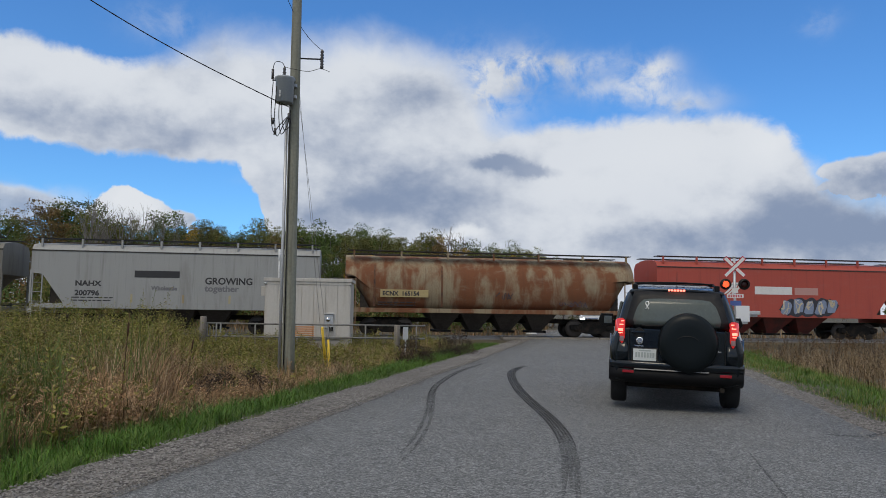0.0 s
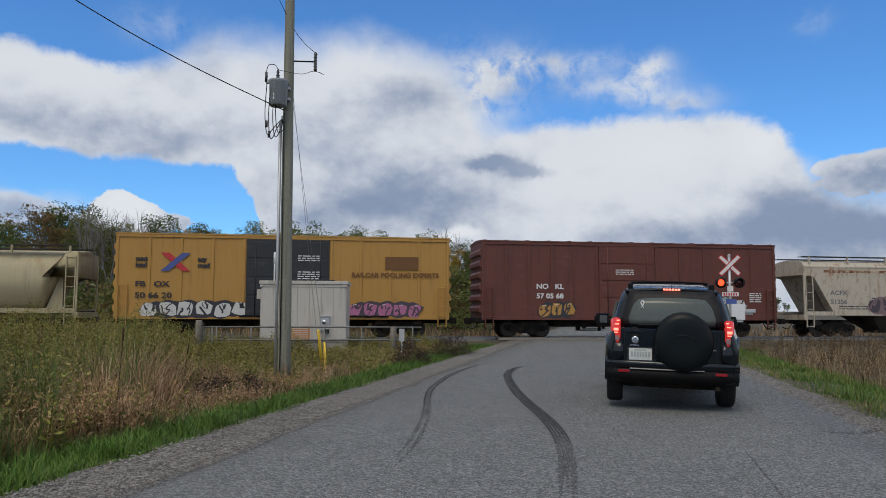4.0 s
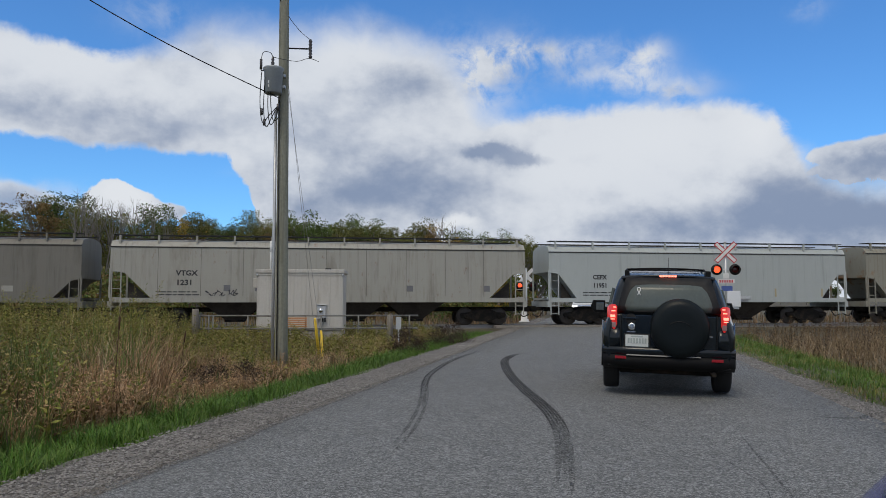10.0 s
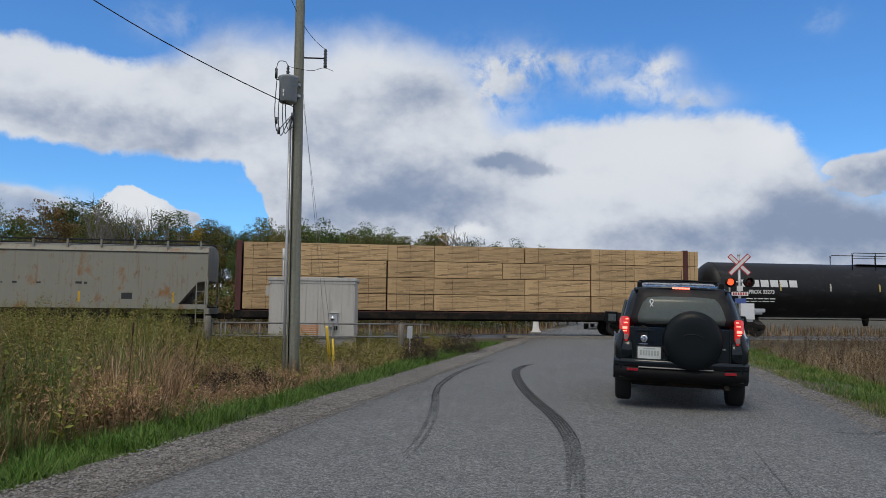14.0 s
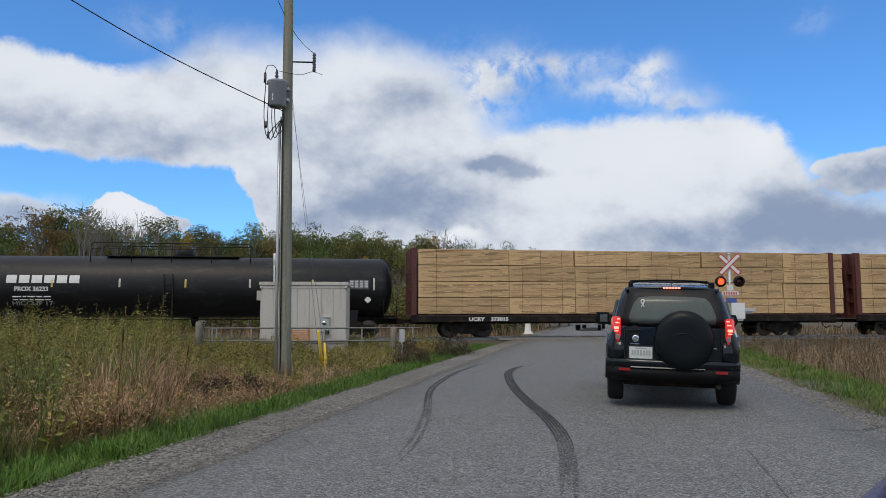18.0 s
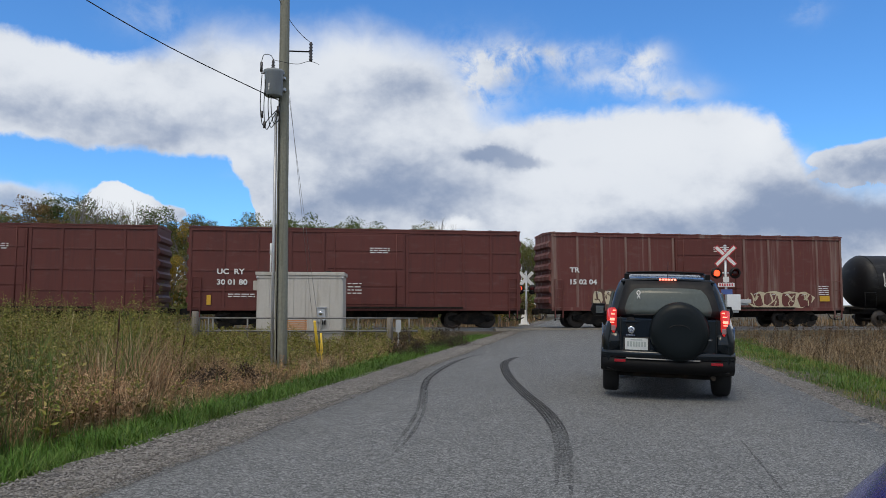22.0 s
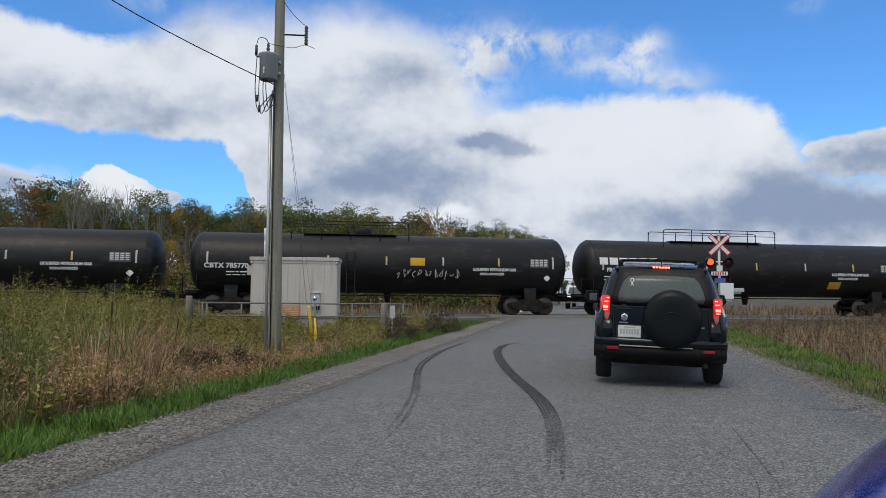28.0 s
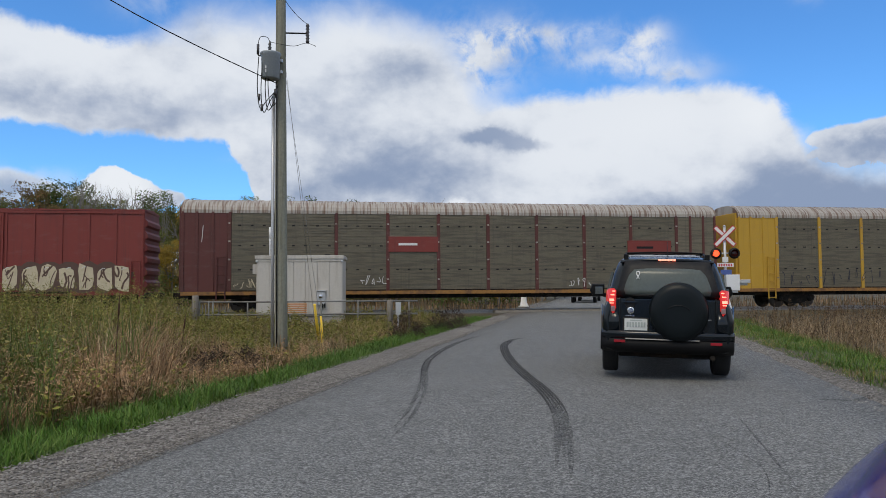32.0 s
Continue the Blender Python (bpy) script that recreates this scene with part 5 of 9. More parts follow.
def sprigs(name, roots, heights, count, size, material, label, category, seed, lean=0.35, start=0.18):
    """Upright stems with many small leaves along them, one mesh."""
    rng = np.random.default_rng(seed)
    roots, m = np.asarray(roots, float), len(roots)
    way = rng.uniform(0, 2 * np.pi, m)
    bend = rng.uniform(0.1, 1.0, m) * lean * heights
    i = np.repeat(np.arange(m), count)
    n = len(i)
    f = start + (1 - start) * rng.random(n) ** 0.75
    p = roots[i].copy()
    p[:, 0] += np.cos(way[i]) * bend[i] * f ** 2
    p[:, 1] += np.sin(way[i]) * bend[i] * f ** 2
    p[:, 2] += heights[i] * f * 0.95
    a = rng.uniform(0, 2 * np.pi, n)
    up = rng.uniform(-0.25, 1.1, n)
    d = np.stack([np.cos(a), np.sin(a), up], 1)
    d /= np.linalg.norm(d, axis=1)[:, None]
    side = np.cross(d, rng.normal(size=(n, 3)))
    side /= np.linalg.norm(side, axis=1)[:, None]
    ln = size * (1.25 - 0.7 * f) * rng.uniform(0.6, 1.5, n)
    p += d * (ln * rng.uniform(0.0, 0.9, n))[:, None]
    mid = p + d * (ln * 0.5)[:, None]
    w = side * (ln * 0.18)[:, None]
    v = np.stack([p, mid - w, p + d * ln[:, None], mid + w], 1).reshape(-1, 3)
    # the stems, thin upright strips
    sw = np.stack([-np.sin(way), np.cos(way), np.zeros(m)], 1) * 0.004
    tip = roots.copy()
    tip[:, 0] += np.cos(way) * bend
    tip[:, 1] += np.sin(way) * bend
    tip[:, 2] += heights * 0.97
    half = (roots + tip) / 2
    half[:, 0] -= np.cos(way) * bend * 0.25
    half[:, 1] -= np.sin(way) * bend * 0.25
    v = np.concatenate([v, np.stack([roots - sw, roots + sw, half + sw, half - sw], 1).reshape(-1, 3), np.stack([half - sw, half + sw, tip + sw * 0.5, tip - sw * 0.5], 1).reshape(-1, 3)])
    q = (np.arange(len(v) // 4) * 4)[:, None] + np.arange(4)
    me = bpy.data.meshes.new(name)
    me.vertices.add(len(v))
    me.vertices.foreach_set("co", v.ravel())
    me.loops.add(q.size)
    me.loops.foreach_set("vertex_index", q.ravel().astype(np.int32))
    me.polygons.add(len(q))
    me.polygons.foreach_set("loop_start", np.arange(0, q.size, 4, dtype=np.int32))
    me.update(calc_edges=True)
    return tagged(part(name, me, material), label, category, kind="stuff")


M_CATTAIL = surface("cattail_head", (0.06, 0.028, 0.014), 0.95, 0, 0.3, 60, 8)
L_GRASS = leafy("green_grass", [(0.055, 0.125, 0.016), (0.095, 0.19, 0.025), (0.022, 0.055, 0.008), (0.15, 0.21, 0.045), (0.06, 0.135, 0.018)])
L_DRY = leafy("dry_weeds", [(0.25, 0.15, 0.078), (0.09, 0.055, 0.03), (0.36, 0.24, 0.13), (0.035, 0.024, 0.014), (0.16, 0.12, 0.05)])
L_PALE = leafy("pale_dry_grass", [(0.40, 0.285, 0.16), (0.52, 0.40, 0.25), (0.22, 0.145, 0.075), (0.10, 0.064, 0.034)])
L_WEED = leafy("green_weeds", [(0.15, 0.165, 0.03), (0.27, 0.26, 0.055), (0.06, 0.08, 0.016), (0.33, 0.27, 0.085), (0.17, 0.125, 0.042), (0.11, 0.14, 0.024)])
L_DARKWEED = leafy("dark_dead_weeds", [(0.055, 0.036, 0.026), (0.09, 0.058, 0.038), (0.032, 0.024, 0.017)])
L_REED = leafy("dry_reed_leaves", [(0.34, 0.20, 0.10), (0.50, 0.34, 0.19), (0.12, 0.068, 0.036), (0.42, 0.27, 0.15), (0.22, 0.125, 0.06)])
L_GREENREED = leafy("green_reed_leaves", [(0.075, 0.12, 0.03), (0.12, 0.15, 0.04), (0.05, 0.08, 0.02)])
L_TREE = [leafy("tree_leaves_green", [(0.042, 0.072, 0.017), (0.065, 0.095, 0.023), (0.087, 0.110, 0.029), (0.034, 0.057, 0.014)], dim=1.35),
          leafy("tree_leaves_olive", [(0.106, 0.114, 0.030), (0.084, 0.095, 0.023), (0.137, 0.114, 0.034)], dim=1.35),
          leafy("tree_leaves_rust", [(0.144, 0.080, 0.030), (0.106, 0.072, 0.030), (0.114, 0.099, 0.034)], dim=1.35),
          leafy("tree_leaves_gold", [(0.30, 0.19, 0.025), (0.38, 0.25, 0.03), (0.20, 0.14, 0.025)])]
M_PALEBARK = surface("pale_bark", (0.20, 0.185, 0.165), 0.9, 0, 0.3, 12, 2, other=(0.11, 0.10, 0.09), streak=(4, 4, 0.6), bump=0.3)
M_BARK = surface("grey_bark", (0.17, 0.15, 0.13), 0.95, 0, 0.3, 12, 2, streak=(4, 4, 0.6), bump=0.5)

# where the weeds stand on the left: beyond the gravel and the mown strip
def left_strip(y):
    """Outer edge of the mown grass on the left."""
    return road_left(y) - 2.25 - 0.3 * noise.noise((y * 0.4, 2, 0)) - 0.6 * step(16, 30, y)


def right_strip(y):
    return road_right(y) + 0.45 + 2.8 + 0.3 * noise.noise((y * 0.4, 7, 0)) + 0.6 * step(12, 24, y)


def scatter(n, x0, x1, y0, y1, keep, seed, power=1.0):
    """Random roots with more of them near the camera; keep(x, y) gives the chance."""
    rng = random.Random(seed)
    out = []
    while len(out) < n:
        y = y0 + (y1 - y0) * rng.random() ** power
        x = rng.uniform(x0, x1)
        if abs(off_track(x, y)) < 2.9 or abs(x) > 1.2 * y + 6:
            continue
        if rng.random() < keep(x, y):
            out.append((x, y, land(x, y) - 0.03))
    return out


def tall(x, y):
    """How high the growth stands: low at the mown edge, tall in the wet ground to the left, low before the shed."""
    k = step(-0.41, -0.32, x / max(y, 1.0))
    d = left_strip(y) - x
    lump = 0.92 + 0.60 * noise.noise((x * 0.55, y * 0.55, 31)) + 0.35 * noise.noise((x * 1.6, y * 1.6, 37))
    return max(0.4, lump) * (0.62 + 0.45 * step(0.0, 1.8, d)) * (1.0 - 0.46 * k * step(7, 12, y) - 0.08 * step(24, 34, y))


def patchy(x, y, s, f=0.35):
    return 0.5 + 0.9 * noise.noise((x * f, y * f, s))


def make_plants():
    rng = np.random.default_rng(5)
    T = lambda rows: np.array([tall(x, y) for x, y, z in rows])

    def on_grass(x, y):
        lo, hi = left_strip(y) - 0.3, road_left(y) - 1.0 - 0.22 * noise.noise((y * 1.6, 5, 3))
        if not lo < x < hi:
            return 0.0
        return min(1.0, 0.25 + (hi - x) / 0.35)
    # mown grass strips
    g = scatter(70000, -9, 6, 2.5, 36, on_grass, 11, 1.75)
    g += scatter(52000, 2, 16, 5, 37, lambda x, y: 1.0 if road_right(y) + 0.40 + 0.2 * noise.noise((y * 1.7, x, 9)) < x < right_strip(y) + 0.5 else 0.0, 12, 1.5)
    n = len(g)
    lush = np.array([(0.85 + 0.9 * noise.noise((x * 2.2, y * 2.2, 3))) * (0.55 + 0.45 * step(0.0, 0.5, road_left(y) - 1.0 - x) if x < road_left(y) else 0.9) for x, y, z in g])
    near_edge = np.array([(1.0 - step(0.0, 0.9, x - road_right(y) - 0.4)) if x > road_right(y) else 0.0 for x, y, z in g])
    on_right = np.array([x > road_right(y) for x, y, z in g])
    lush *= np.where(on_right, 0.80 - 0.4 * near_edge, 1.0)
    blades("grass", g, rng.uniform(0.07, 0.30, n) * np.maximum(lush, 0.3), rng.uniform(0.007, 0.017, n), L_GRASS, "lush short green roadside grass", "grass", 1.5, 2, 21)

    # tall growth on the left
    def left(x, y):
        return x < left_strip(y) + 0.15

    def right(x, y):
        return x > right_strip(y) - 0.2

    def inward(x, y):
        return left_strip(y) - x

    def fringe(x, y):
        """1 in the dry band beside the mown strip, 0 in the green growth behind it."""
        return (1.0 - step(1.7, 3.2, inward(x, y) + 0.9 * noise.noise((x * 0.7, y * 0.7, 12)))) * (1.0 - 0.5 * (1.0 - step(-0.56, -0.42, x / max(y, 1.0)))) * (1.0 - 0.75 * step(14.0, 18.0, y))
    # last year's stems close to the ground, their dark colour painting shade at the base
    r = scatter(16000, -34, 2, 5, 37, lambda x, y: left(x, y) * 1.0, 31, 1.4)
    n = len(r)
    blades("dead_stems", r, T(r) * rng.uniform(0.25, 0.75, n), rng.uniform(0.008, 0.022, n), L_DARKWEED, "low dead stems in the ditch, coloured dark as shade under the weeds", "weeds", 1.3, 3, 30)
    r = scatter(9000, -34, 2, 5, 37, lambda x, y: left(x, y) * max(0.05, 1.8 * patchy(x, y, 1, 0.8) - 0.4) * (0.25 + 0.75 * fringe(x, y)), 32, 1.35)
    n = len(r)
    blades("dry_weeds", r, T(r) * rng.uniform(0.5, 1.25, n), rng.uniform(0.008, 0.022, n), L_DRY, "tall dry brown roadside weeds", "weeds", 0.9, 4, 32)
    r = scatter(11000, -34, 1, 6, 36, lambda x, y: left(x, y) * max(0.004, 2.6 * patchy(x, y, 8, 0.55) - 1.0) * (0.08 + 0.92 * fringe(x, y)), 33, 1.3)
    n = len(r)
    blades("pale_grass", r, T(r) * rng.uniform(0.8, 1.5, n), rng.uniform(0.006, 0.017, n), L_PALE, "pale straw-coloured tall dry grass", "grass", 1.0, 4, 34)
    # green weeds: stems with small leaves all the way up, plumed tops
    r = scatter(8600, -36, 0, 6, 37, lambda x, y: left(x, y) * max(0.06, 1.7 * patchy(x, y, 4, 0.5) - 0.1) * (1.0 - 0.93 * fringe(x, y)), 35, 1.25)
    n = len(r)
    hs = T(r) * rng.uniform(0.7, 1.68, n)
    sprigs("green_weeds", r, hs, 44, 0.088, L_WEED, "tall green and yellowing leafy weeds", "weeds", 36)
    r = scatter(1500, -36, 0, 6, 37, lambda x, y: left(x, y) * max(0.01, 2.2 * patchy(x, y, 15, 0.5) - 0.8) * (1.0 - 0.6 * fringe(x, y)), 37, 1.25)
    n = len(r)
    sprigs("brown_weeds", r, T(r) * rng.uniform(0.7, 1.35, n), 44, 0.065, L_DRY, "withered brown leafy weeds among the green", "weeds", 38)
    r = scatter(1100, -30, 0, 6, 34, lambda x, y: left(x, y) * fringe(x, y) * max(0.02, 2.0 * patchy(x, y, 8, 0.7) - 0.7), 71, 1.35)
    n = len(r)
    sprigs("seed_heads", r, T(r) * rng.uniform(0.7, 1.3, n), 50, 0.055, L_REED, "tan seed heads and withered leaves", "weeds", 72)
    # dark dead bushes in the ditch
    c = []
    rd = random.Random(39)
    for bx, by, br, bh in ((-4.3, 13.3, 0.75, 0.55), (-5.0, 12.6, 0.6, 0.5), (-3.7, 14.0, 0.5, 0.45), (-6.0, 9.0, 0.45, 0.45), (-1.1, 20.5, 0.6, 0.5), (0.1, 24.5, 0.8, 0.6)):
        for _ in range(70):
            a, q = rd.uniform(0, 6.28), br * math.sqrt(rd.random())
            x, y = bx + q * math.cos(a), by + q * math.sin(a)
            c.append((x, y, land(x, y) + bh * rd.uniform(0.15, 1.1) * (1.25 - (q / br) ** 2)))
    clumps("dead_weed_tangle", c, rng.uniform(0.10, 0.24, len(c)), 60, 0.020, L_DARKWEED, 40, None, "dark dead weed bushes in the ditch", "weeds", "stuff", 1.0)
    # single tall stalks
    r = scatter(160, -22, 1, 6.5, 30, lambda x, y: left(x, y) * 1.0, 41, 1.3)
    n = len(r)
    blades("dead_stalks", r, T(r) * rng.uniform(1.1, 1.7, n), rng.uniform(0.010, 0.020, n), L_DARKWEED, "single tall dark dead stalks", "weeds", 0.16, 3, 42)
    # tufts of reeds with broad leaves
    rr = random.Random(43)
    r, r2, r3, hs, hs2, hs3 = [], [], [], [], [], []
    for _ in range(900):
        y = 5.8 + 12.5 * rr.random() ** 1.45
        d = 0.0 + 3.6 * rr.random() ** 1.4
        x = left_strip(y) - d
        far_left = 1.0 - step(-0.56, -0.44, x / y)
        q0, h0, green = rr.uniform(0.05, 0.16), rr.uniform(0.75, 1.35) * tall(x, y) * (0.8 if d < 0.4 else 1.0), rr.random() < 0.10 + 0.5 * far_left
        dark = rr.random() < 0.22
        for _ in range(rr.randint(22, 50)):
            a, q = rr.uniform(0, 6.28), q0 * math.sqrt(rr.random())
            (r2 if green else r3 if dark else r).append((x + q * math.cos(a), y + q * math.sin(a), land(x, y) - 0.05))
            (hs2 if green else hs3 if dark else hs).append(h0 * rr.uniform(0.5, 1.25))
    n = len(r)
    blades("dry_reeds", r, np.array(hs), rng.uniform(0.010, 0.028, n), L_REED, "tufts of dry brown reeds in the ditch", "reeds", 0.8, 5, 44)
    n = len(r2)
    blades("green_reeds", r2, np.array(hs2) * 1.15, rng.uniform(0.012, 0.028, n), L_GREENREED, "green reed leaves in the ditch", "reeds", 0.45, 4, 45)
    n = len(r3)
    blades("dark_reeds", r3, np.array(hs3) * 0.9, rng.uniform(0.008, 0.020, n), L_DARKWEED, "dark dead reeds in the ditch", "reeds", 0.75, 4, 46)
    # cattails: a stiff stalk with a brown head
    for x, y, h, tilt in ((-4.05, 9.1, 1.55, 2), (-5.35, 8.6, 1.30, 3), (-5.25, 8.7, 1.15, -4), (-4.45, 12.3, 1.5, 6), (-6.6, 9.6, 1.2, 3)):
        c = thing("cattail", pose(x, y, land(x, y) - 0.05, 0, tilt, 0), "tall dry cattail stalk with a dark brown head", "cattail", "cattails in the ditch")
        part("stalk", tube(B(), (0, 0, 0), (0.02, 0, h), 0.007, 6, 0.004), M_CATTAIL, c)
        part("head", fix(lathe(B(), [(h - 0.26, 0.005), (h - 0.25, 0.012), (h - 0.11, 0.013), (h - 0.09, 0.004), (h + 0.03, 0.003)], "z", (0.018, 0, 0), 8)), M_CATTAIL, c)
    # the right side
    r = scatter(4500, 2, 16, 5, 37, lambda x, y: (1.0 - step(0.0, 1.0, (x - road_right(y) - 0.25) / 1.2)) * (0.3 + max(0.0, patchy(x, y, 61, 1.2))) if x > road_right(y) + 0.2 else 0.0, 63, 1.5)
    n = len(r)
    blades("dry_verge_grass", r, rng.uniform(0.03, 0.10, n), rng.uniform(0.006, 0.014, n), L_PALE, "short dry grass along the road's edge", "grass", 1.6, 2, 64)
    r = scatter(7000, 3, 16, 5, 37, lambda x, y: max(0.0, 1.6 * patchy(x, y, 66, 0.5) - 0.5) if road_right(y) + 0.6 < x < right_strip(y) + 0.6 else 0.0, 65, 1.4)
    n = len(r)
    blades("yellow_grass", r, rng.uniform(0.08, 0.26, n), rng.uniform(0.006, 0.014, n), L_WEED, "yellowing blades in the roadside grass", "grass", 1.4, 2, 66)
    r = scatter(6000, 5, 40, 9, 40, lambda x, y: right(x, y) * max(0, patchy(x, y, 21)), 51, 1.2)
    n = len(r)
    blades("dry_weeds", r, rng.uniform(0.2, 0.7, n), rng.uniform(0.008, 0.022, n), L_DRY, "dry brown weeds beside the road", "weeds", 1.3, 3, 52)
    r = scatter(24000, 5, 36, 9, 32, lambda x, y: right(x, y) * max(0.1, 1.5 * patchy(x, y, 25, 0.3) - 0.1), 53, 1.2)
    n = len(r)
    blades("pale_grass", r, rng.uniform(0.40, 0.95, n), rng.uniform(0.009, 0.020, n), L_PALE, "pale straw-coloured dry grass", "grass", 1.4, 3, 54)
    r = scatter(1700, 5, 45, 18, 41, lambda x, y: right(x, y) * max(0.05, 0.6 + patchy(x, y, 27, 0.4)), 55)
    n = len(r)
    sprigs("brown_weeds", r, rng.uniform(0.45, 1.0, n), 44, 0.06, L_DRY, "brown leafy weeds before the track", "weeds", 56)
    r = scatter(600, 5, 45, 24, 41, lambda x, y: right(x, y) * max(0.05, 0.3 + patchy(x, y, 29, 0.3)), 57)
    n = len(r)
    sprigs("dark_weeds", r, rng.uniform(0.5, 1.05, n), 40, 0.06, L_DARKWEED, "dark dead leafy weeds before the track", "weeds", 59)
    # far side of the track
    r = scatter(8000, -45, 70, 43, 75, lambda x, y: 1.0 if (x < road_left(y) - 1 or x > road_right(y) + 1) else 0, 57)
    n = len(r)
    blades("far_weeds", r, rng.uniform(0.4, 1.0, n), rng.uniform(0.03, 0.07, n), L_DRY, "tan dry weeds beyond the track", "weeds", 0.5, 2, 58)
    # gravel stones on the shoulders
    rng2 = random.Random(61)
    vs, fs = [], []
    for _ in range(26000):
        y = 3.0 + 30 * rng2.random() ** 1.8
        if rng2.random() < 0.75:
            x = road_left(y) - 1.08 + 0.95 * rng2.random() ** 0.9
        else:
            x = road_right(y) - 0.2 + 0.7 * rng2.random()
        s = 0.004 + 0.010 * rng2.random() ** 2.5
        b = len(vs)
        z = -0.026
        for dx, dy, dz in ((-1, -0.7, 0), (0.8, -1, 0), (1.1, 0.6, 0), (-0.6, 1, 0), (0.1, 0, 1.0)):
            vs.append((x + s * dx * rng2.uniform(0.7, 1.2), y + s * dy * rng2.uniform(0.7, 1.2), z + s * dz))
        fs += [(b, b + 1, b + 4), (b + 1, b + 2, b + 4), (b + 2, b + 3, b + 4), (b + 3, b, b + 4)]
    me = bpy.data.meshes.new("gravel_stones")
    me.from_pydata(vs, [], fs)
    tagged(part("gravel_stones", me, leafy("gravel_stone", [(0.22, 0.205, 0.185), (0.16, 0.15, 0.135), (0.30, 0.285, 0.26), (0.11, 0.105, 0.10)], 0.9, 1.0, 0)), "loose gravel stones along the road edge", "gravel", kind="stuff")


make_plants()


# ---------------- trees ----------------
def make_tree(seed, h, kind):
    """Tapered trunk, limbs and an uneven leafy crown. Returns the thing at the origin."""
    rng = random.Random(seed)
    tree = thing("tree", Matrix(), "", "tree")
    bm = B()
    tips = []

    def grow(p, d, r, length, level):
        q = p + d * length
        tube(bm, p, q, r, 7 if level < 2 else 5, r * 0.68, False)
        if level >= 3:
            tips.append((q, level))
            return
        n = (3, 3, 2)[level]
        for i in range(n):
            ax = Vector((rng.uniform(-1, 1), rng.uniform(-1, 1), rng.uniform(-0.2, 0.5))).normalized()
            nd = (d + ax * (rng.uniform(0.18, 0.45) if kind == 4 else rng.uniform(0.45, 0.9))).normalized()
            nd.z = max(nd.z, 0.05)
            grow(p.lerp(q, rng.uniform(0.65, 1.0)), nd.normalized(), r * 0.6, length * rng.uniform(0.55, 0.85), level + 1)
        if level < 2:
            grow(q, (d + Vector((rng.uniform(-0.2, 0.2), rng.uniform(-0.2, 0.2), 0.3))).normalized(), r * 0.68, length * 0.7, level + 1)
        tips.append((q, level))
    grow(Vector((0, 0, -0.3)), Vector((rng.uniform(-0.08, 0.08), rng.uniform(-0.08, 0.08), 1)).normalized(), (0.009 if kind == 4 else 0.018) * h + 0.03, h * (0.42 if kind == 4 else 0.36), 0)
    part("trunk", bm, M_PALEBARK if kind == 4 else M_BARK, tree)
    if kind < 4:
        cs = [t for t, lv in tips if lv >= 1]
        top = max(c.z for c in cs)
        cs = [(c.x * 1.05, c.y * 1.05, c.z * (h - 0.6) / top) for c in cs]
        # lower skirts of leaves hide the trunk as in a wood's edge
        for i in range(10):
            a = rng.uniform(0, 6.28)
            cs.append((math.cos(a) * h * 0.2 * rng.random(), math.sin(a) * h * 0.2 * rng.random(), h * rng.uniform(0.12, 0.5)))
        rad = [h * rng.uniform(0.045, 0.10) for _ in cs]
        clumps("crown", cs, rad, 9500 // len(cs), 0.078, L_TREE[kind], seed, tree)
    else:
        bm = B()
        for q, lv in tips:
            for _ in range(3):
                d = Vector((rng.uniform(-0.6, 0.6), rng.uniform(-0.6, 0.6), rng.uniform(0.3, 1))).normalized()
                tube(bm, q, q + d * h * rng.uniform(0.05, 0.12), 0.014, 3, 0.005, False)
        tagged(part("twig_crown", bm, M_BARK, tree), kind="stuff")
    return tree


TREE_LABELS = ("dark green leafy tree at the wood's edge", "olive-green autumn tree at the wood's edge", "rust-brown autumn tree at the wood's edge", "golden yellow autumn tree beyond the track", "bare grey autumn tree with thin twigs")


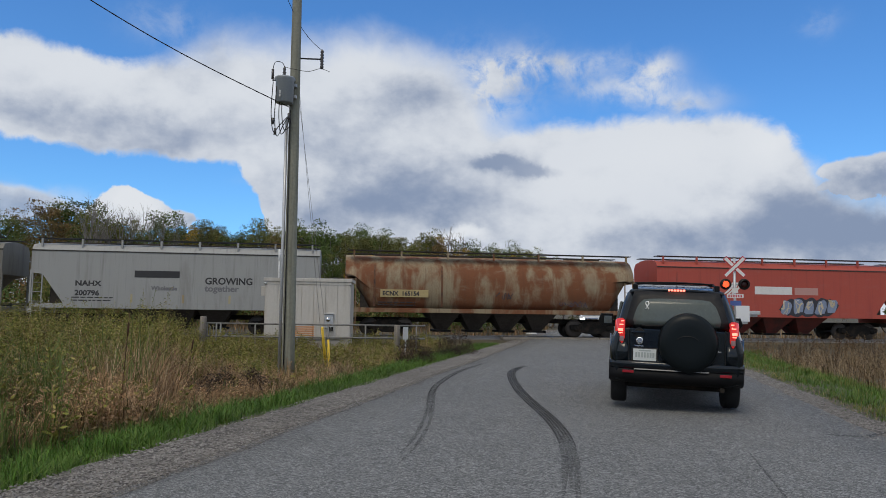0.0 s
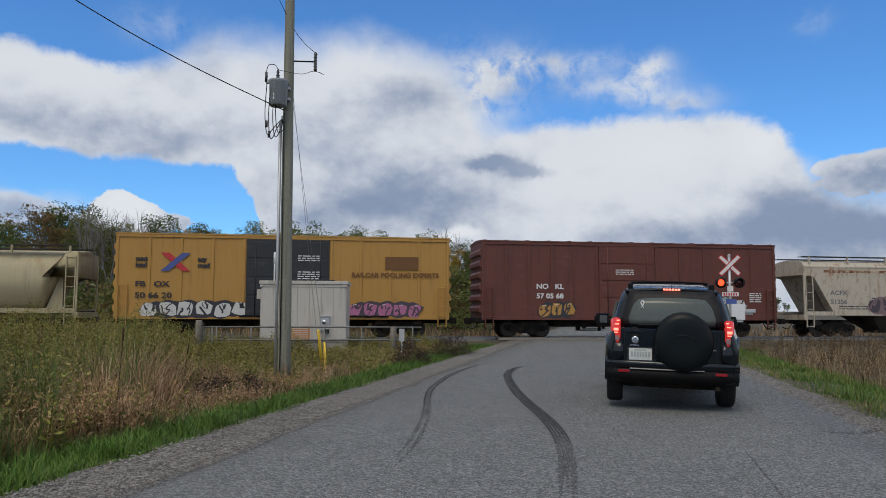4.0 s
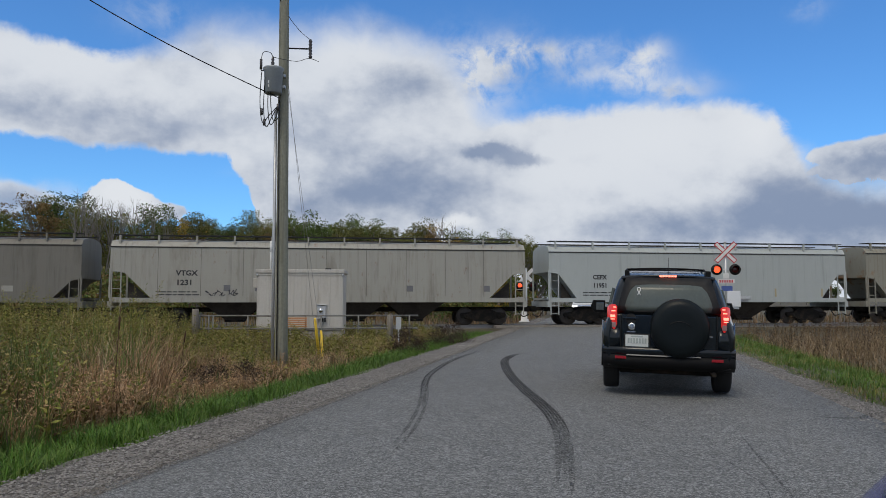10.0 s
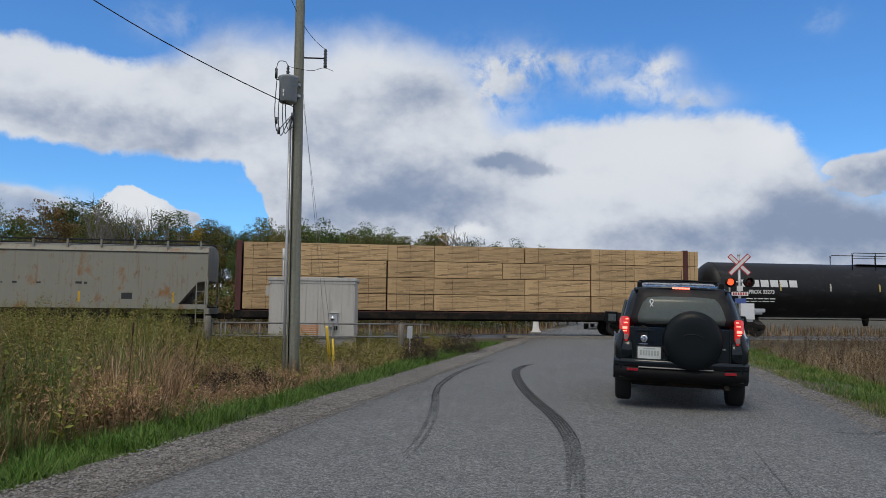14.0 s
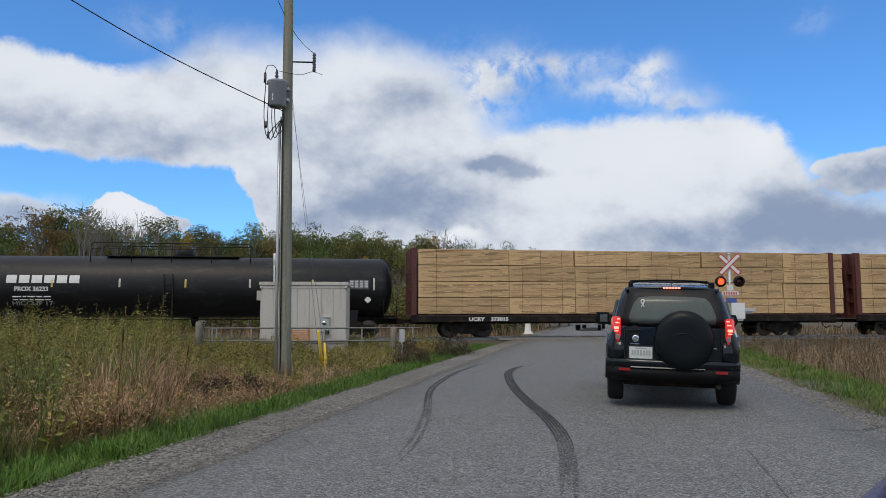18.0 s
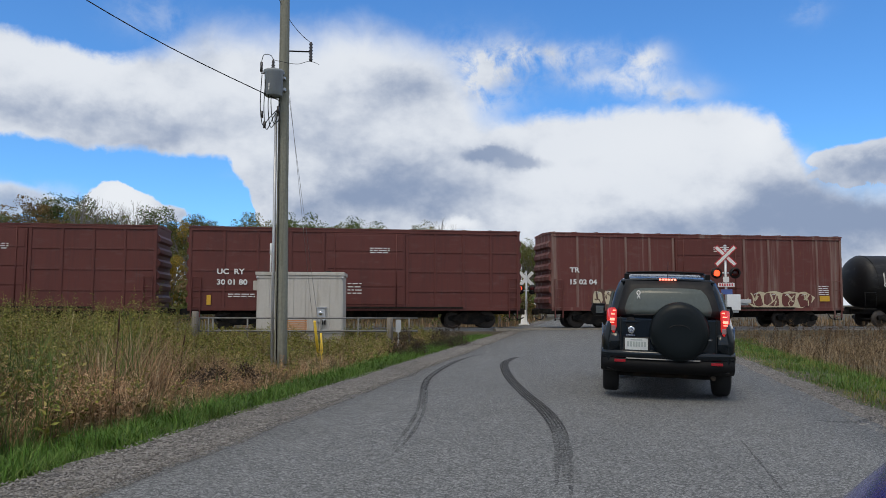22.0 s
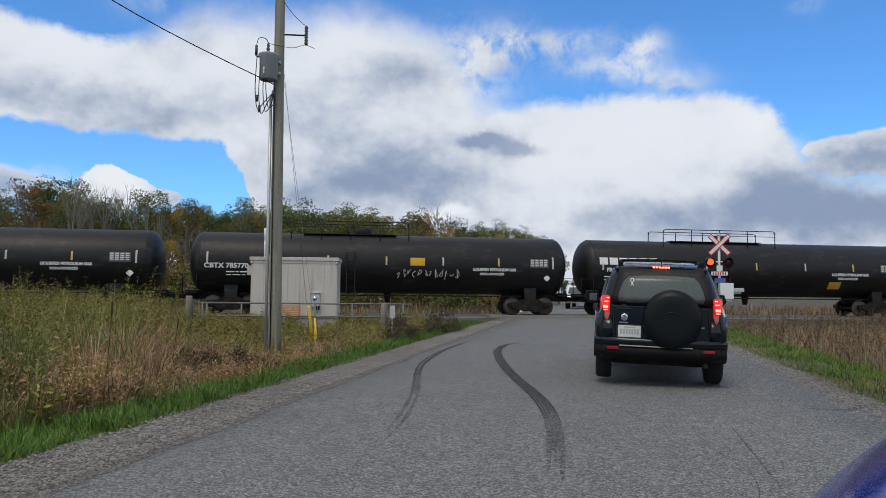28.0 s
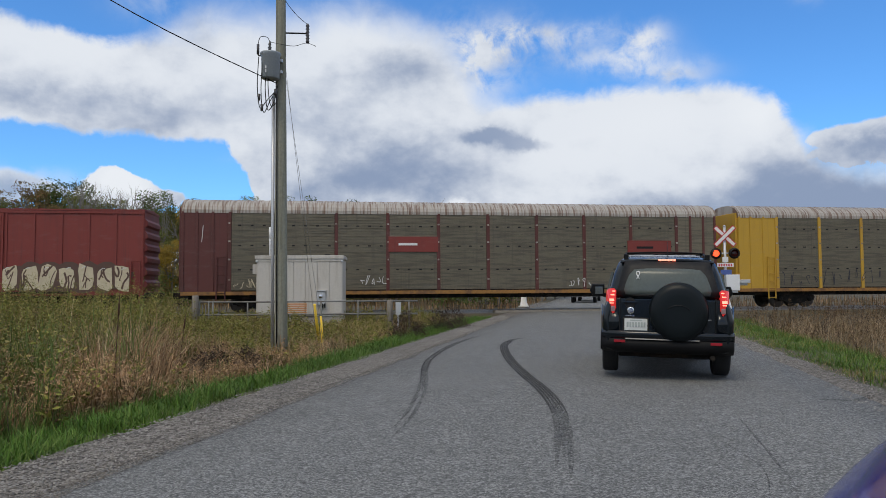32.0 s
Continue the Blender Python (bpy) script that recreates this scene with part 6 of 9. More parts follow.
def make_trees():
    protos = {}
    for kind, seeds in ((0, (1, 2, 3)), (1, (4, 5)), (2, (6, 7)), (3, (8,)), (4, (9, 10))):
        for s in seeds:
            t = make_tree(s, 10.0, kind)
            tagged(t, TREE_LABELS[kind], "tree", "trees of the wood beyond the track")
            protos.setdefault(kind, []).append(t)
    used = set()
    rng = random.Random(77)

    def plant(kind, x, y, h):
        t = rng.choice(protos[kind])
        m = pose(x, y, -0.3, 0, 0, rng.uniform(0, 360)) @ Matrix.Diagonal((*[h / 10 * rng.uniform(0.9, 1.1)] * 2, h / 10, 1))
        if t.name not in used:
            used.add(t.name)
            t.matrix_basis = m
        else:
            c = copy_thing(t, Matrix())
            c.matrix_basis = m
    # rows of turn (thousandths of a radian to the right) and height of the tree line over the horizon
    line = [(-680, 158), (-600, 154), (-560, 152), (-500, 140), (-455, 150), (-400, 132), (-340, 138), (-290, 126), (-230, 120), (-160, 124), (-100, 117), (-45, 118), (10, 108), (50, 100), (75, 96)]

    def top(a):
        for (a0, h0), (a1, h1) in zip(line, line[1:]):
            if a0 <= a <= a1:
                return h0 + (h1 - h0) * (a - a0) / (a1 - a0)
        return 95
    for row, (dist, k) in enumerate(((72, 0.72), (80, 0.92), (88, 1.0), (97, 1.0))):
        a = -700 + row * 9
        while a < 62:
            d = dist + rng.uniform(-3, 3)
            h = (top(a) / 1000 * d + 1.3) * k * rng.uniform(0.86, 1.06)
            kind = rng.choices((0, 1, 2, 3, 4), ((4, 4, 2, 0.7, 0.9) if row == 0 else (4.5, 4, 2, 0.5, 0.7)))[0]
            plant(kind, math.tan(a / 1000) * d, d, h)
            a += rng.uniform(34, 52)
    # trees that stand out
    for kind, a, d, h in ((4, -462, 69, 11.4), (4, -430, 72, 10.8), (4, -372, 74, 10.2), (3, -118, 75, 7.6), (3, 10, 78, 8.6), (3, 75, 66, 6.9), (1, 105, 74, 8.3), (0, 130, 76, 7.6), (1, 92, 80, 8.8), (3, -350, 64, 6.0), (2, 40, 84, 8.2), (1, 150, 80, 6.4), (0, 163, 83, 6.0), (1, 138, 84, 6.8), (1, 118, 78, 7.6)):
        plant(kind, math.tan(a / 1000) * d, d, h)
    # a far low wood along the horizon
    for i in range(46):
        a = rng.uniform(150, 760)
        d = rng.uniform(330, 420)
        plant(rng.choice((0, 1)), math.tan(a / 1000) * d, d, rng.uniform(7, 11))
    for kind in protos:
        for t in protos[kind]:
            if t.name not in used:
                plant(kind, rng.uniform(-60, -40), 100, 10)


make_trees()


def make_understory():
    rng = np.random.default_rng(90)
    rows = []
    while len(rows) < 900:
        a, d = rng.uniform(-700, 120), rng.uniform(62, 84)
        if a > 60 and d < 66:
            continue
        rows.append((math.tan(a / 1000) * d, d, rng.uniform(0.2, 3.4)))
    for i, (lf, lab) in enumerate(((L_TREE[1], "olive bushes under the trees"), (L_TREE[0], "dark green bushes under the trees"), (L_TREE[2], "rust-brown bushes under the trees"))):
        c = rows[i::3]
        clumps("bushes", c, rng.uniform(0.7, 1.5, len(c)), 130, 0.12, lf, 91 + i, None, lab, "bushes", "stuff", 0.9)


make_understory()


# ---------------- the train ----------------
# A car stands in its own space: x along the track, y away from the camera, z over the rails.
GLYPHS = {}


def text_mesh(s, size, bold=0.0):
    key = (s, size, bold)
    if key not in GLYPHS:
        cu = bpy.data.curves.new("lettering", "FONT")
        cu.body, cu.size, cu.offset, cu.resolution_u = s, size, bold, 3
        ob = bpy.data.objects.new("lettering", cu)
        me = bpy.data.meshes.new_from_object(ob)
        bpy.data.objects.remove(ob)
        bpy.data.curves.remove(cu)
        me.materials.clear()
        GLYPHS[key] = me
    return GLYPHS[key].copy()


def letter(parent, s, x, z, size, material, y, wide=1.0, bold=0.012):
    m = Matrix.Translation((x, y, z)) @ Matrix.Rotation(radians(90), 4, "X") @ Matrix.Diagonal((wide, 1, 1, 1))
    return part("lettering", text_mesh(s, size, bold), material, parent, at=m)


def bars(parent, x, z, w, rows, material, y, gap=0.11, thick=0.05, seed=3):
    """Small print that cannot be read."""
    rng = random.Random(seed + int(x * 10))
    bm = B()
    for r in range(rows):
        a = x
        while a < x + w - 0.05:
            b = min(x + w, a + rng.uniform(0.12, 0.4))
            box(bm, a, b, y - 0.003, y + 0.002, z - r * gap - thick, z - r * gap)
            a = b + 0.06
    return tagged(part("small_print", bm, material, parent), kind="stuff")


def graffiti(parent, x0, x1, z0, z1, fill, line, y, seed, letters=5, extra=None):
    """Sprayed shapes: a wavy ground in the outline's colour, leaning interlocked fills, thin strokes and glints, each a hair prouder."""
    rng = random.Random(seed)
    n = letters * 10
    bm = B()
    edge = []
    for up in (1, -1):
        for i in range(n + 1):
            f = i / n if up > 0 else 1 - i / n
            swell = 0.80 + 0.20 * abs(math.sin(f * letters * math.pi)) + 0.10 * noise.noise((f * letters * 2.1, seed, up))
            ends = min(1.0, 0.35 + 4 * f, 0.35 + 4 * (1 - f))
            edge.append(bm.verts.new((x0 + (x1 - x0) * f + 0.10 * up, y - 0.004, (z0 + z1) / 2 + up * (z1 - z0) / 2 * swell * ends)))
    bm.faces.new(edge)
    bmesh.ops.triangulate(bm, faces=bm.faces[:])
    g = part("graffiti", fix(bm), line, parent, "sprayed graffiti shapes along the side")
    w, h = (x1 - x0) / letters, z1 - z0
    ink, glint = B(), B()

    def stroke(to, pts, wide, lift):
        ln = smooth_line(pts, 4)
        for p, q in zip(ln, ln[1:]):
            t = q - p
            if t.length < 1e-4:
                continue
            s = Vector((-t.z, 0, t.x)).normalized() * wide
            to.faces.new([to.verts.new(v + Vector((0, y - lift, 0))) for v in (p - s, q - s, q + s, p + s)])
    for i in range(letters):
        cx, cz = x0 + w * (i + 0.5), (z0 + z1) / 2 + rng.uniform(-0.05, 0.05) * h
        lean = rng.uniform(-0.15, 0.25)
        bm = B()
        ring = []
        m = 9
        turn = rng.uniform(0, 1)
        for j in range(m):
            a = 2 * math.pi * (j + turn) / m
            r = rng.uniform(0.68, 1.04)
            px, pz = 0.50 * w * r * math.copysign(abs(math.cos(a)) ** 0.6, math.cos(a)), 0.43 * h * r * math.copysign(abs(math.sin(a)) ** 0.6, math.sin(a))
            ring.append(bm.verts.new((cx + px + lean * pz, y - 0.0085 - 0.0004 * i, cz + pz)))
        bm.faces.new(ring)
        bmesh.ops.triangulate(bm, faces=bm.faces[:])
        part("graffiti_fill", fix(bm), fill, g)
        for _ in range(3):
            p = Vector((cx + rng.uniform(-0.35, 0.35) * w, 0, cz + rng.choice((-0.35, 0.35)) * h))
            q = Vector((cx + rng.uniform(-0.3, 0.3) * w, 0, cz + rng.uniform(-0.1, 0.1) * h))
            e = Vector((q.x + rng.uniform(-0.25, 0.25) * w, 0, q.z + rng.uniform(-0.1, 0.3) * h))
            stroke(ink, [p, p.lerp(q, 0.5) + Vector((rng.uniform(-0.1, 0.1) * w, 0, 0)), q, e], rng.uniform(0.018, 0.05), 0.0125 + 0.0004 * i)
        p = Vector((cx + rng.uniform(-0.3, 0.0) * w, 0, cz + 0.25 * h))
        stroke(glint, [p, p + Vector((0.12 * w, 0, 0.06 * h)), p + Vector((0.25 * w, 0, 0.05 * h))], 0.016, 0.0135 + 0.0004 * i)
    tagged(part("graffiti_line", fix(ink), extra or line, g), kind="stuff")
    tagged(part("graffiti_glint", fix(glint), G_WHITE, g), kind="stuff")


def scrawl(parent, x0, x1, z, h, material, y, seed):
    """A thin sprayed tag."""
    rng = random.Random(seed)
    bm = B()
    x = x0
    while x < x1:
        pts = [Vector((x + rng.uniform(-0.1, 0.15), 0, z + rng.uniform(0, 1) * h)) for _ in range(4)]
        ln = smooth_line(pts, 4)
        for p, q in zip(ln, ln[1:]):
            t = q - p
            if t.length < 1e-4:
                continue
            s = Vector((-t.z, 0, t.x)).normalized() * 0.017
            bm.faces.new([bm.verts.new(v + Vector((0, y - 0.006 - 0.0002 * (x - x0), 0))) for v in (p - s, q - s, q + s, p + s)])
        x += h * 0.55
    tagged(part("graffiti_tag", fix(bm), material, parent), kind="stuff")


# wheel trucks
TRUCK = {}


def truck_meshes():
    bm = B()
    box(bm, -0.25, 0.25, -1.05, 1.05, 0.45, 0.80, 0.03)
    TRUCK["bolster"] = bm
    bm = B()
    out = [(-1.22, 0.56), (-1.16, 0.66), (-0.75, 0.68), (-0.40, 0.84), (0.40, 0.84), (0.75, 0.68), (1.16, 0.66), (1.22, 0.56), (1.16, 0.40), (0.85, 0.40), (0.35, 0.20), (-0.35, 0.20), (-0.85, 0.40), (-1.16, 0.40)]
    plate(bm, out, -0.08, 0.08)
    for s in (-1, 1):
        lathe(bm, [(-0.14, 0.03), (-0.13, 0.13), (0.02, 0.15)], "y", (s * 0.885, 0, 0.47), 12)
    TRUCK["side_frame"] = fix(bm)
    bm = B()
    for x in (-0.2, 0, 0.2):
        lathe(bm, [(0.26 + 0.045 * i, 0.085 if i % 2 else 0.065) for i in range(8)], "z", (x, 0, 0), 8)
    TRUCK["spring"] = fix(bm)
    bm = B()
    prof = [(-0.83, 0.09), (-0.83, 0.36), (-0.815, 0.385), (-0.81, 0.44), (-0.70, 0.457), (-0.695, 0.485), (-0.67, 0.485), (-0.67, 0.36), (-0.68, 0.34), (-0.68, 0.10), (-0.6, 0.08)]
    lathe(bm, prof + [(-d, r) for d, r in reversed(prof)], "y", (0, 0, 0), 24)
    # two cast marks make the turning visible
    for s in (-1, 1):
        box(bm, -0.05, 0.05, s * 0.84 - 0.012, s * 0.84 + 0.012, 0.15, 0.30)
    TRUCK["wheelset"] = fix(bm)
    for k in list(TRUCK):
        me = bpy.data.meshes.new(k)
        TRUCK[k].to_mesh(me)
        TRUCK[k].free()
        me.materials.append(M_UNDER if k != "wheelset" else M_WHEEL)
        TRUCK[k] = me


M_WHEEL = surface("wheel_steel", (0.06, 0.052, 0.046), 0.6, 0.3, 0.4, 20, 3, bump=0.1)
truck_meshes()
WHEELSETS = [[], []]


def add_truck(car, x):
    tr = part("wheel_truck", TRUCK["bolster"], None, car, at=pose(x, 0, 0))
    for s in (-1, 1):
        part("side_frame", TRUCK["side_frame"], None, tr, at=pose(0, s * 1.0, 0))
        part("spring", TRUCK["spring"], None, tr, at=pose(0, s * 1.0, 0.0))
    for i, dx in enumerate((-0.885, 0.885)):
        w = part("wheelset", TRUCK["wheelset"], None, tr, at=pose(dx, 0, 0.457))
        WHEELSETS[i].append(w)


def add_running_gear(car, L, inset=2.6, coupler=True, sill_z=0.95):
    for s in (-1, 1):
        add_truck(car, s * (L / 2 - inset))
        bm = B()
        box(bm, min(s * (L / 2 - 0.5), s * (L / 2 + 0.35)), max(s * (L / 2 - 0.5), s * (L / 2 + 0.35)), -0.12, 0.12, 0.75, 0.95)
        box(bm, min(s * (L / 2 + 0.3), s * (L / 2 + 0.62)), max(s * (L / 2 + 0.3), s * (L / 2 + 0.62)), -0.16, 0.16, 0.70, 1.0, 0.04)
        part("coupler", bm, M_UNDER, car)
        bm = B()
        pipe(bm, smooth_line([(s * (L / 2 - 0.1), -0.25, 0.85), (s * (L / 2 + 0.2), -0.26, 0.45), (s * (L / 2 + 0.55), -0.2, 0.55)], 5), 0.03, 5)
        part("air_hose", bm, M_BLACK, car)
    bm = B()
    box(bm, -L / 2 + 0.2, L / 2 - 0.2, -0.30, 0.30, 0.72, sill_z, 0.0)
    part("centre_sill", bm, M_UNDER, car)


def ladder(name, car, x, z0, z1, material, y, w=0.42, rungs=None):
    bm = B()
    for dx in (-w / 2, w / 2):
        box(bm, x + dx - 0.025, x + dx + 0.025, y - 0.05, y, z0, z1)
    n = rungs or max(2, int((z1 - z0) / 0.42))
    for i in range(n + 1):
        z = z0 + 0.05 + (z1 - z0 - 0.1) * i / n
        tube(bm, (x - w / 2, y - 0.03, z), (x + w / 2, y - 0.03, z), 0.016, 5)
    return part(name, bm, material, car)


W = 1.55


def hopper(s0, s1, paint, label, H=4.5, bays=4, curved=False, notch=1.9, zn=2.75, frame_=None, brackets=9, lower=None, dark_edge=True):
    L = s1 - s0
    car = thing("covered_hopper_car", Matrix(), label, "hopper car", "freight cars of the train")
    frame_ = frame_ or paint
    zs = 1.42
    if curved:
        def sec(x, zb, k):
            half = [(W - 0.30, zb), (W - 0.10, zb + 0.35 * k), (W - 0.01, 2.35 if zb < 2 else zb + 0.25), (W - 0.01, 2.9), (W - 0.08, 3.35), (W - 0.26, H - 0.75), (W - 0.55, H - 0.42), (0.5, H - 0.22), (0.05, H - 0.18)]
            return [(x, -y, z) for y, z in half] + [(x, y, z) for y, z in reversed(half)]
    else:
        def sec(x, zb, k):
            half = [(W, zb), (W, zb + 0.2), (W, H - 0.60), (W - 0.02, H - 0.55), (W - 0.20, H - 0.32), (0.6, H - 0.20), (0.05, H - 0.17)]
            return [(x, -y, z) for y, z in half] + [(x, y, z) for y, z in reversed(half)]
    e = L / 2
    st = [(-e, zn, 0.6), (-e + notch * 0.35, zn - 0.12, 0.7), (-e + notch, zs, 1), (0, zs, 1), (e - notch, zs, 1), (e - notch * 0.35, zn - 0.12, 0.7), (e, zn, 0.6)]
    body = part("body", fix(loft(B(), [sec(*q) for q in st], smooth=curved)), paint, car)
    if not curved:
        bm = B()
        box(bm, -e, e, -W - 0.02, -W + 0.05, H - 0.64, H - 0.585)
        # with dark_edge the rail's colour draws the shadow line under the eave
        part("eave_rail", bm, M_EAVE_SHADE if dark_edge else paint, car)
    # roof: walkway, its brackets and hatches
    bm = B()
    for s in (-1, 1):
        box(bm, -e + 0.1, e - 0.1, s * 1.15 - 0.28, s * 1.15 + 0.28, H - 0.035, H)
    part("roof_walk", bm, M_GRATE, car)
    for i in range(brackets):
        x = -e + 0.4 + (L - 0.8) * i / (brackets - 1)
        part("walk_bracket", box(B(), x - 0.04, x + 0.04, -W + 0.06, -W + 0.16, H - 0.42, H - 0.03), paint, car)
    # hatches are coloured dark to give the shaded gap below the walkway
    for i in range(4):
        x = -e + L * (i + 0.7) / 4.4
        part("roof_hatch", box(B(), x - 0.9, x + 0.9, -0.4, 0.4, H - 0.22, H - 0.10, 0.03), M_DARKBODY, car)
    # side sills and end platforms
    for s in (-1, 1):
        part("side_sill", box(B(), -e, e, s * W - (0.16 if s > 0 else 0), s * W + (0.16 if s < 0 else 0), zs - 0.22, zs + 0.003, 0.01), frame_, car)
        part("end_platform", box(B(), min(s * e, s * (e - notch)), max(s * e, s * (e - notch)), -W + 0.17, W - 0.17, zs - 0.2, zs - 0.12), M_UNDER, car)
        for y in (-W + 0.03, W - 0.03):
            part("end_post", box(B(), s * e - 0.04, s * e + 0.04, y - 0.04, y + 0.04, zs, zn + 0.1), frame_, car)
        part("slope_brace", fix(plate(B(), [(s * (e - 0.75), zs), (s * (e - notch * 0.92), zs), (s * (e - 0.75), zn - 0.5)], -W + 0.42, -W + 0.46)), paint if zn > 3.5 else M_DARKBODY, car)
        ladder("end_ladder", car, s * (e - 0.30), 0.55, zn, frame_, -W + 0.03)
        part("end_sill", box(B(), s * e - 0.1, s * e + 0.1, -W, W, 0.95, 1.25, 0.01), frame_, car)
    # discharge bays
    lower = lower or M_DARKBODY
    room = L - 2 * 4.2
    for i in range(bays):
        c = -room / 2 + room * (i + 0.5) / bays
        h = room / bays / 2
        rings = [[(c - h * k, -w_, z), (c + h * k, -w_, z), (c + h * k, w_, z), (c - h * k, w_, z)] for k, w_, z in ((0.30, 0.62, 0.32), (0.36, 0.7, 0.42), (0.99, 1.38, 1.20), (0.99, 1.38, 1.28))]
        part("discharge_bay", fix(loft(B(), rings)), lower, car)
        part("bay_gate", box(B(), c - 0.45, c + 0.45, -0.75, 0.75, 0.22, 0.33, 0.01), M_UNDER, car)
    add_running_gear(car, L, 2.15)
    # small marks near the ends
    bars(car, -e + notch + 0.35, zs + 0.32, 1.9, 2, M_INK if sum(paint.diffuse_color[:3]) > 0.5 else M_WHITE, -W - 0.004 if not curved else -W + 0.12, 0.14, 0.05)
    return car


M_EAVE_SHADE = surface("shadow_gap_rail", (0.035, 0.033, 0.03), 0.8, 0, 0.3, 20, 2)
M_GRATE = surface("roof_grating", (0.03, 0.03, 0.03), 0.8, 0.0, 0.3, 30, 2)
# grime of the lower parts; on the roof hatches it paints shade
M_DARKBODY = surface("grime_and_shade", (0.060, 0.052, 0.045), 0.9, 0, 0.4, 12, 1.5, other=(0.04, 0.034, 0.03), bump=0.2, gloss=0.2)


def car_paint(name, colour, dirt, amount=(0.5, 0.75), rough=0.6, streak=(1.6, 1.6, 0.28), blot=1.1, vary=0.10, runs=0.5, rust=0.0):
    """Paint of a freight car: stains, thin runs of dirt down the side, patches of dust, some rust."""
    m = surface(name, colour, rough, 0, vary, 22, blot, bump=0.04, other=dirt, spread=amount, streak=streak)
    m.diffuse_color = (*colour, 1)
    t = m.node_tree
    k = Nodes(t)
    bsdf = t.nodes["Principled BSDF"]
    col = bsdf.inputs["Base Color"].links[0].from_socket
    where = k.node("ShaderNodeTexCoord").outputs["Object"]
    thin = k.noise(k.stretch(where, 5.5, 1.0, 0.16), 1.6, 5.0, 0.65)
    patch_ = k.noise(k.stretch(where, 0.5, 1.0, 0.9), 0.9, 5.0, 0.6)
    f = k.math("MULTIPLY", k.ramp(thin, 0.50, 0.72, 0.0, runs), k.ramp(patch_, 0.35, 0.65, 0.35, 1.0))
    grime = tuple(0.55 * c + 0.012 for c in dirt)
    col = k.mix(f, col, (*grime, 1))
    dust = tuple(min(1.0, 0.75 * c + 0.06) for c in colour)
    col = k.mix(k.ramp(k.noise(k.stretch(where, 0.7, 1.0, 2.2), 1.3, 6.0, 0.65), 0.52, 0.75, 0.0, 0.45), col, (*dust, 1))
    if rust:
        spots = k.noise(k.stretch(where, 1.6, 1.0, 0.7), 2.6, 7.0, 0.7)
        col = k.mix(k.ramp(spots, 0.60 - 0.08 * rust, 0.74, 0.0, 0.9), col, (0.19, 0.075, 0.03, 1))
    k.put(bsdf.inputs["Base Color"], col)
    return m


P_GREY = car_paint("light_grey_car_paint", (0.33, 0.335, 0.325), (0.25, 0.25, 0.235))
P_RUST = car_paint("rusty_cream_car_paint", (0.31, 0.25, 0.16), (0.175, 0.064, 0.025), (0.36, 0.58), 0.85, (0.9, 0.9, 0.35), 1.2, 0.25)
P_RED = car_paint("faded_red_car_paint", (0.42, 0.075, 0.05), (0.36, 0.06, 0.045), (0.5, 0.8))
P_TAN = car_paint("sand_car_paint", (0.42, 0.36, 0.22), (0.33, 0.25, 0.13), (0.45, 0.75))
P_YELLOW = car_paint("ochre_car_paint", (0.46, 0.25, 0.055), (0.38, 0.19, 0.04), (0.5, 0.8))
P_BROWN = car_paint("red_brown_car_paint", (0.135, 0.040, 0.028), (0.10, 0.032, 0.025), (0.45, 0.7))
P_WRUST = car_paint("cream_car_paint_with_rust", (0.52, 0.47, 0.38), (0.36, 0.19, 0.085), (0.58, 0.72), 0.7, (1.4, 1.4, 0.25), 1.3, rust=1.3)
P_WHITE = car_paint("off_white_car_paint", (0.47, 0.49, 0.44), (0.40, 0.41, 0.36), (0.5, 0.8))
P_OLIVE = car_paint("dusty_grey_car_paint", (0.185, 0.175, 0.15), (0.13, 0.12, 0.10), (0.45, 0.7))
P_PALE = car_paint("pale_dirty_car_paint", (0.36, 0.35, 0.31), (0.24, 0.225, 0.185), (0.5, 0.75), rust=0.2)
P_BLUEGREY = car_paint("bluish_white_car_paint", (0.42, 0.45, 0.44), (0.36, 0.385, 0.375), (0.5, 0.8))
P_TILX = car_paint("grey_car_paint_with_rust", (0.27, 0.262, 0.215), (0.27, 0.135, 0.05), (0.56, 0.66), 0.7, (0.9, 0.9, 0.7), 0.8, rust=0.7)
P_BLACK = car_paint("black_tank_paint", (0.008, 0.008, 0.009), (0.015, 0.014, 0.013), (0.5, 0.8), 0.5, runs=0.25)
P_BLACK.node_tree.nodes["Principled BSDF"].inputs["Specular IOR Level"].default_value = 0.35
P_UCRY = car_paint("dark_red_brown_car_paint", (0.115, 0.026, 0.019), (0.09, 0.021, 0.016), (0.45, 0.7))
P_WORN = car_paint("worn_red_brown_car_paint", (0.13, 0.036, 0.030), (0.23, 0.155, 0.13), (0.50, 0.70), 0.75, (2.4, 2.4, 0.14), 0.9, rust=0.3)
P_BLUE = car_paint("blue_car_paint", (0.022, 0.085, 0.24), (0.075, 0.06, 0.10), (0.63, 0.72), rust=0.35)
P_RED2 = car_paint("brick_red_car_paint", (0.20, 0.032, 0.024), (0.16, 0.03, 0.024), (0.5, 0.75))
P_RACK = car_paint("grey_green_screen_panel", (0.165, 0.145, 0.10), (0.105, 0.092, 0.065), (0.42, 0.62), 0.6, (0.4, 0.4, 5.0), 2.0, 0.2)
P_RACKRED = car_paint("dark_red_steel", (0.105, 0.028, 0.023), (0.07, 0.022, 0.018), (0.45, 0.7))
P_RACKYEL = car_paint("yellow_steel", (0.50, 0.30, 0.03), (0.40, 0.22, 0.03), (0.5, 0.75))
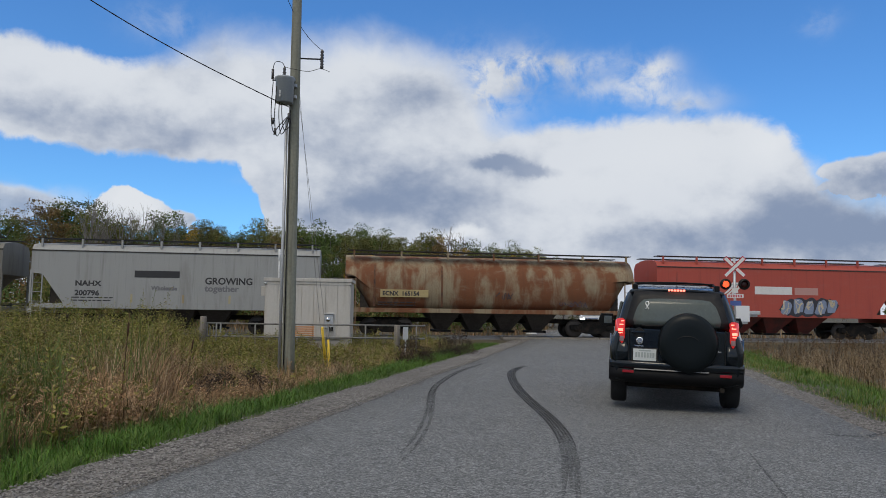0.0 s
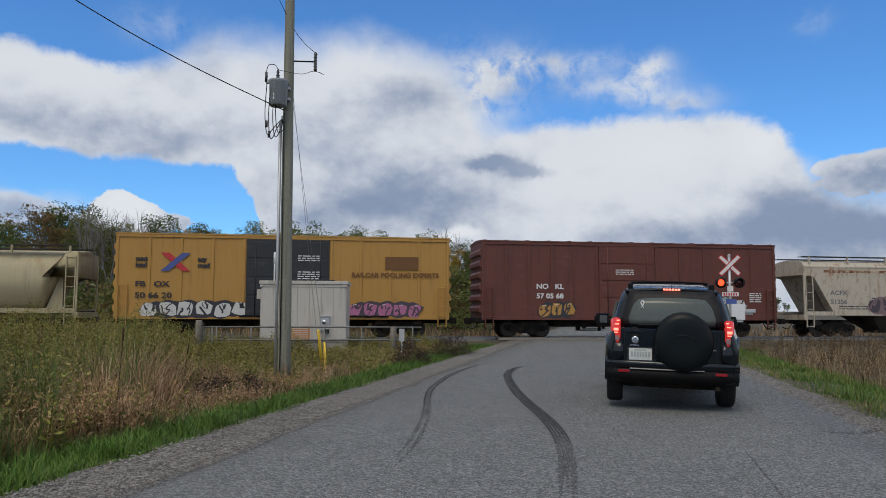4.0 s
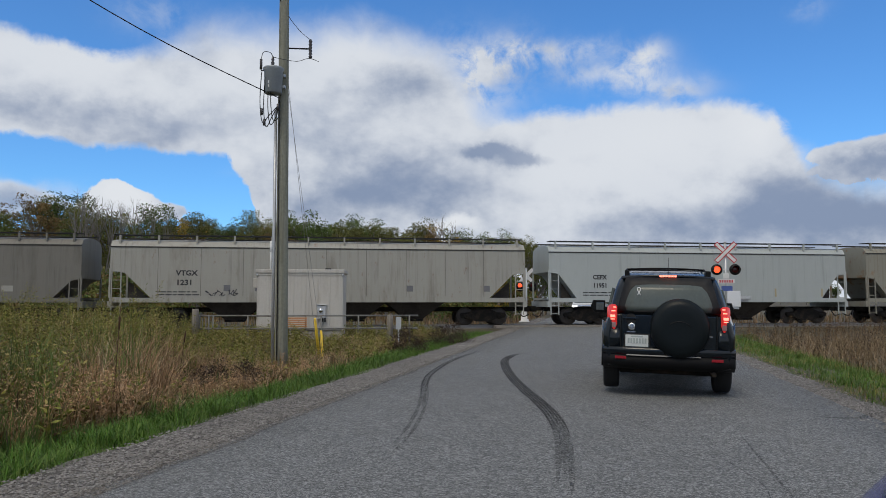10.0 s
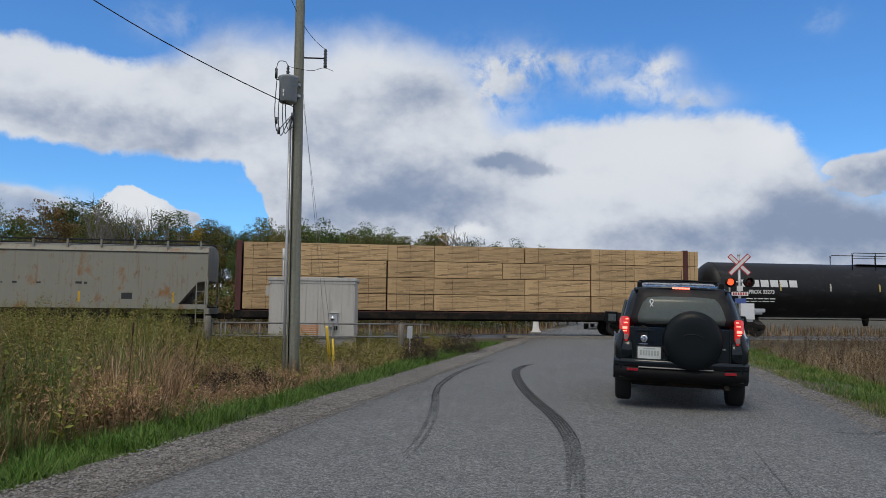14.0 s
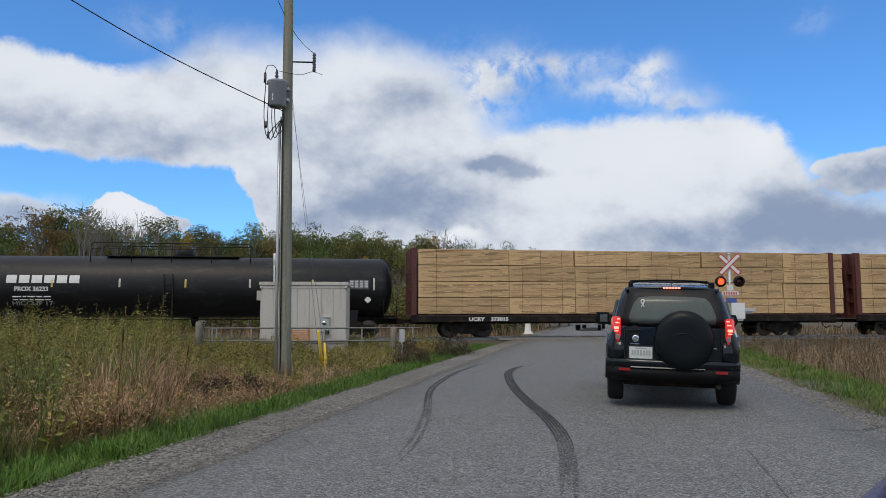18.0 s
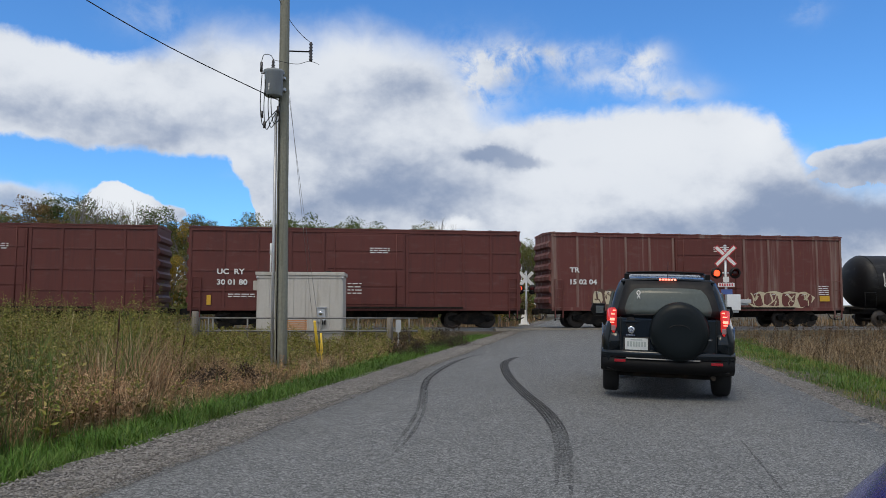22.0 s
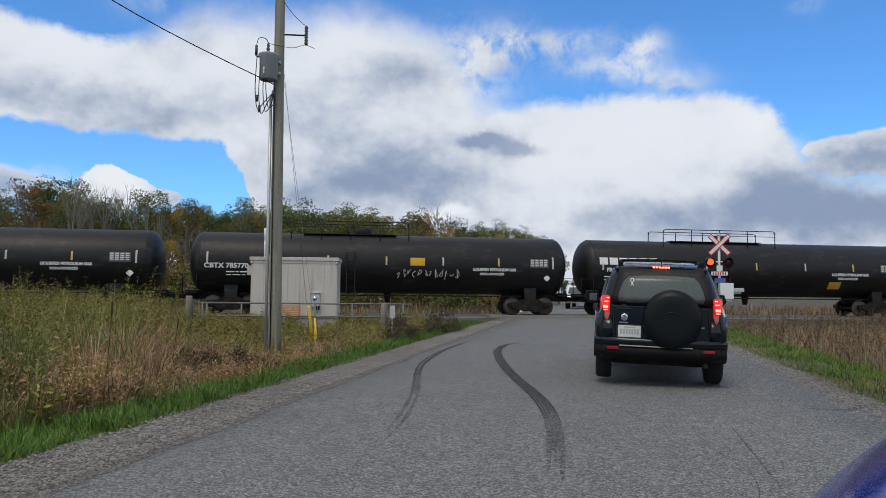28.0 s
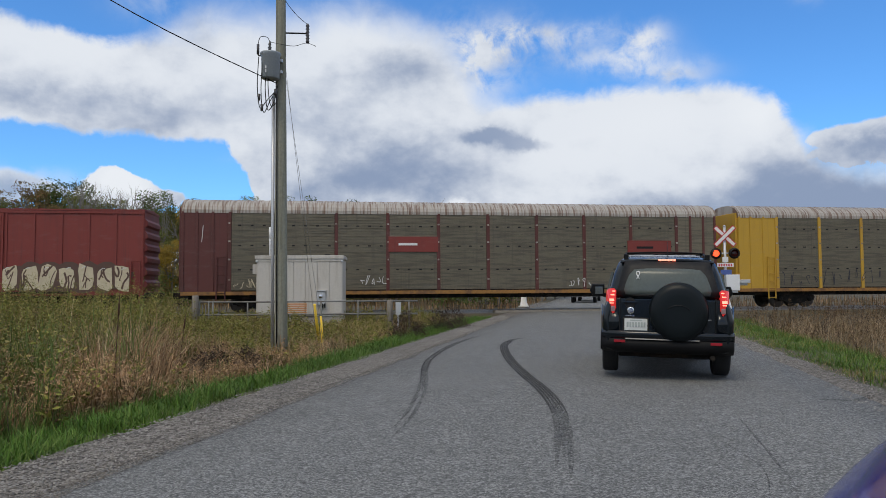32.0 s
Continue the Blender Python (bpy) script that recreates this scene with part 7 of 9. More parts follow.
P_ROOF = car_paint("galvanised_roof", (0.40, 0.37, 0.33), (0.17, 0.11, 0.08), (0.44, 0.60), 0.6, (7, 0.6, 0.3), 1.3)
P_LUMBER = [surface("sawn_lumber", (0.58, 0.395, 0.205), 0.8, 0, 0.10, 9, 1.0, other=(0.49, 0.32, 0.16), streak=(0.12, 3, 22), bump=0.12, each=0.14, thick=0.01)]
G_WHITE = surface("white_spray_paint", (0.62, 0.62, 0.60), 0.6, 0, 0.1, 30, 3, bump=0)
G_BLACK = surface("black_spray_paint", (0.035, 0.035, 0.045), 0.6, 0, 0.1, 30, 3, bump=0)
G_BLUE = surface("grey_blue_spray_paint", (0.22, 0.27, 0.38), 0.6, 0, 0.2, 10, 3, bump=0)
G_PINK = surface("pink_spray_paint", (0.45, 0.16, 0.30), 0.6, 0, 0.2, 10, 3, bump=0)
G_CREAM = surface("cream_spray_paint", (0.55, 0.48, 0.33), 0.6, 0, 0.15, 10, 3, bump=0)
G_MINT = surface("mint_spray_paint", (0.40, 0.58, 0.50), 0.6, 0, 0.15, 10, 3, bump=0)
G_PURPLE = surface("dark_purple_spray_paint", (0.07, 0.055, 0.075), 0.6, 0, 0.15, 10, 3, bump=0)
G_TEAL = surface("pale_teal_spray_paint", (0.26, 0.38, 0.38), 0.6, 0, 0.15, 10, 3, bump=0)
M_ORANGEBOX = surface("orange_paint_panel", (0.52, 0.20, 0.06), 0.6, 0, 0.1, 20, 2)


def boxcar(s0, s1, paint, label, H=5.2, door=(-1.6, 1.6), door_paint=None, ribs=12, style="ribs", roof=None):
    L = s1 - s0
    e = L / 2
    car = thing("boxcar", Matrix(), label, "boxcar", "freight cars of the train")
    body = part("body", box(B(), -e, e, -W + 0.04, W - 0.04, 1.02, H - 0.12, 0.015), paint, car)
    roof_ = part("roof", fix(loft(B(), [[(x, -W - 0.02, H - 0.16), (x, -W - 0.02, H - 0.09), (x, 0, H), (x, W + 0.02, H - 0.09), (x, W + 0.02, H - 0.16)] for x in (-e - 0.03, e + 0.03)])), roof or paint, car)
    for i in range(ribs + 2):
        x = -e + 0.2 + (L - 0.4) * i / (ribs + 1)
        part("roof_seam", fix(loft(B(), [[(x + dx, -W - 0.01, H - 0.085), (x + dx, 0, H + 0.006), (x + dx, 0, H + 0.035), (x + dx, -W - 0.01, H - 0.055)] for dx in (-0.03, 0.03)])), roof or paint, roof_)
    # raised posts on the side
    d0, d1 = door
    xs = []
    for lo, hi in ((-e + 0.08, d0 - 0.12), (d1 + 0.12, e - 0.08)):
        n = max(2, round(ribs * (hi - lo) / L) + 1)
        xs += [lo + (hi - lo) * i / (n - 1) for i in range(n)]
    w = 0.045 if style == "posts" else 0.07
    bm = box(B(), -w, w, -W, -W + 0.05, 1.05, H - 0.17, 0.008 if style == "posts" else 0.015)
    mesh = bpy.data.meshes.new("side_post")
    bm.to_mesh(mesh)
    bm.free()
    mesh.materials.append(paint)
    for x in xs:
        part("side_post", mesh, None, car, at=pose(x, 0, 0))
        part("side_post", mesh, None, car, at=pose(-x, 0, 0, 0, 0, 180))
    for z in ((1.9, 2.9, 3.9) if style == "grid" else ()):
        for lo, hi in ((-e + 0.1, d0 - 0.1), (d1 + 0.1, e - 0.1)):
            part("side_rail", box(B(), lo, hi, -W + 0.012, -W + 0.05, z - 0.04, z + 0.04, 0.008), paint, car)
    part("top_rail", box(B(), -e, e, -W - 0.01, -W + 0.05, H - 0.30, H - 0.175, 0.01), paint, car)
    part("side_sill", box(B(), -e, e, -W - 0.012, -W + 0.06, 0.92, 1.10, 0.01), paint, car)
    # door with its panels, track and bars
    dm = door_paint or paint
    dr = part("door", box(B(), d0, d1, -W - 0.03, -W + 0.05, 1.12, H - 0.32, 0.012), dm, car)
    nz = 4
    for i in range(nz):
        z0 = 1.18 + (H - 1.56) * i / nz
        part("door_panel", box(B(), d0 + 0.1, d1 - 0.1, -W - 0.055, -W - 0.028, z0 + 0.05, z0 + (H - 1.56) / nz - 0.05, 0.015), dm, dr)
    for x in (d0 + 0.45, d1 - 0.45):
        bm = B()
        tube(bm, (x, -W - 0.08, 1.1), (x, -W - 0.08, H - 0.32), 0.022, 6)
        part("locking_bar", bm, dm, dr)
    part("door_track", box(B(), d0 - 0.3, min(e - 0.1, d1 + 3.0), -W - 0.07, -W, 1.03, 1.12, 0.008), M_UNDER, car)
    # corrugated ends
    for s in (-1, 1):
        for i in range(6):
            z = 1.25 + (H - 1.6) * i / 6
            bm = loft(B(), [[(s * e, y, z), (s * (e + 0.11), y * 0.96, z + 0.10), (s * (e + 0.11), y * 0.96, z + 0.28), (s * e, y, z + 0.42)] for y in (-W + 0.1, W - 0.1)])
            part("end_corrugation", fix(bm), paint, car)
        ladder("side_ladder", car, s * (e - 0.38), 0.55, 2.6, paint, -W - 0.03)
        ladder("end_ladder", car, s * (e - 0.38), 0.4, 1.0, M_UNDER, -W + 0.02, 0.42, 2)
        part("end_sill", box(B(), s * e - 0.12, s * e + 0.12, -W + 0.02, W - 0.02, 0.80, 1.03, 0.01), M_UNDER, car)
    part("cushion_gear", box(B(), -e * 0.5, e * 0.5, -0.6, 0.6, 0.55, 0.92, 0.03), M_UNDER, car)
    part("brake_tank", fix(lathe(B(), [(-0.6, 0.05), (-0.55, 0.19), (0.55, 0.19), (0.6, 0.05)], "x", (1.5, -0.9, 0.72), 12)), M_UNDER, car)
    add_running_gear(car, L, 2.5)
    return car


def tank(s0, s1, label, top=(-2.2, 1.6), R=1.53):
    L = s1 - s0
    e = L / 2
    zc = 2.60
    car = thing("tank_car", Matrix(), label, "tank car", "freight cars of the train")
    prof = [(-e, 0.02), (-e + 0.02, 0.45), (-e + 0.09, 0.85), (-e + 0.20, 1.15), (-e + 0.32, 1.34), (-e + 0.46, 1.46), (-e + 0.66, R)]
    sh = part("shell", fix(lathe(B(), prof + [(-e * 0.33, R), (e * 0.33, R)] + [(-d, r) for d, r in reversed(prof)], "x", (0, 0, zc), 48)), P_BLACK, car, "glossy black cylindrical tank")
    for x in (-e + 0.62, -e * 0.33, 0.0, e * 0.33, e - 0.62):
        part("weld_seam", fix(lathe(B(), [(x - 0.02, R - 0.01), (x, R + 0.012), (x + 0.02, R - 0.01)], "x", (0, 0, zc), 48)), P_BLACK, sh)
    # top platform with its rails and the manway
    a, b = top
    zt = zc + R
    part("platform", box(B(), a + 0.6, b - 0.6, -0.6, 0.6, zt - 0.02, zt + 0.015), M_BLACK, car)
    for y in (-0.95, 0.95):
        bm = B()
        for i in range(5):
            x = a + (b - a) * i / 4
            tube(bm, (x, y, zt - 0.45), (x, y, zt + 0.60), 0.026, 6)
        pipe(bm, [(a, y, zt + 0.42), (a + 0.1, y, zt + 0.62), (b - 0.1, y, zt + 0.62), (b, y, zt + 0.42)], 0.022, 6)
        if y < 0:
            pipe(bm, [(a, y, zt + 0.32), (b, y, zt + 0.32)], 0.014, 6)
        part("railing", bm, M_BLACK, car)
    part("manway", fix(lathe(B(), [(0, 0.42), (0.05, 0.46), (0.38, 0.46), (0.42, 0.40), (0.43, 0.05)], "z", (b * 0.35 + a * 0.65 + 1.6, 0, zt - 0.03), 20)), M_BLACK, car)
    ladder("side_ladder", car, (a + b) / 2, 0.9, zc + 0.6, M_BLACK, -R - 0.04)
    # saddles and stub sills
    for s in (-1, 1):
        x = s * (e - 2.1)
        part("saddle", fix(plate(B(), [(x - 0.28, 0.8), (x + 0.28, 0.8), (x + 0.34, 1.45), (x - 0.34, 1.45)], -1.05, 1.05)), P_BLACK, car)
        part("stub_sill", box(B(), min(s * (e - 3.4), s * (e + 0.2)), max(s * (e - 3.4), s * (e + 0.2)), -0.28, 0.28, 0.72, 1.16, 0.02), M_UNDER, car)
        bm = B()
        pipe(bm, [(s * (e + 0.15), -1.4, 1.05), (s * (e + 0.15), 1.4, 1.05)], 0.03, 6)
        pipe(bm, [(s * (e + 0.15), -1.4, 1.05), (s * (e + 0.15), -1.4, 1.95), (s * (e - 0.5), -1.42, 1.95), (s * (e - 0.5), -1.42, 1.05)], 0.025, 6)
        part("grab_rail", bm, M_BLACK, car)
        part("end_platform", box(B(), min(s * (e - 0.5), s * (e + 0.25)), max(s * (e - 0.5), s * (e + 0.25)), -1.4, 1.4, 1.0, 1.06), M_UNDER, car)
    bm = B()
    pipe(bm, [(-e + 2.5, -0.9, 0.98), (e - 2.5, -0.9, 0.98)], 0.03, 6)
    part("brake_pipe", bm, M_UNDER, car)
    part("outlet_valve", fix(lathe(B(), [(0.62, 0.12), (0.8, 0.16), (1.2, 0.22)], "z", (0.2, 0, 0), 12)), M_UNDER, car)
    for s in (-1, 1):
        add_truck(car, s * (e - 2.1))
        bm = B()
        box(bm, min(s * e, s * (e + 0.55)), max(s * e, s * (e + 0.55)), -0.14, 0.14, 0.74, 0.98, 0.03)
        part("coupler", bm, M_UNDER, car)

    # reflective strips and placards lie on the round shell
    def skin(z):
        return -math.sqrt(max(0.01, R * R - (z - zc) ** 2))

    def patch(name, x, z, w, h, mat, lab="", lift=0.012):
        n = 4
        bm = B()
        rows = [[(x - w / 2, skin(z + h * (i / n - 0.5)) - lift, z + h * (i / n - 0.5)), (x + w / 2, skin(z + h * (i / n - 0.5)) - lift, z + h * (i / n - 0.5))] for i in range(n + 1)]
        loft(bm, rows, closed=False, caps=False)
        return part(name, bm, mat, sh, lab)
    car_patch[car.name] = (patch, skin, sh, e)
    n = 7
    for i in range(n):
        x = -e + 1.0 + (L - 2.0) * i / (n - 1)
        patch("reflector_strip", x, 2.75, 0.09, 0.62 if i in (0, n - 1) else 0.42, M_STRIP if i % 2 else M_STRIPW)
    patch("data_panel", e - 1.75, 2.72, 1.0, 0.48, M_PANEL, "grey data panel")
    bm = B()
    for r in range(4):
        z = 2.58 + r * 0.095
        for c in range(4):
            box(bm, e - 2.2 + c * 0.24, e - 2.03 + c * 0.24, skin(z) - 0.018, skin(z) - 0.012, z, z + 0.05)
    tagged(part("panel_print", bm, M_WHITE, sh), kind="stuff")
    # hazard diamond on its holder
    bm = plate(B(), [(e - 1.3, 1.78), (e - 1.12, 1.96), (e - 1.3, 2.14), (e - 1.48, 1.96)], skin(1.96) - 0.05, skin(1.96) - 0.035)
    part("hazard_placard", fix(bm), M_WHITE, car, "white diamond hazard placard")
    return car


car_patch = {}
M_STRIP = surface("reflective_strip_yellow", (0.55, 0.42, 0.12), 0.4, 0, 0.2, 30, 3, bump=0)
M_STRIPW = surface("reflective_strip_white", (0.50, 0.48, 0.42), 0.4, 0, 0.2, 30, 3, bump=0)
M_PANEL = surface("grey_data_panel", (0.075, 0.08, 0.085), 0.5, 0, 0.2, 30, 3, bump=0)


def bars_on(parent, x, z, w, skin, rows=2):
    rng = random.Random(int(x * 7) + 3)
    bm = B()
    for r in range(rows):
        zz = z - r * 0.14
        a = x
        while a < x + w - 0.05:
            b = min(x + w, a + rng.uniform(0.12, 0.4))
            box(bm, a, b, skin(zz) - 0.016, skin(zz) - 0.008, zz, zz + 0.07)
            a = b + 0.07
    tagged(part("small_print", bm, M_WHITE, parent), kind="stuff")


def tank_letters(car, s, x, z, size, wide=1.0, bold=0.012, mat=None):
    """Lettering on the round shell, tilted to its slope."""
    patch, skin, sh, e = car_patch[car.name]
    zc, R = 2.60, 1.53
    zm = z + size * 0.36
    a = math.asin(max(-1, min(1, (zm - zc) / R)))
    m = Matrix.Translation((x, skin(zm) - 0.022, zm)) @ Matrix.Rotation(radians(90) + -a, 4, "X") @ Matrix.Translation((0, -size * 0.36, 0)) @ Matrix.Diagonal((wide, 1, 1, 1))
    return part("lettering", text_mesh(s, size, bold), mat or M_WHITE, sh, at=m)


def gondola(s0, s1, label, H=2.85):
    L = s1 - s0
    e = L / 2
    car = thing("gondola_car", Matrix(), label, "gondola car", "freight cars of the train")
    for s in (-1, 1):
        part("side_wall", box(B(), -e, e, s * (W - 0.08) - 0.03, s * (W - 0.08) + 0.03, 0.95, H - 0.05), P_BLACK, car)
        part("end_wall", box(B(), s * (e - 0.03) - 0.03, s * (e - 0.03) + 0.03, -W + 0.11, W - 0.11, 0.95, H - 0.12), P_BLACK, car)
        part("top_chord", box(B(), -e, e, s * (W - 0.06) - 0.07, s * (W - 0.06) + 0.07, H - 0.12, H, 0.015), P_BLACK, car)
        for i in range(18):
            x = -e + 0.15 + (L - 0.3) * i / 17
            part("side_rib", fix(loft(B(), [[(x - 0.06, s * (W - 0.05), z), (x + 0.06, s * (W - 0.05), z), (x + 0.04, s * W, z), (x - 0.04, s * W, z)] for z in (0.95, H - 0.13)])), P_BLACK, car)
        for z in (1.5, 2.1):
            part("end_rib", box(B(), s * e - 0.02, s * e + 0.07, -W + 0.1, W - 0.1, z - 0.08, z + 0.08), P_BLACK, car)
        ladder("side_ladder", car, s * (e - 0.4), 0.5, H - 0.2, M_UNDER, -W - 0.02)
    part("floor_deck", box(B(), -e, e, -W + 0.1, W - 0.1, 0.92, 1.0), M_UNDER, car)
    for i in range(10):
        x = -e + 0.8 + (L - 1.6) * i / 9
        part("reflector_strip", box(B(), x - 0.05, x + 0.05, -W - 0.012, -W + 0.03, 1.35, 1.80), M_STRIP, car)
    add_running_gear(car, L, 2.6)
    return car


def centrebeam(s0, s1, label, seed, H=4.6, mark=None):
    L = s1 - s0
    e = L / 2
    car = thing("centrebeam_flat_car", Matrix(), label, "flat car", "freight cars of the train")
    part("deck", box(B(), -e, e, -1.42, 1.42, 0.98, 1.18, 0.02), P_RACKRED, car)
    part("side_sill", box(B(), -e, e, -1.45, -1.40, 0.82, 1.16, 0.01), M_UNDER, car)
    part("centre_beam", box(B(), -e + 0.3, e - 0.3, -0.08, 0.08, 1.18, H - 0.05), P_RACKRED, car)
    part("top_chord", box(B(), -e + 0.3, e - 0.3, -0.30, 0.30, H - 0.08, H + 0.06, 0.02), M_UNDER, car)
    for s in (-1, 1):
        bh = part("bulkhead", box(B(), s * (e - 0.22) - 0.05, s * (e - 0.22) + 0.05, -1.42, 1.42, 1.18, H, 0.01), P_RACKRED, car, "dark red end bulkhead")
        for y in (-1.30, -0.65, 0, 0.65, 1.30):
            part("bulkhead_post", box(B(), min(s * (e - 0.18), s * e), max(s * (e - 0.18), s * e), y - 0.07, y + 0.07, 1.18, H), P_RACKRED, bh)
        for z in (1.9, 2.7, 3.5):
            part("bulkhead_rib", box(B(), min(s * (e - 0.18), s * (e - 0.02)), max(s * (e - 0.18), s * (e - 0.02)), -1.4, 1.4, z - 0.05, z + 0.05), P_RACKRED, bh)
        part("corner_post", box(B(), s * (e - 0.16) - 0.13, s * (e - 0.16) + 0.13, -1.50, -1.36, 1.18, H, 0.01), P_RACKRED, bh)
    if mark:
        letter(car, mark[0], -e + mark[2], 0.88, 0.26, M_WHITE, -1.458, 1.2)
        letter(car, mark[1], -e + mark[3], 0.88, 0.26, M_WHITE, -1.458, 1.2)
    else:
        bars(car, -e + 3.2, 1.10, 1.6, 1, M_WHITE, -1.456, 0.1, 0.16)
    add_running_gear(car, L, 3.0)
    # the load, bundle by bundle
    load = thing("lumber_load", Matrix(), "stacked bundles of pale sawn lumber strapped on a flat car", "lumber", "lumber loads on the train")
    rng = random.Random(seed)
    tiers = 4
    h = (H - 0.04 - 1.22) / tiers
    columns = []
    while sum(columns) < 2 * e - 2.6:
        columns.append(rng.choice((2.44, 3.66, 3.66, 4.88)) * 0.98)
    columns.append(2 * e - 0.74 - sum(columns))
    for half in (0, 1):
        for t in range(tiers):
            x = -e + 0.36
            lengths = list(columns)
            if rng.random() < 0.5:
                i = rng.randrange(len(lengths) - 1)
                lengths[i], lengths[i + 1] = lengths[i + 1], lengths[i]
            for ln in lengths:
                gap = rng.choice((0.0, 0.0, 0.05))
                # a bundle is missing here and there at the ends
                if not (rng.random() < 0.08 and ln < 2.5):
                    jut = rng.uniform(0, 0.06)
                    y0, y1 = (-1.38 - jut, -0.32) if half == 0 else (0.32, 1.38 + jut)
                    z0 = 1.22 + t * h
                    bm = box(B(), x + 0.015, x + ln - 0.015 - gap, y0, y1, z0 + 0.03, z0 + h - 0.006, 0.008)
                    b = part("timber_pack", bm, P_LUMBER[0], load)
                    if half == 0:
                        bm = B()
                        rows = 13
                        for r in range(1, rows):
                            z = z0 + 0.02 + (h - 0.03) * r / rows
                            a0 = x + rng.uniform(0.03, 0.9)
                            while a0 < x + ln - 0.15:
                                a1 = min(x + ln - 0.03 - gap, a0 + rng.uniform(0.3, 2.2))
                                t_ = rng.choice((0.004, 0.005, 0.007, 0.010))
                                box(bm, a0, a1, y0 - 0.002, y0 + 0.012, z - t_, z + t_)
                                a0 = a1 + rng.uniform(0.06, 0.8)
                        tagged(part("board_gap", bm, M_GAP, b), kind="stuff")
                        bm = B()
                        for k in (0.2, 0.48, 0.8):
                            box(bm, x + ln * k - 0.007, x + ln * k + 0.007, y0 - 0.006, y0 + 0.004, z0 + 0.045, z0 + h - 0.008)
                        part("strap", bm, M_GAP, b)
                        for k in (0.15, 0.85):
                            part("bearer", box(B(), x + ln * k - 0.04, x + ln * k + 0.04, y0 + 0.02, y1, z0, z0 + 0.02), P_LUMBER[0], b)
                x += ln
    return car, load


M_GAP = surface("dark_board_gap", (0.075, 0.042, 0.02), 0.9, 0, 0.3, 20, 2, bump=0)


def autorack(s0, s1, steel, label, seed, H=5.72, sign=None):
    L = s1 - s0
    e = L / 2
    car = thing("autorack_car", Matrix(), label, "autorack car", "freight cars of the train")
    n = 9
    ends = 2.3
    part("core", box(B(), -e + 0.4, e - 0.4, -W + 0.16, W - 0.16, 1.05, H - 0.7), M_DARKBODY, car)
    wp = (L - 2 * ends) / n
    for i in range(n):
        x0 = -e + ends + wp * i
        pn = part("screen_panel", box(B(), x0 + 0.09, x0 + wp - 0.09, -W + 0.03, -W + 0.10, 1.12, H - 0.78, 0.006), P_RACK, car)
        bm = B()
        z = 1.25
        while z < H - 0.85:
            box(bm, x0 + 0.14, x0 + wp - 0.14, -W + 0.008, -W + 0.035, z, z + 0.045)
            z += 0.135
        part("corrugation", bm, P_RACK, pn)
        bm = B()
        for z in (2.1, 3.3, 4.3):
            for k in range(4):
                x = x0 + wp * (k + 0.7) / 4.4
                box(bm, x, x + 0.14, -W + 0.002, -W + 0.02, z, z + 0.06)
        part("vent_slot", bm, M_BLACK, pn)
        part("screen_panel", box(B(), x0 + 0.09, x0 + wp - 0.09, W - 0.10, W - 0.03, 1.12, H - 0.78), P_RACK, car)
    for i in range(n + 1):
        x = -e + ends + wp * i
        ps = part("side_post", box(B(), x - 0.085, x + 0.085, -W - 0.01, -W + 0.12, 1.05, H - 0.72, 0.01), steel, car)
        bm = B()
        for z in (1.6, 2.6, 3.5, 4.4):
            box(bm, x - 0.05, x + 0.05, -W - 0.022, -W - 0.008, z, z + 0.08)
        part("bracket", bm, P_ROOF, ps)
    for s in (-1, 1):
        part("end_panel", box(B(), min(s * e, s * (e - ends + 0.09)), max(s * e, s * (e - ends + 0.09)), -W + 0.02, -W + 0.10, 1.05, H - 0.75, 0.01), steel if s < 0 else P_RACK, car)
        for k in (0.08, 0.75, 1.5):
            x = s * (e - k)
            part("end_post", box(B(), x - 0.06, x + 0.06, -W - 0.02, -W + 0.12, 1.05, H - 0.72, 0.01), steel, car)
        part("end_door", box(B(), s * e - 0.10, s * e + 0.05, -W + 0.12, W - 0.12, 1.05, H - 0.5, 0.02), steel, car)
        ladder("side_ladder", car, s * (e - 1.9), 0.5, 2.8, steel, -W - 0.02)
    # arched, ribbed roof
    def arch(x, k=0.0):
        half = [(W + k, H - 0.78), (W + k, H - 0.62), (W - 0.08 + k, H - 0.45), (W - 0.35, H - 0.22 + k), (0.7, H - 0.05 + k), (0, H + k)]
        return [(x, -y, z) for y, z in half] + [(x, y, z) for y, z in reversed(half[:-1])]
    roof = part("roof", fix(loft(B(), [arch(-e), arch(e)], smooth=False)), P_ROOF, car, "arched galvanised roof with rust patches")
    for i in range(70):
        x = -e + 0.2 + (L - 0.4) * i / 69
        bm = loft(B(), [arch(x - 0.05, 0.012)[:6], arch(x + 0.05, 0.012)[:6]], closed=False, caps=False)
        if i == 0:
            first = part("roof_rib", bm, P_ROOF, roof)
            x_first = x
        else:
            bm.free()
            part("roof_rib", first.data, None, roof, at=pose(x - x_first, 0, 0))
    sillmat = surface("orange_brown_sill", (0.30, 0.15, 0.04), 0.8, 0, 0.3, 15, 1.5, other=(0.15, 0.08, 0.04))
    part("side_sill", box(B(), -e, e, -W - 0.03, -W + 0.14, 0.88, 1.06, 0.01), sillmat, car)
    part("under_frame", box(B(), -e + 0.3, e - 0.3, -1.2, 1.2, 0.68, 0.92, 0.02), M_UNDER, car)
    for k, (cx, z, w, h) in enumerate(((-e + ends + wp * 3.5, 3.42, wp * 0.98, 0.78), (e - ends - wp * 0.6, 3.28, wp * 0.95, 0.75))):
        if sign:
            sg = part("name_plate", box(B(), cx - w / 2, cx + w / 2, -W - 0.028, -W + 0.03, z - h / 2, z + h / 2, 0.008), sign, car, "painted name plate with an unlettered mark")
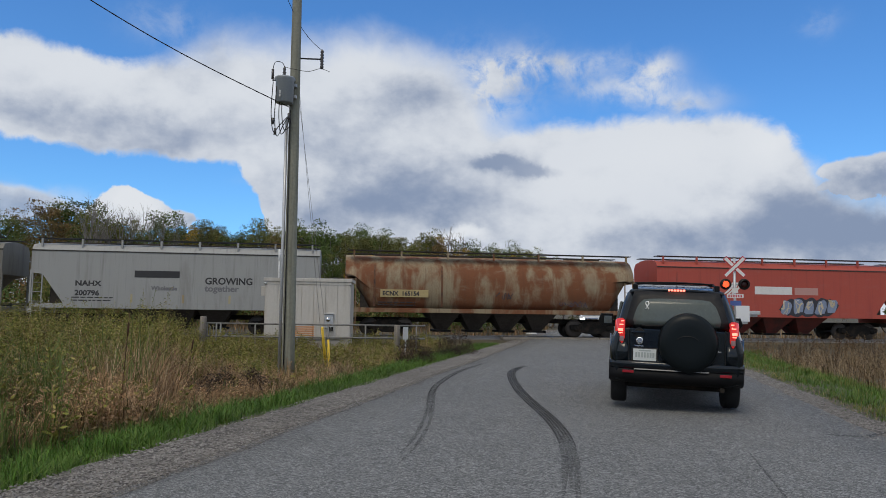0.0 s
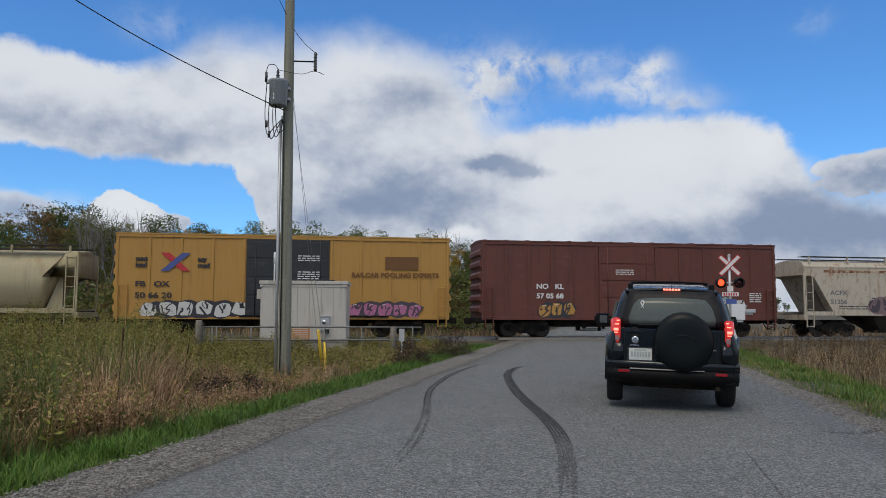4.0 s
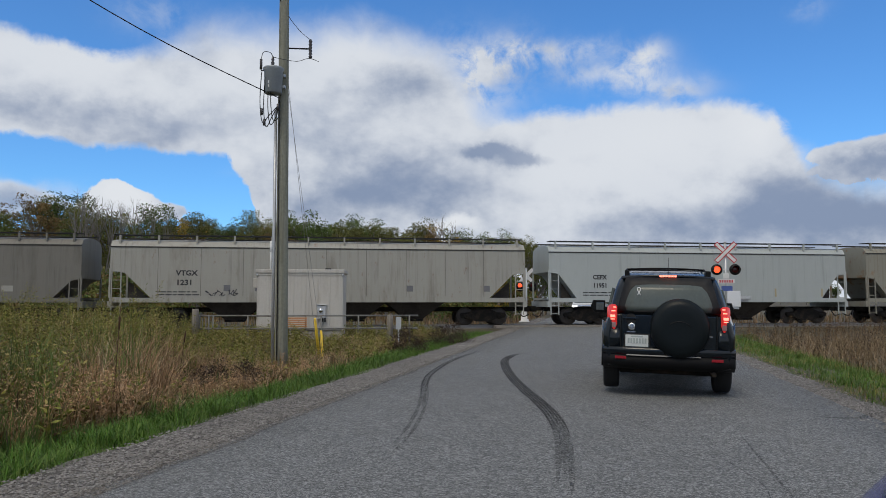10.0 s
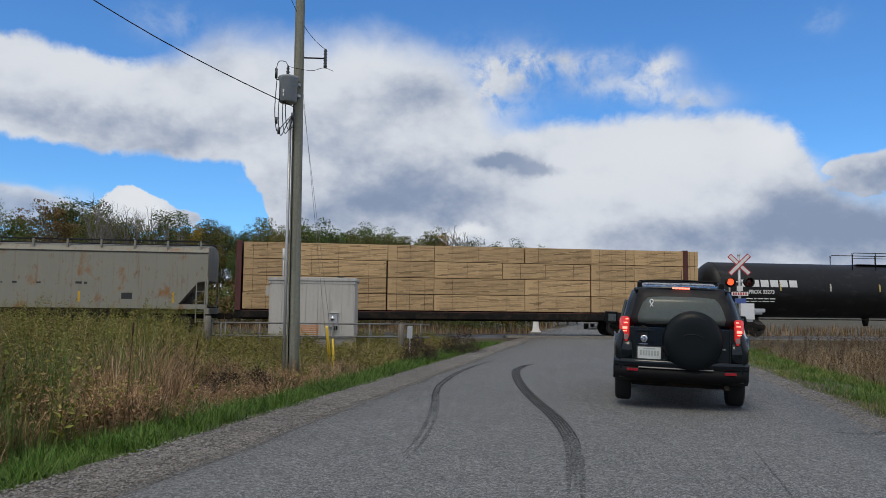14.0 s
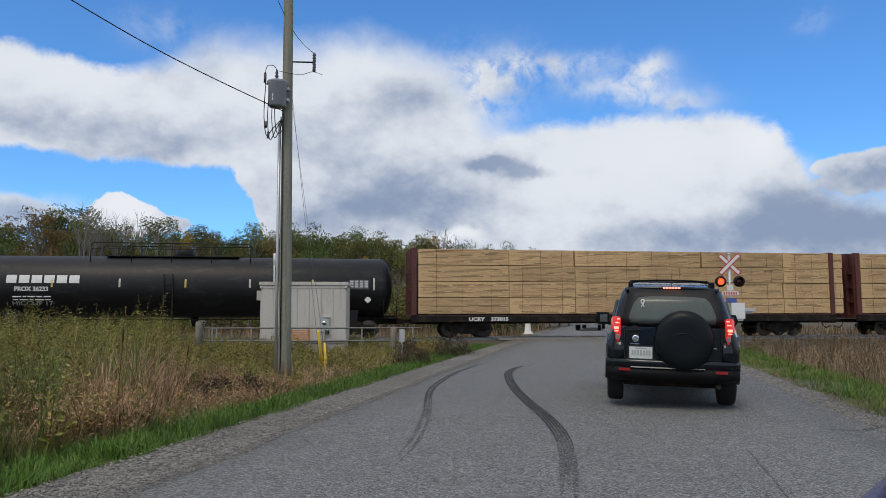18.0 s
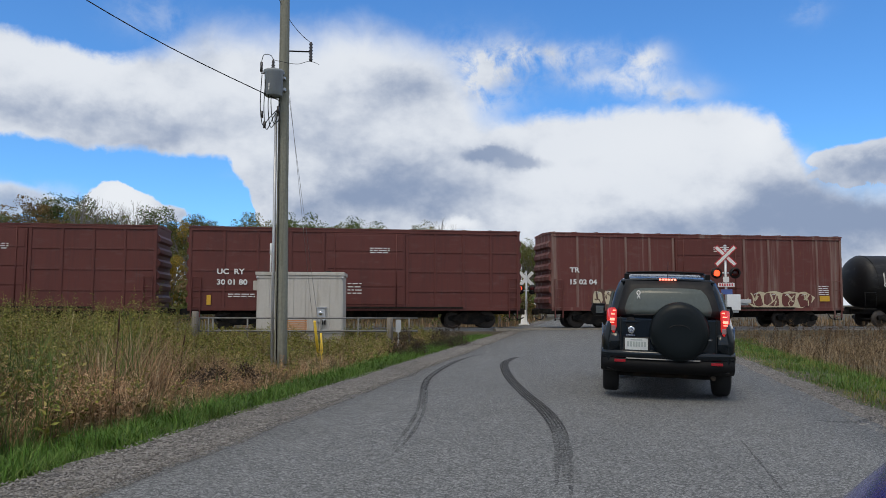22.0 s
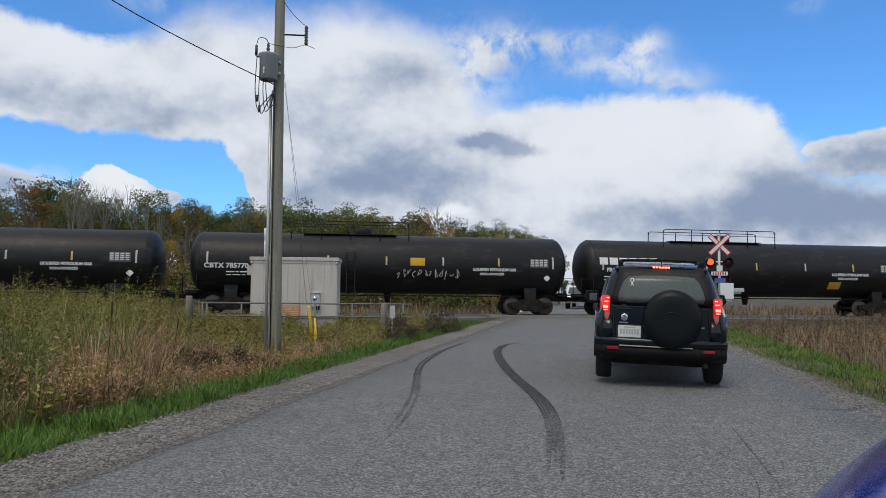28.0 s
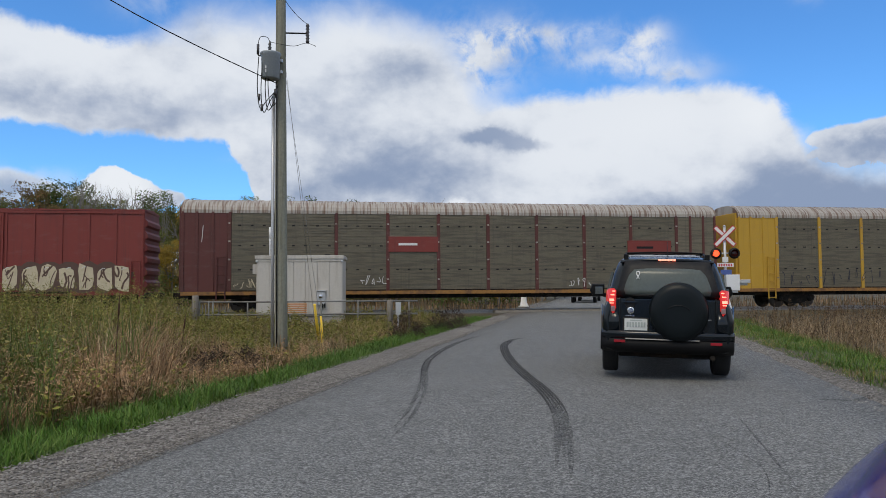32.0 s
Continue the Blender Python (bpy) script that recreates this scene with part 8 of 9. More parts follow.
            part("plate_mark", box(B(), cx - w * 0.3, cx + w * 0.08, -W - 0.036, -W - 0.026, z - 0.06, z + 0.06), M_WHITE if k == 0 else M_BLACK, sg)
    add_running_gear(car, L, 3.6)
    return car


# ---------------- the cars in their order, by their ends along the track at the start ----------------
TRAIN = []


def joins(ob, s0, s1):
    TRAIN.append((ob, (s0 + s1) / 2))
    return ob


def build_train():
    Y = -W - 0.006                         # just proud of a flat side
    c = joins(hopper(-43.65, -25.85, P_OLIVE, "grimy grey covered hopper car", 4.55), -43.65, -25.85)
    # light grey hopper
    a, b = -24.55, -11.01
    c = joins(hopper(a, b, P_GREY, "light grey covered hopper car with black lettering", 4.55, 3, False, 1.5, 2.9, brackets=8), a, b)
    e = (b - a) / 2
    letter(c, "NAHX", -e + 2.0, 2.28, 0.34, M_INK, Y, 1.2)
    letter(c, "200796", -e + 2.0, 1.82, 0.34, M_INK, Y, 1.1)
    letter(c, "GROWING", -e + 8.0, 2.45, 0.46, M_INK, Y)
    letter(c, "together", -e + 8.0, 2.10, 0.42, M_INKGREY, Y, 1.1)
    letter(c, "Wholesale", -e + 5.5, 2.12, 0.28, M_INKGREY, Y)
    part("logo_bar", box(B(), -e + 4.7, -e + 6.8, Y - 0.003, Y + 0.003, 2.72, 3.05, 0.002), M_INK, c)
    for x in (-e + 4.6, -e + 7.0, -e + 9.2):
        part("reflector_strip", box(B(), x - 0.05, x + 0.05, Y - 0.004, Y + 0.003, 1.5, 1.9), P_TAN, c)
    # rusty round-sided hopper
    a, b = -9.71, 5.51
    c = joins(hopper(a, b, P_RUST, "heavily rusted round-sided covered hopper car", 4.35, 4, True, 1.3, 2.9, brackets=7), a, b)
    e = (b - a) / 2
    pl = part("number_patch", box(B(), -e + 1.75, -e + 4.2, -W - 0.03, -W + 0.02, 1.98, 2.36), P_RUSTPATCH, c, "yellowish number patch")
    letter(pl, "ECNX  165154", -e + 1.85, 2.06, 0.30, M_INK, -W - 0.036)
    for x in (-e + 1.45, -e + 4.9):
        part("side_seam", fix(loft(B(), [[(x + d, -y, z) for y, z in ((W - 0.09, 1.5), (W + 0.012, 2.35), (W + 0.012, 2.9), (W - 0.06, 3.35), (W - 0.24, 3.6))] for d in (-0.05, 0.05)], closed=False, caps=False)), M_RUST, c)
    scrawl(c, 0.2, 1.0, 1.9, 0.4, G_BLACK, -W, 5)
    scrawl(c, 3.6, 5.0, 1.55, 0.35, G_PURPLE, -W + 0.02, 6)
    # two red hoppers
    for (a, b), num, tag in (((6.81, 21.01), "3907", True), ((21.87, 35.57), "2075", False)):
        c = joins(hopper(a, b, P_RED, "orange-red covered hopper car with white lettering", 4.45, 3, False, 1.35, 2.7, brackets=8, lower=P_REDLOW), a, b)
        e = (b - a) / 2
        letter(c, "POTX", -e + 1.95, 2.22, 0.32, M_WHITE, Y, 1.15)
        letter(c, num, -e + 1.95, 1.74, 0.32, M_WHITE, Y, 1.15)
        # the maker's mark, without its words
        x = -e + 5.6
        part("logo_bar", box(B(), x, x + 2.2, Y - 0.003, Y + 0.003, 2.45, 2.88, 0.002), M_WHITE, c)
        part("logo_bar", box(B(), x + 2.35, x + 3.75, Y - 0.003, Y + 0.003, 2.45, 2.84, 0.002), P_REDPALE, c)
        bm = B()
        for i in range(3):
            pts = [Vector((-e + 3.85 + i * 0.22 + 0.5 * math.sin(t), 0, 2.45 + 0.62 * t / 1.57)) for t in np.linspace(0, 1.57, 7)]
            for p, q in zip(pts, pts[1:]):
                s = Vector((0.07, 0, 0))
                bm.faces.new([bm.verts.new(v + Vector((0, Y - 0.002, 0))) for v in (p - s, q - s, q + s, p + s)])
        part("logo_stripes", fix(bm), M_WHITE, c)
        if tag:
            graffiti(c, 0.0, 3.4, 1.25, 2.3, G_BLUE, G_BLACK, -W - 0.01, 8, 5, G_CREAM)
    # sand-coloured round-sided hopper
    a, b = 36.87, 55.96
    c = joins(hopper(a, b, P_TAN, "sand-coloured round-sided covered hopper car", 4.45, 4, True, 1.6, 3.9, brackets=8), a, b)
    e = (b - a) / 2
    letter(c, "NCUX", -e + 2.9, 2.35, 0.34, M_INK, -W - 0.005)
    letter(c, "50201", -e + 2.9, 1.92, 0.34, M_INK, -W - 0.02)
    # ochre boxcar with black door
    a, b = 57.66, 73.99
    c = joins(boxcar(a, b, P_YELLOW, "ochre-yellow boxcar with a black sliding door and graffiti", 5.2, (-2.0, 2.05), P_DOORBLACK, 12, "ribs"), a, b)
    e = (b - a) / 2
    letter(c, "next", -e + 0.95, 3.75, 0.30, M_INK, Y - 0.004, 1, 0.02)
    letter(c, "load", -e + 0.95, 3.45, 0.30, M_INK, Y - 0.004, 1, 0.02)
    letter(c, "any", -e + 3.85, 3.75, 0.30, M_INK, Y - 0.004, 1, 0.02)
    letter(c, "road", -e + 3.85, 3.45, 0.30, M_INK, Y - 0.004, 1, 0.02)
    for k, m_ in ((-1, M_SIGNRED), (1, M_MIDBLUE)):
        o = [(-e + 2.1, 3.25 if k > 0 else 4.15), (-e + 2.5, 3.25 if k > 0 else 4.15), (-e + 3.5, 4.15 if k > 0 else 3.25), (-e + 3.1, 4.15 if k > 0 else 3.25)]
        part("logo_stripe", fix(plate(B(), o, Y - 0.010 - 0.004 * k, Y)), m_, c)
    letter(c, "RAILCAR POOLING EXPERTS", e - 5.0, 3.05, 0.33, M_BRONZE, Y - 0.004, 1.05, 0.012)
    part("logo_bar", box(B(), e - 3.3, e - 1.6, Y - 0.008, Y, 3.45, 4.1), M_BRONZE, c)
    letter(c, "FB   OX", -e + 0.95, 2.5, 0.36, M_INK, Y - 0.004, 1.3)
    letter(c, "50 66 20", -e + 0.95, 1.95, 0.36, M_INK, Y - 0.004, 1.35)
    graffiti(c, -e + 1.2, -1.8, 0.95, 1.85, G_WHITE, G_BLACK, -W - 0.012, 12, 6)
    graffiti(c, e - 5.2, e - 1.4, 1.0, 1.85, G_PINK, G_PURPLE, -W - 0.012, 13, 5)
    bars(c, 0.5, 4.1, 1.1, 3, M_WHITE, -W - 0.064)
    bars(c, 0.5, 3.3, 1.1, 4, M_WHITE, -W - 0.064)
    # red-brown boxcar
    a, b = 75.69, 92.17
    c = joins(boxcar(a, b, P_BROWN, "red-brown boxcar with grey graffiti along the sill", 5.15, (-1.9, 1.2), None, 13, "ribs"), a, b)
    e = (b - a) / 2
    letter(c, "NO   KL", -e + 2.9, 2.55, 0.36, M_WHITE, Y - 0.004, 1.15)
    letter(c, "57 05 68", -e + 2.9, 2.05, 0.36, M_WHITE, Y - 0.004, 1.15)
    graffiti(c, -e + 3.0, -e + 5.0, 1.0, 1.9, P_YELLOW, G_BLACK, -W - 0.012, 14, 3)
    graffiti(c, 1.3, 6.4, 0.95, 2.15, G_WHITE, G_TEAL, -W - 0.012, 15, 6, G_BLACK)
    bars(c, -1.0, 3.6, 1.0, 3, M_WHITE, -W - 0.064)
    bars(c, e - 1.6, 2.4, 0.7, 5, M_WHITE, Y - 0.003)
    # cream hopper with rust and graffiti
    a, b = 93.87, 111.19
    c = joins(hopper(a, b, P_WRUST, "cream covered hopper car with rust streaks and graffiti", 4.5, 3, False, 1.7, 3.45, brackets=8, dark_edge=False), a, b)
    e = (b - a) / 2
    part("rust_band", box(B(), -e + 1.2, e - 1.2, Y - 0.002, Y + 0.003, 3.58, 3.72), P_RUSTBAND, c)
    letter(c, "ACFX", -e + 1.55, 2.35, 0.34, M_INKGREY, Y, 1.2)
    letter(c, "51256", -e + 1.55, 1.85, 0.34, M_INKGREY, Y, 1.2)
    graffiti(c, -e + 3.8, -e + 8.2, 1.2, 2.35, G_PURPLE, G_GREYPINK, -W - 0.01, 16, 5)
    graffiti(c, -e + 8.2, -e + 12.6, 1.2, 2.75, G_TEAL, G_BLACK, -W - 0.01, 17, 4)
    # off-white round-topped hopper
    a, b = 112.33, 131.30
    c = joins(hopper(a, b, P_WHITE, "off-white smooth-sided covered hopper car", 4.45, 4, False, 1.55, 3.3, brackets=9), a, b)
    e = (b - a) / 2
    letter(c, "SHQX", -e + 2.3, 2.38, 0.34, M_INK, Y, 1.15)
    letter(c, "42438", -e + 2.3, 1.90, 0.34, M_INK, Y, 1.1)
    bars(c, -1.9, 2.45, 1.3, 5, M_INKGREY, Y, 0.1, 0.03)
    # black gondola
    a, b = 132.30, 152.91
    c = joins(gondola(a, b, "black gondola car with white graffiti and an orange panel"), a, b)
    e = (b - a) / 2
    letter(c, "GN    TX", -e + 3.3, 2.15, 0.36, M_WHITE, -W - 0.012, 1.1)
    letter(c, "290   197", -e + 3.3, 1.68, 0.30, M_WHITE, -W - 0.012, 1.1)
    graffiti(c, -e + 1.4, -e + 2.6, 1.6, 2.5, G_TEAL, G_BLACK, -W - 0.012, 18, 2)
    graffiti(c, -e + 5.6, -e + 11.0, 1.05, 2.5, G_GREYW, G_BLACK, -W - 0.012, 19, 5)
    graffiti(c, -e + 11.3, -e + 15.0, 1.0, 2.6, G_GREYW, G_BLACK, -W - 0.012, 20, 3)
    part("orange_panel", box(B(), e - 4.5, e - 1.9, -W - 0.02, -W + 0.04, 1.65, 2.6), M_ORANGEBOX, c, "orange painted panel")
    part("logo_bar", box(B(), e - 4.0, e - 2.4, -W - 0.026, -W - 0.018, 1.9, 2.35), P_BROWN, c)
    bars(c, e - 1.6, 2.4, 0.6, 5, M_WHITE, -W - 0.012)
    # dusty grey hopper
    a, b = 154.21, 174.68
    c = joins(hopper(a, b, P_OLIVE, "dusty olive-grey covered hopper car", 4.55, 4, False, 1.25, 2.35, brackets=17), a, b)
    e = (b - a) / 2
    patch = part("paint_patch", box(B(), -e + 2.85, -e + 3.6, Y - 0.001, Y + 0.003, 1.95, 2.75), P_GREY, c)
    letter(c, "CEFX", -e + 1.75, 2.48, 0.36, M_INK, Y - 0.003)
    letter(c, "398224", -e + 1.70, 2.0, 0.36, M_INK, Y - 0.003)
    part("reflector_strip", box(B(), -e + 5.0, -e + 5.5, Y - 0.003, Y + 0.003, 1.45, 1.58), M_YELLOW, c)
    bars(c, -e + 6.6, 2.1, 2.0, 2, P_PALE, Y, 0.2, 0.04)
    part("data_box", box(B(), e - 3.5, e - 3.0, Y - 0.003, Y + 0.003, 1.72, 2.0), P_PALE, c)
    # dirty pale hopper
    a, b = 175.98, 196.50
    c = joins(hopper(a, b, P_PALE, "dirty pale grey covered hopper car", 4.5, 4, False, 1.9, 2.75, brackets=12), a, b)
    e = (b - a) / 2
    letter(c, "VTGX", -e + 3.05, 2.52, 0.34, M_INK, Y, 1.1)
    letter(c, "1231", -e + 3.05, 2.05, 0.36, M_INK, Y, 1.1)
    for x in (-e + 5.3, -e + 6.8, e - 6.2, e - 2.2):
        part("data_box", box(B(), x, x + 0.32, Y - 0.003, Y + 0.003, 1.75, 2.05), M_INKGREY, c)
    scrawl(c, -e + 4.5, -e + 6.0, 1.5, 0.35, G_BLACK, Y, 21)
    for i in range(9):
        x = -e + 2.2 + i * (2 * e - 4.4) / 8
        part("panel_seam", box(B(), x - 0.012, x + 0.012, Y - 0.002, Y + 0.003, 1.5, 3.85), P_OLIVE, c)
    # bluish white hopper
    a, b = 197.80, 214.99
    c = joins(hopper(a, b, P_BLUEGREY, "clean bluish-white covered hopper car", 4.45, 3, False, 1.5, 2.8, brackets=9), a, b)
    e = (b - a) / 2
    letter(c, "CEFX", -e + 2.4, 2.42, 0.32, M_INK, Y)
    letter(c, "11951", -e + 2.4, 1.98, 0.32, M_INK, Y)
    for x in np.linspace(-e + 4.5, e - 1.5, 5):
        part("reflector_strip", box(B(), x - 0.05, x + 0.05, Y - 0.004, Y + 0.003, 1.5, 1.95), P_TAN, c)
    bars(c, -0.4, 2.4, 0.8, 2, M_SIGNRED, Y, 0.12, 0.03)
    # two tan-grey hoppers with rust
    for (a, b), num, sd in (((216.29, 236.90), "640530", 22), ((238.20, 259.16), "640522", 23)):
        c = joins(hopper(a, b, P_TILX, "tan-grey covered hopper car with rust blotches", 4.55, 4, False, 1.35, 2.6, brackets=14), a, b)
        e = (b - a) / 2
        letter(c, "TILX", -e + 1.75, 2.40, 0.36, M_INK, Y)
        letter(c, num, -e + 1.70, 1.95, 0.36, M_INK, Y)
        rng = random.Random(sd)
        bm = B()
        for _ in range(12):
            x = rng.uniform(-3.5, 5.0)
            box(bm, x, x + rng.uniform(0.05, 0.3), Y - 0.003, Y + 0.003, 2.35, 2.35 + rng.uniform(0.04, 0.12))
        part("letter_remains", bm, M_INK, c)
        for x in np.linspace(-e + 2.0, e - 1.6, 5):
            part("reflector_strip", box(B(), x - 0.05, x + 0.05, Y - 0.004, Y + 0.003, 1.48, 2.0), M_YELLOW if sd == 23 else P_TAN, c)
        part("data_box", box(B(), e - 4.0, e - 3.5, Y - 0.003, Y + 0.003, 1.65, 1.95), M_INK, c)
    # lumber
    a, b = 260.46, 284.18
    for ob in centrebeam(a, b, "dark red centre-beam flat car loaded with lumber", 31, 4.62):
        joins(ob, a, b)
    # black tank cars
    def tk(a, b, mark, big=None, top=(-2.0, 2.0), tag=None, yel=None, mx=0.0, gas=True, yz=2.72):
        c = joins(tank(a, b, "black tank car with white lettering and a railed platform", top), a, b)
        patch, skin, sh, e = car_patch[c.name]
        if big:
            for i in range(6):
                patch("logo_block", -e + 1.95 + mx + i * 0.56, 2.92, 0.46, 0.38, M_WHITE)
            tank_letters(c, mark, -e + 2.1 + mx, 2.36, 0.28, 1.0)
        else:
            tank_letters(c, mark, -e + 0.95 + mx, 2.28, 0.33, 1.1)
        bars_on(sh, -e + 2.0 + mx, 2.06, 1.7, skin)
        if gas:
            tank_letters(c, "LIQUEFIED PETROLEUM GAS", e - 5.3, 2.30, 0.19, 0.95)
            tank_letters(c, "NON-ODORIZED", e - 4.9, 2.08, 0.17, 0.95)
        if yel is not None:
            patch("yellow_panel", yel, yz, 0.75, 0.40, M_YELLOW, "yellow notice panel")
        if tag:
            scrawl(sh, tag[0], tag[1], 1.85, 0.5, G_GREYW, skin(2.2) - 0.03, int(a))
        return c
    tk(285.48, 305.37, "PROX 33273", True, (-1.2, 4.6), gas=False)
    tk(306.93, 326.45, "PROX 34070", True, (-3.9, 2.5), (1.0, 5.2), None, -0.7, False)
    third = tk(327.75, 348.10, "PROX 36233", True, (-4.6, 3.0), None, None, 0.3, False)
    tank_letters(third, "HICCUP 17", -(348.10 - 327.75) / 2 + 2.25, 1.66, 0.34, 1.1, 0.006, G_GREYW)
    # lumber again, twice
    for (a, b), sd in (((348.99, 372.72), 41), ((374.02, 398.26), 53)):
        for ob in centrebeam(a, b, "dark red centre-beam flat car loaded with lumber", sd, 4.62, ("ATW", "300", 4.25, 5.85) if sd == 53 else ("UCRY", "373015", 3.0, 4.15)):
            joins(ob, a, b)
    # two dark red-brown boxcars
    for (a, b), num in (((399.63, 416.00), "30 01 08"), ((417.48, 434.13), "30 01 80")):
        c = joins(boxcar(a, b, P_UCRY, "dark red-brown boxcar with panelled sides", 5.15, (-1.7, 2.3), None, 11, "grid", None), a, b)
        e = (b - a) / 2
        letter(c, "UC  RY", -e + 1.35, 2.72, 0.36, M_WHITE, Y - 0.004, 1.15)
        letter(c, num, -e + 1.35, 2.20, 0.36, M_WHITE, Y - 0.004, 1.15)
        for x in (-e + 1.0, -e + 3.4, -1.9, 1.6):
            part("reflector_strip", box(B(), x - 0.1, x + 0.1, Y - 0.006, Y + 0.003, 1.2, 1.68), M_YELLOW, c)
        bars(c, 0.5, 4.1, 1.0, 3, M_WHITE, -W - 0.064)
        bars(c, -e + 1.9, 1.75, 1.3, 2, M_WHITE, Y - 0.004)
        bars(c, -0.6, 2.3, 0.7, 4, M_WHITE, -W - 0.064, 0.16)
    # worn boxcar
    a, b = 435.83, 452.69
    c = joins(boxcar(a, b, P_WORN, "worn red-brown boxcar with pale streaks and graffiti", 5.15, (-1.5, 2.4), P_UCRY, 13, "ribs"), a, b)
    e = (b - a) / 2
    letter(c, "TR", -e + 1.0, 2.95, 0.36, M_WHITE, Y - 0.004, 1.2)
    letter(c, "15 02 04", -e + 0.95, 2.32, 0.36, M_WHITE, Y - 0.004, 1.2)
    graffiti(c, -e + 2.2, -e + 4.1, 1.05, 2.1, G_CREAM, G_BROWN, -W - 0.012, 61, 3)
    graffiti(c, 2.6, 6.6, 1.05, 2.0, P_WORN, G_CREAM, -W - 0.012, 62, 4)
    bars(c, 0.7, 4.4, 0.9, 3, M_WHITE, -W - 0.064)
    bars(c, e - 1.5, 2.3, 0.6, 5, M_WHITE, Y - 0.004)
    part("data_box", box(B(), e - 1.45, e - 0.85, Y - 0.006, Y, 1.45, 1.75), M_YELLOW, c)
    # tank cars
    tk(454.32, 473.66, "CBTX 785926", None, (-0.6, 5.0), (-5.5, -3.2), 2.1)
    tk(474.48, 493.66, "CTCX 780584", None, (-4.9, 2.0), (2.0, 4.0), None, 1.4)
    tk(494.51, 514.33, "GATX 202588", None, (-0.8, 4.8), None, None, 0.6)
    tk(515.15, 534.63, "CBTX 786043", None, (-5.5, 1.2), None, 1.0, 0.2)
    tk(535.93, 555.50, "CBTX 785770", None, (-4.8, 1.2), (0.6, 3.8), 1.6, -0.1)
    tk(556.28, 576.07, "PROX 95048", True, (-5.2, 1.5), None, 4.9, -0.9, True, 1.75)
    # blue boxcar
    a, b = 577.77, 593.92
    c = joins(boxcar(a, b, P_BLUE, "blue boxcar with pale mint graffiti", 5.15, (-1.3, 1.75), None, 14, "ribs"), a, b)
    e = (b - a) / 2
    graffiti(c, -3.2, -1.3, 1.1, 2.4, G_MINT, G_TEAL, -W - 0.012, 71, 3)
    graffiti(c, 1.3, 6.6, 1.0, 2.5, G_MINT, G_INKBLUE, -W - 0.012, 72, 6)
    scrawl(c, -0.9, 0.7, 2.0, 1.2, G_WHITE, -W - 0.055, 73)
    part("data_box", box(B(), e - 1.35, e - 0.8, Y - 0.006, Y, 1.25, 1.8), M_WHITE, c)
    part("yellow_panel", box(B(), e - 1.35, e - 0.8, Y - 0.006, Y, 1.0, 1.2), M_YELLOW, c)
    # brick red boxcar
    a, b = 595.62, 611.88
    c = joins(boxcar(a, b, P_RED2, "brick-red boxcar with cream graffiti", 5.15, (-1.4, 1.8), None, 13, "posts"), a, b)
    e = (b - a) / 2
    letter(c, "AO  K", -e + 1.15, 2.95, 0.36, M_WHITE, Y - 0.004, 1.15)
    letter(c, "15  074", -e + 1.3, 2.45, 0.36, M_WHITE, Y - 0.004, 1.15)
    bars(c, -e + 1.2, 1.85, 1.6, 2, M_WHITE, Y - 0.004)
    graffiti(c, 1.7, 7.6, 1.0, 2.55, G_CREAM, G_BROWN, -W - 0.012, 81, 7)
    graffiti(c, -e + 3.0, -e + 5.4, 1.1, 2.0, G_PINK, G_CREAM, -W - 0.012, 82, 3)
    part("data_box", box(B(), e - 1.3, e - 0.8, Y - 0.006, Y, 1.45, 1.8), M_WHITE, c)
    bars(c, 0.4, 3.3, 1.0, 3, M_WHITE, -W - 0.064)
    # car carriers
    a, b = 613.58, 641.60
    c = joins(autorack(a, b, P_RACKRED, "dark red autorack car carrier with grey screens", 91, sign=P_RED2), a, b)
    e = (b - a) / 2
    scrawl(c, -e + 0.95, -e + 1.5, 2.4, 2.0, G_WHITE, -W - 0.02, 92)
    scrawl(c, -e + 2.6, -e + 4.0, 1.2, 0.5, G_CREAM, -W - 0.02, 93)
    scrawl(c, -e + 8.8, -e + 10.0, 1.35, 0.5, G_WHITE, -W - 0.02, 94)
    scrawl(c, e - 8.4, e - 7.1, 1.2, 0.5, G_WHITE, -W - 0.02, 95)
    a, b = 642.90, 670.87
    c = joins(autorack(a, b, P_RACKYEL, "yellow autorack car carrier with grey screens", 96, sign=P_RACKYEL), a, b)
    e = (b - a) / 2
    scrawl(c, -e + 2.6, -e + 12.0, 1.2, 0.9, G_BLACK, -W - 0.02, 97)


M_INKGREY = surface("grey_lettering", (0.16, 0.16, 0.17), 0.6, 0, 0.2, 30, 4, bump=0)
M_MIDBLUE = surface("blue_mark", (0.07, 0.10, 0.30), 0.6, 0, 0.1, 30, 4, bump=0)
M_BRONZE = surface("brown_lettering", (0.16, 0.07, 0.02), 0.6, 0, 0.1, 30, 4, bump=0)
P_RUSTPATCH = surface("ochre_patch", (0.42, 0.33, 0.16), 0.8, 0, 0.15, 20, 2, bump=0)
P_RUSTBAND = surface("rust_streak_band", (0.22, 0.09, 0.04), 0.9, 0, 0.4, 10, 2.5, other=(0.45, 0.36, 0.26), spread=(0.45, 0.6), bump=0)
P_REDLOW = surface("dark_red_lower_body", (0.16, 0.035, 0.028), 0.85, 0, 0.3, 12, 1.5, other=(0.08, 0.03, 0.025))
P_REDPALE = surface("thin_white_lettering", (0.50, 0.28, 0.25), 0.7, 0, 0.1, 20, 2, bump=0)
P_DOORBLACK = car_paint("black_door_paint", (0.022, 0.024, 0.028), (0.03, 0.03, 0.032), (0.5, 0.8), 0.5)
G_GREYPINK = surface("dull_pink_spray_paint", (0.22, 0.15, 0.16), 0.6, 0, 0.15, 10, 3, bump=0)
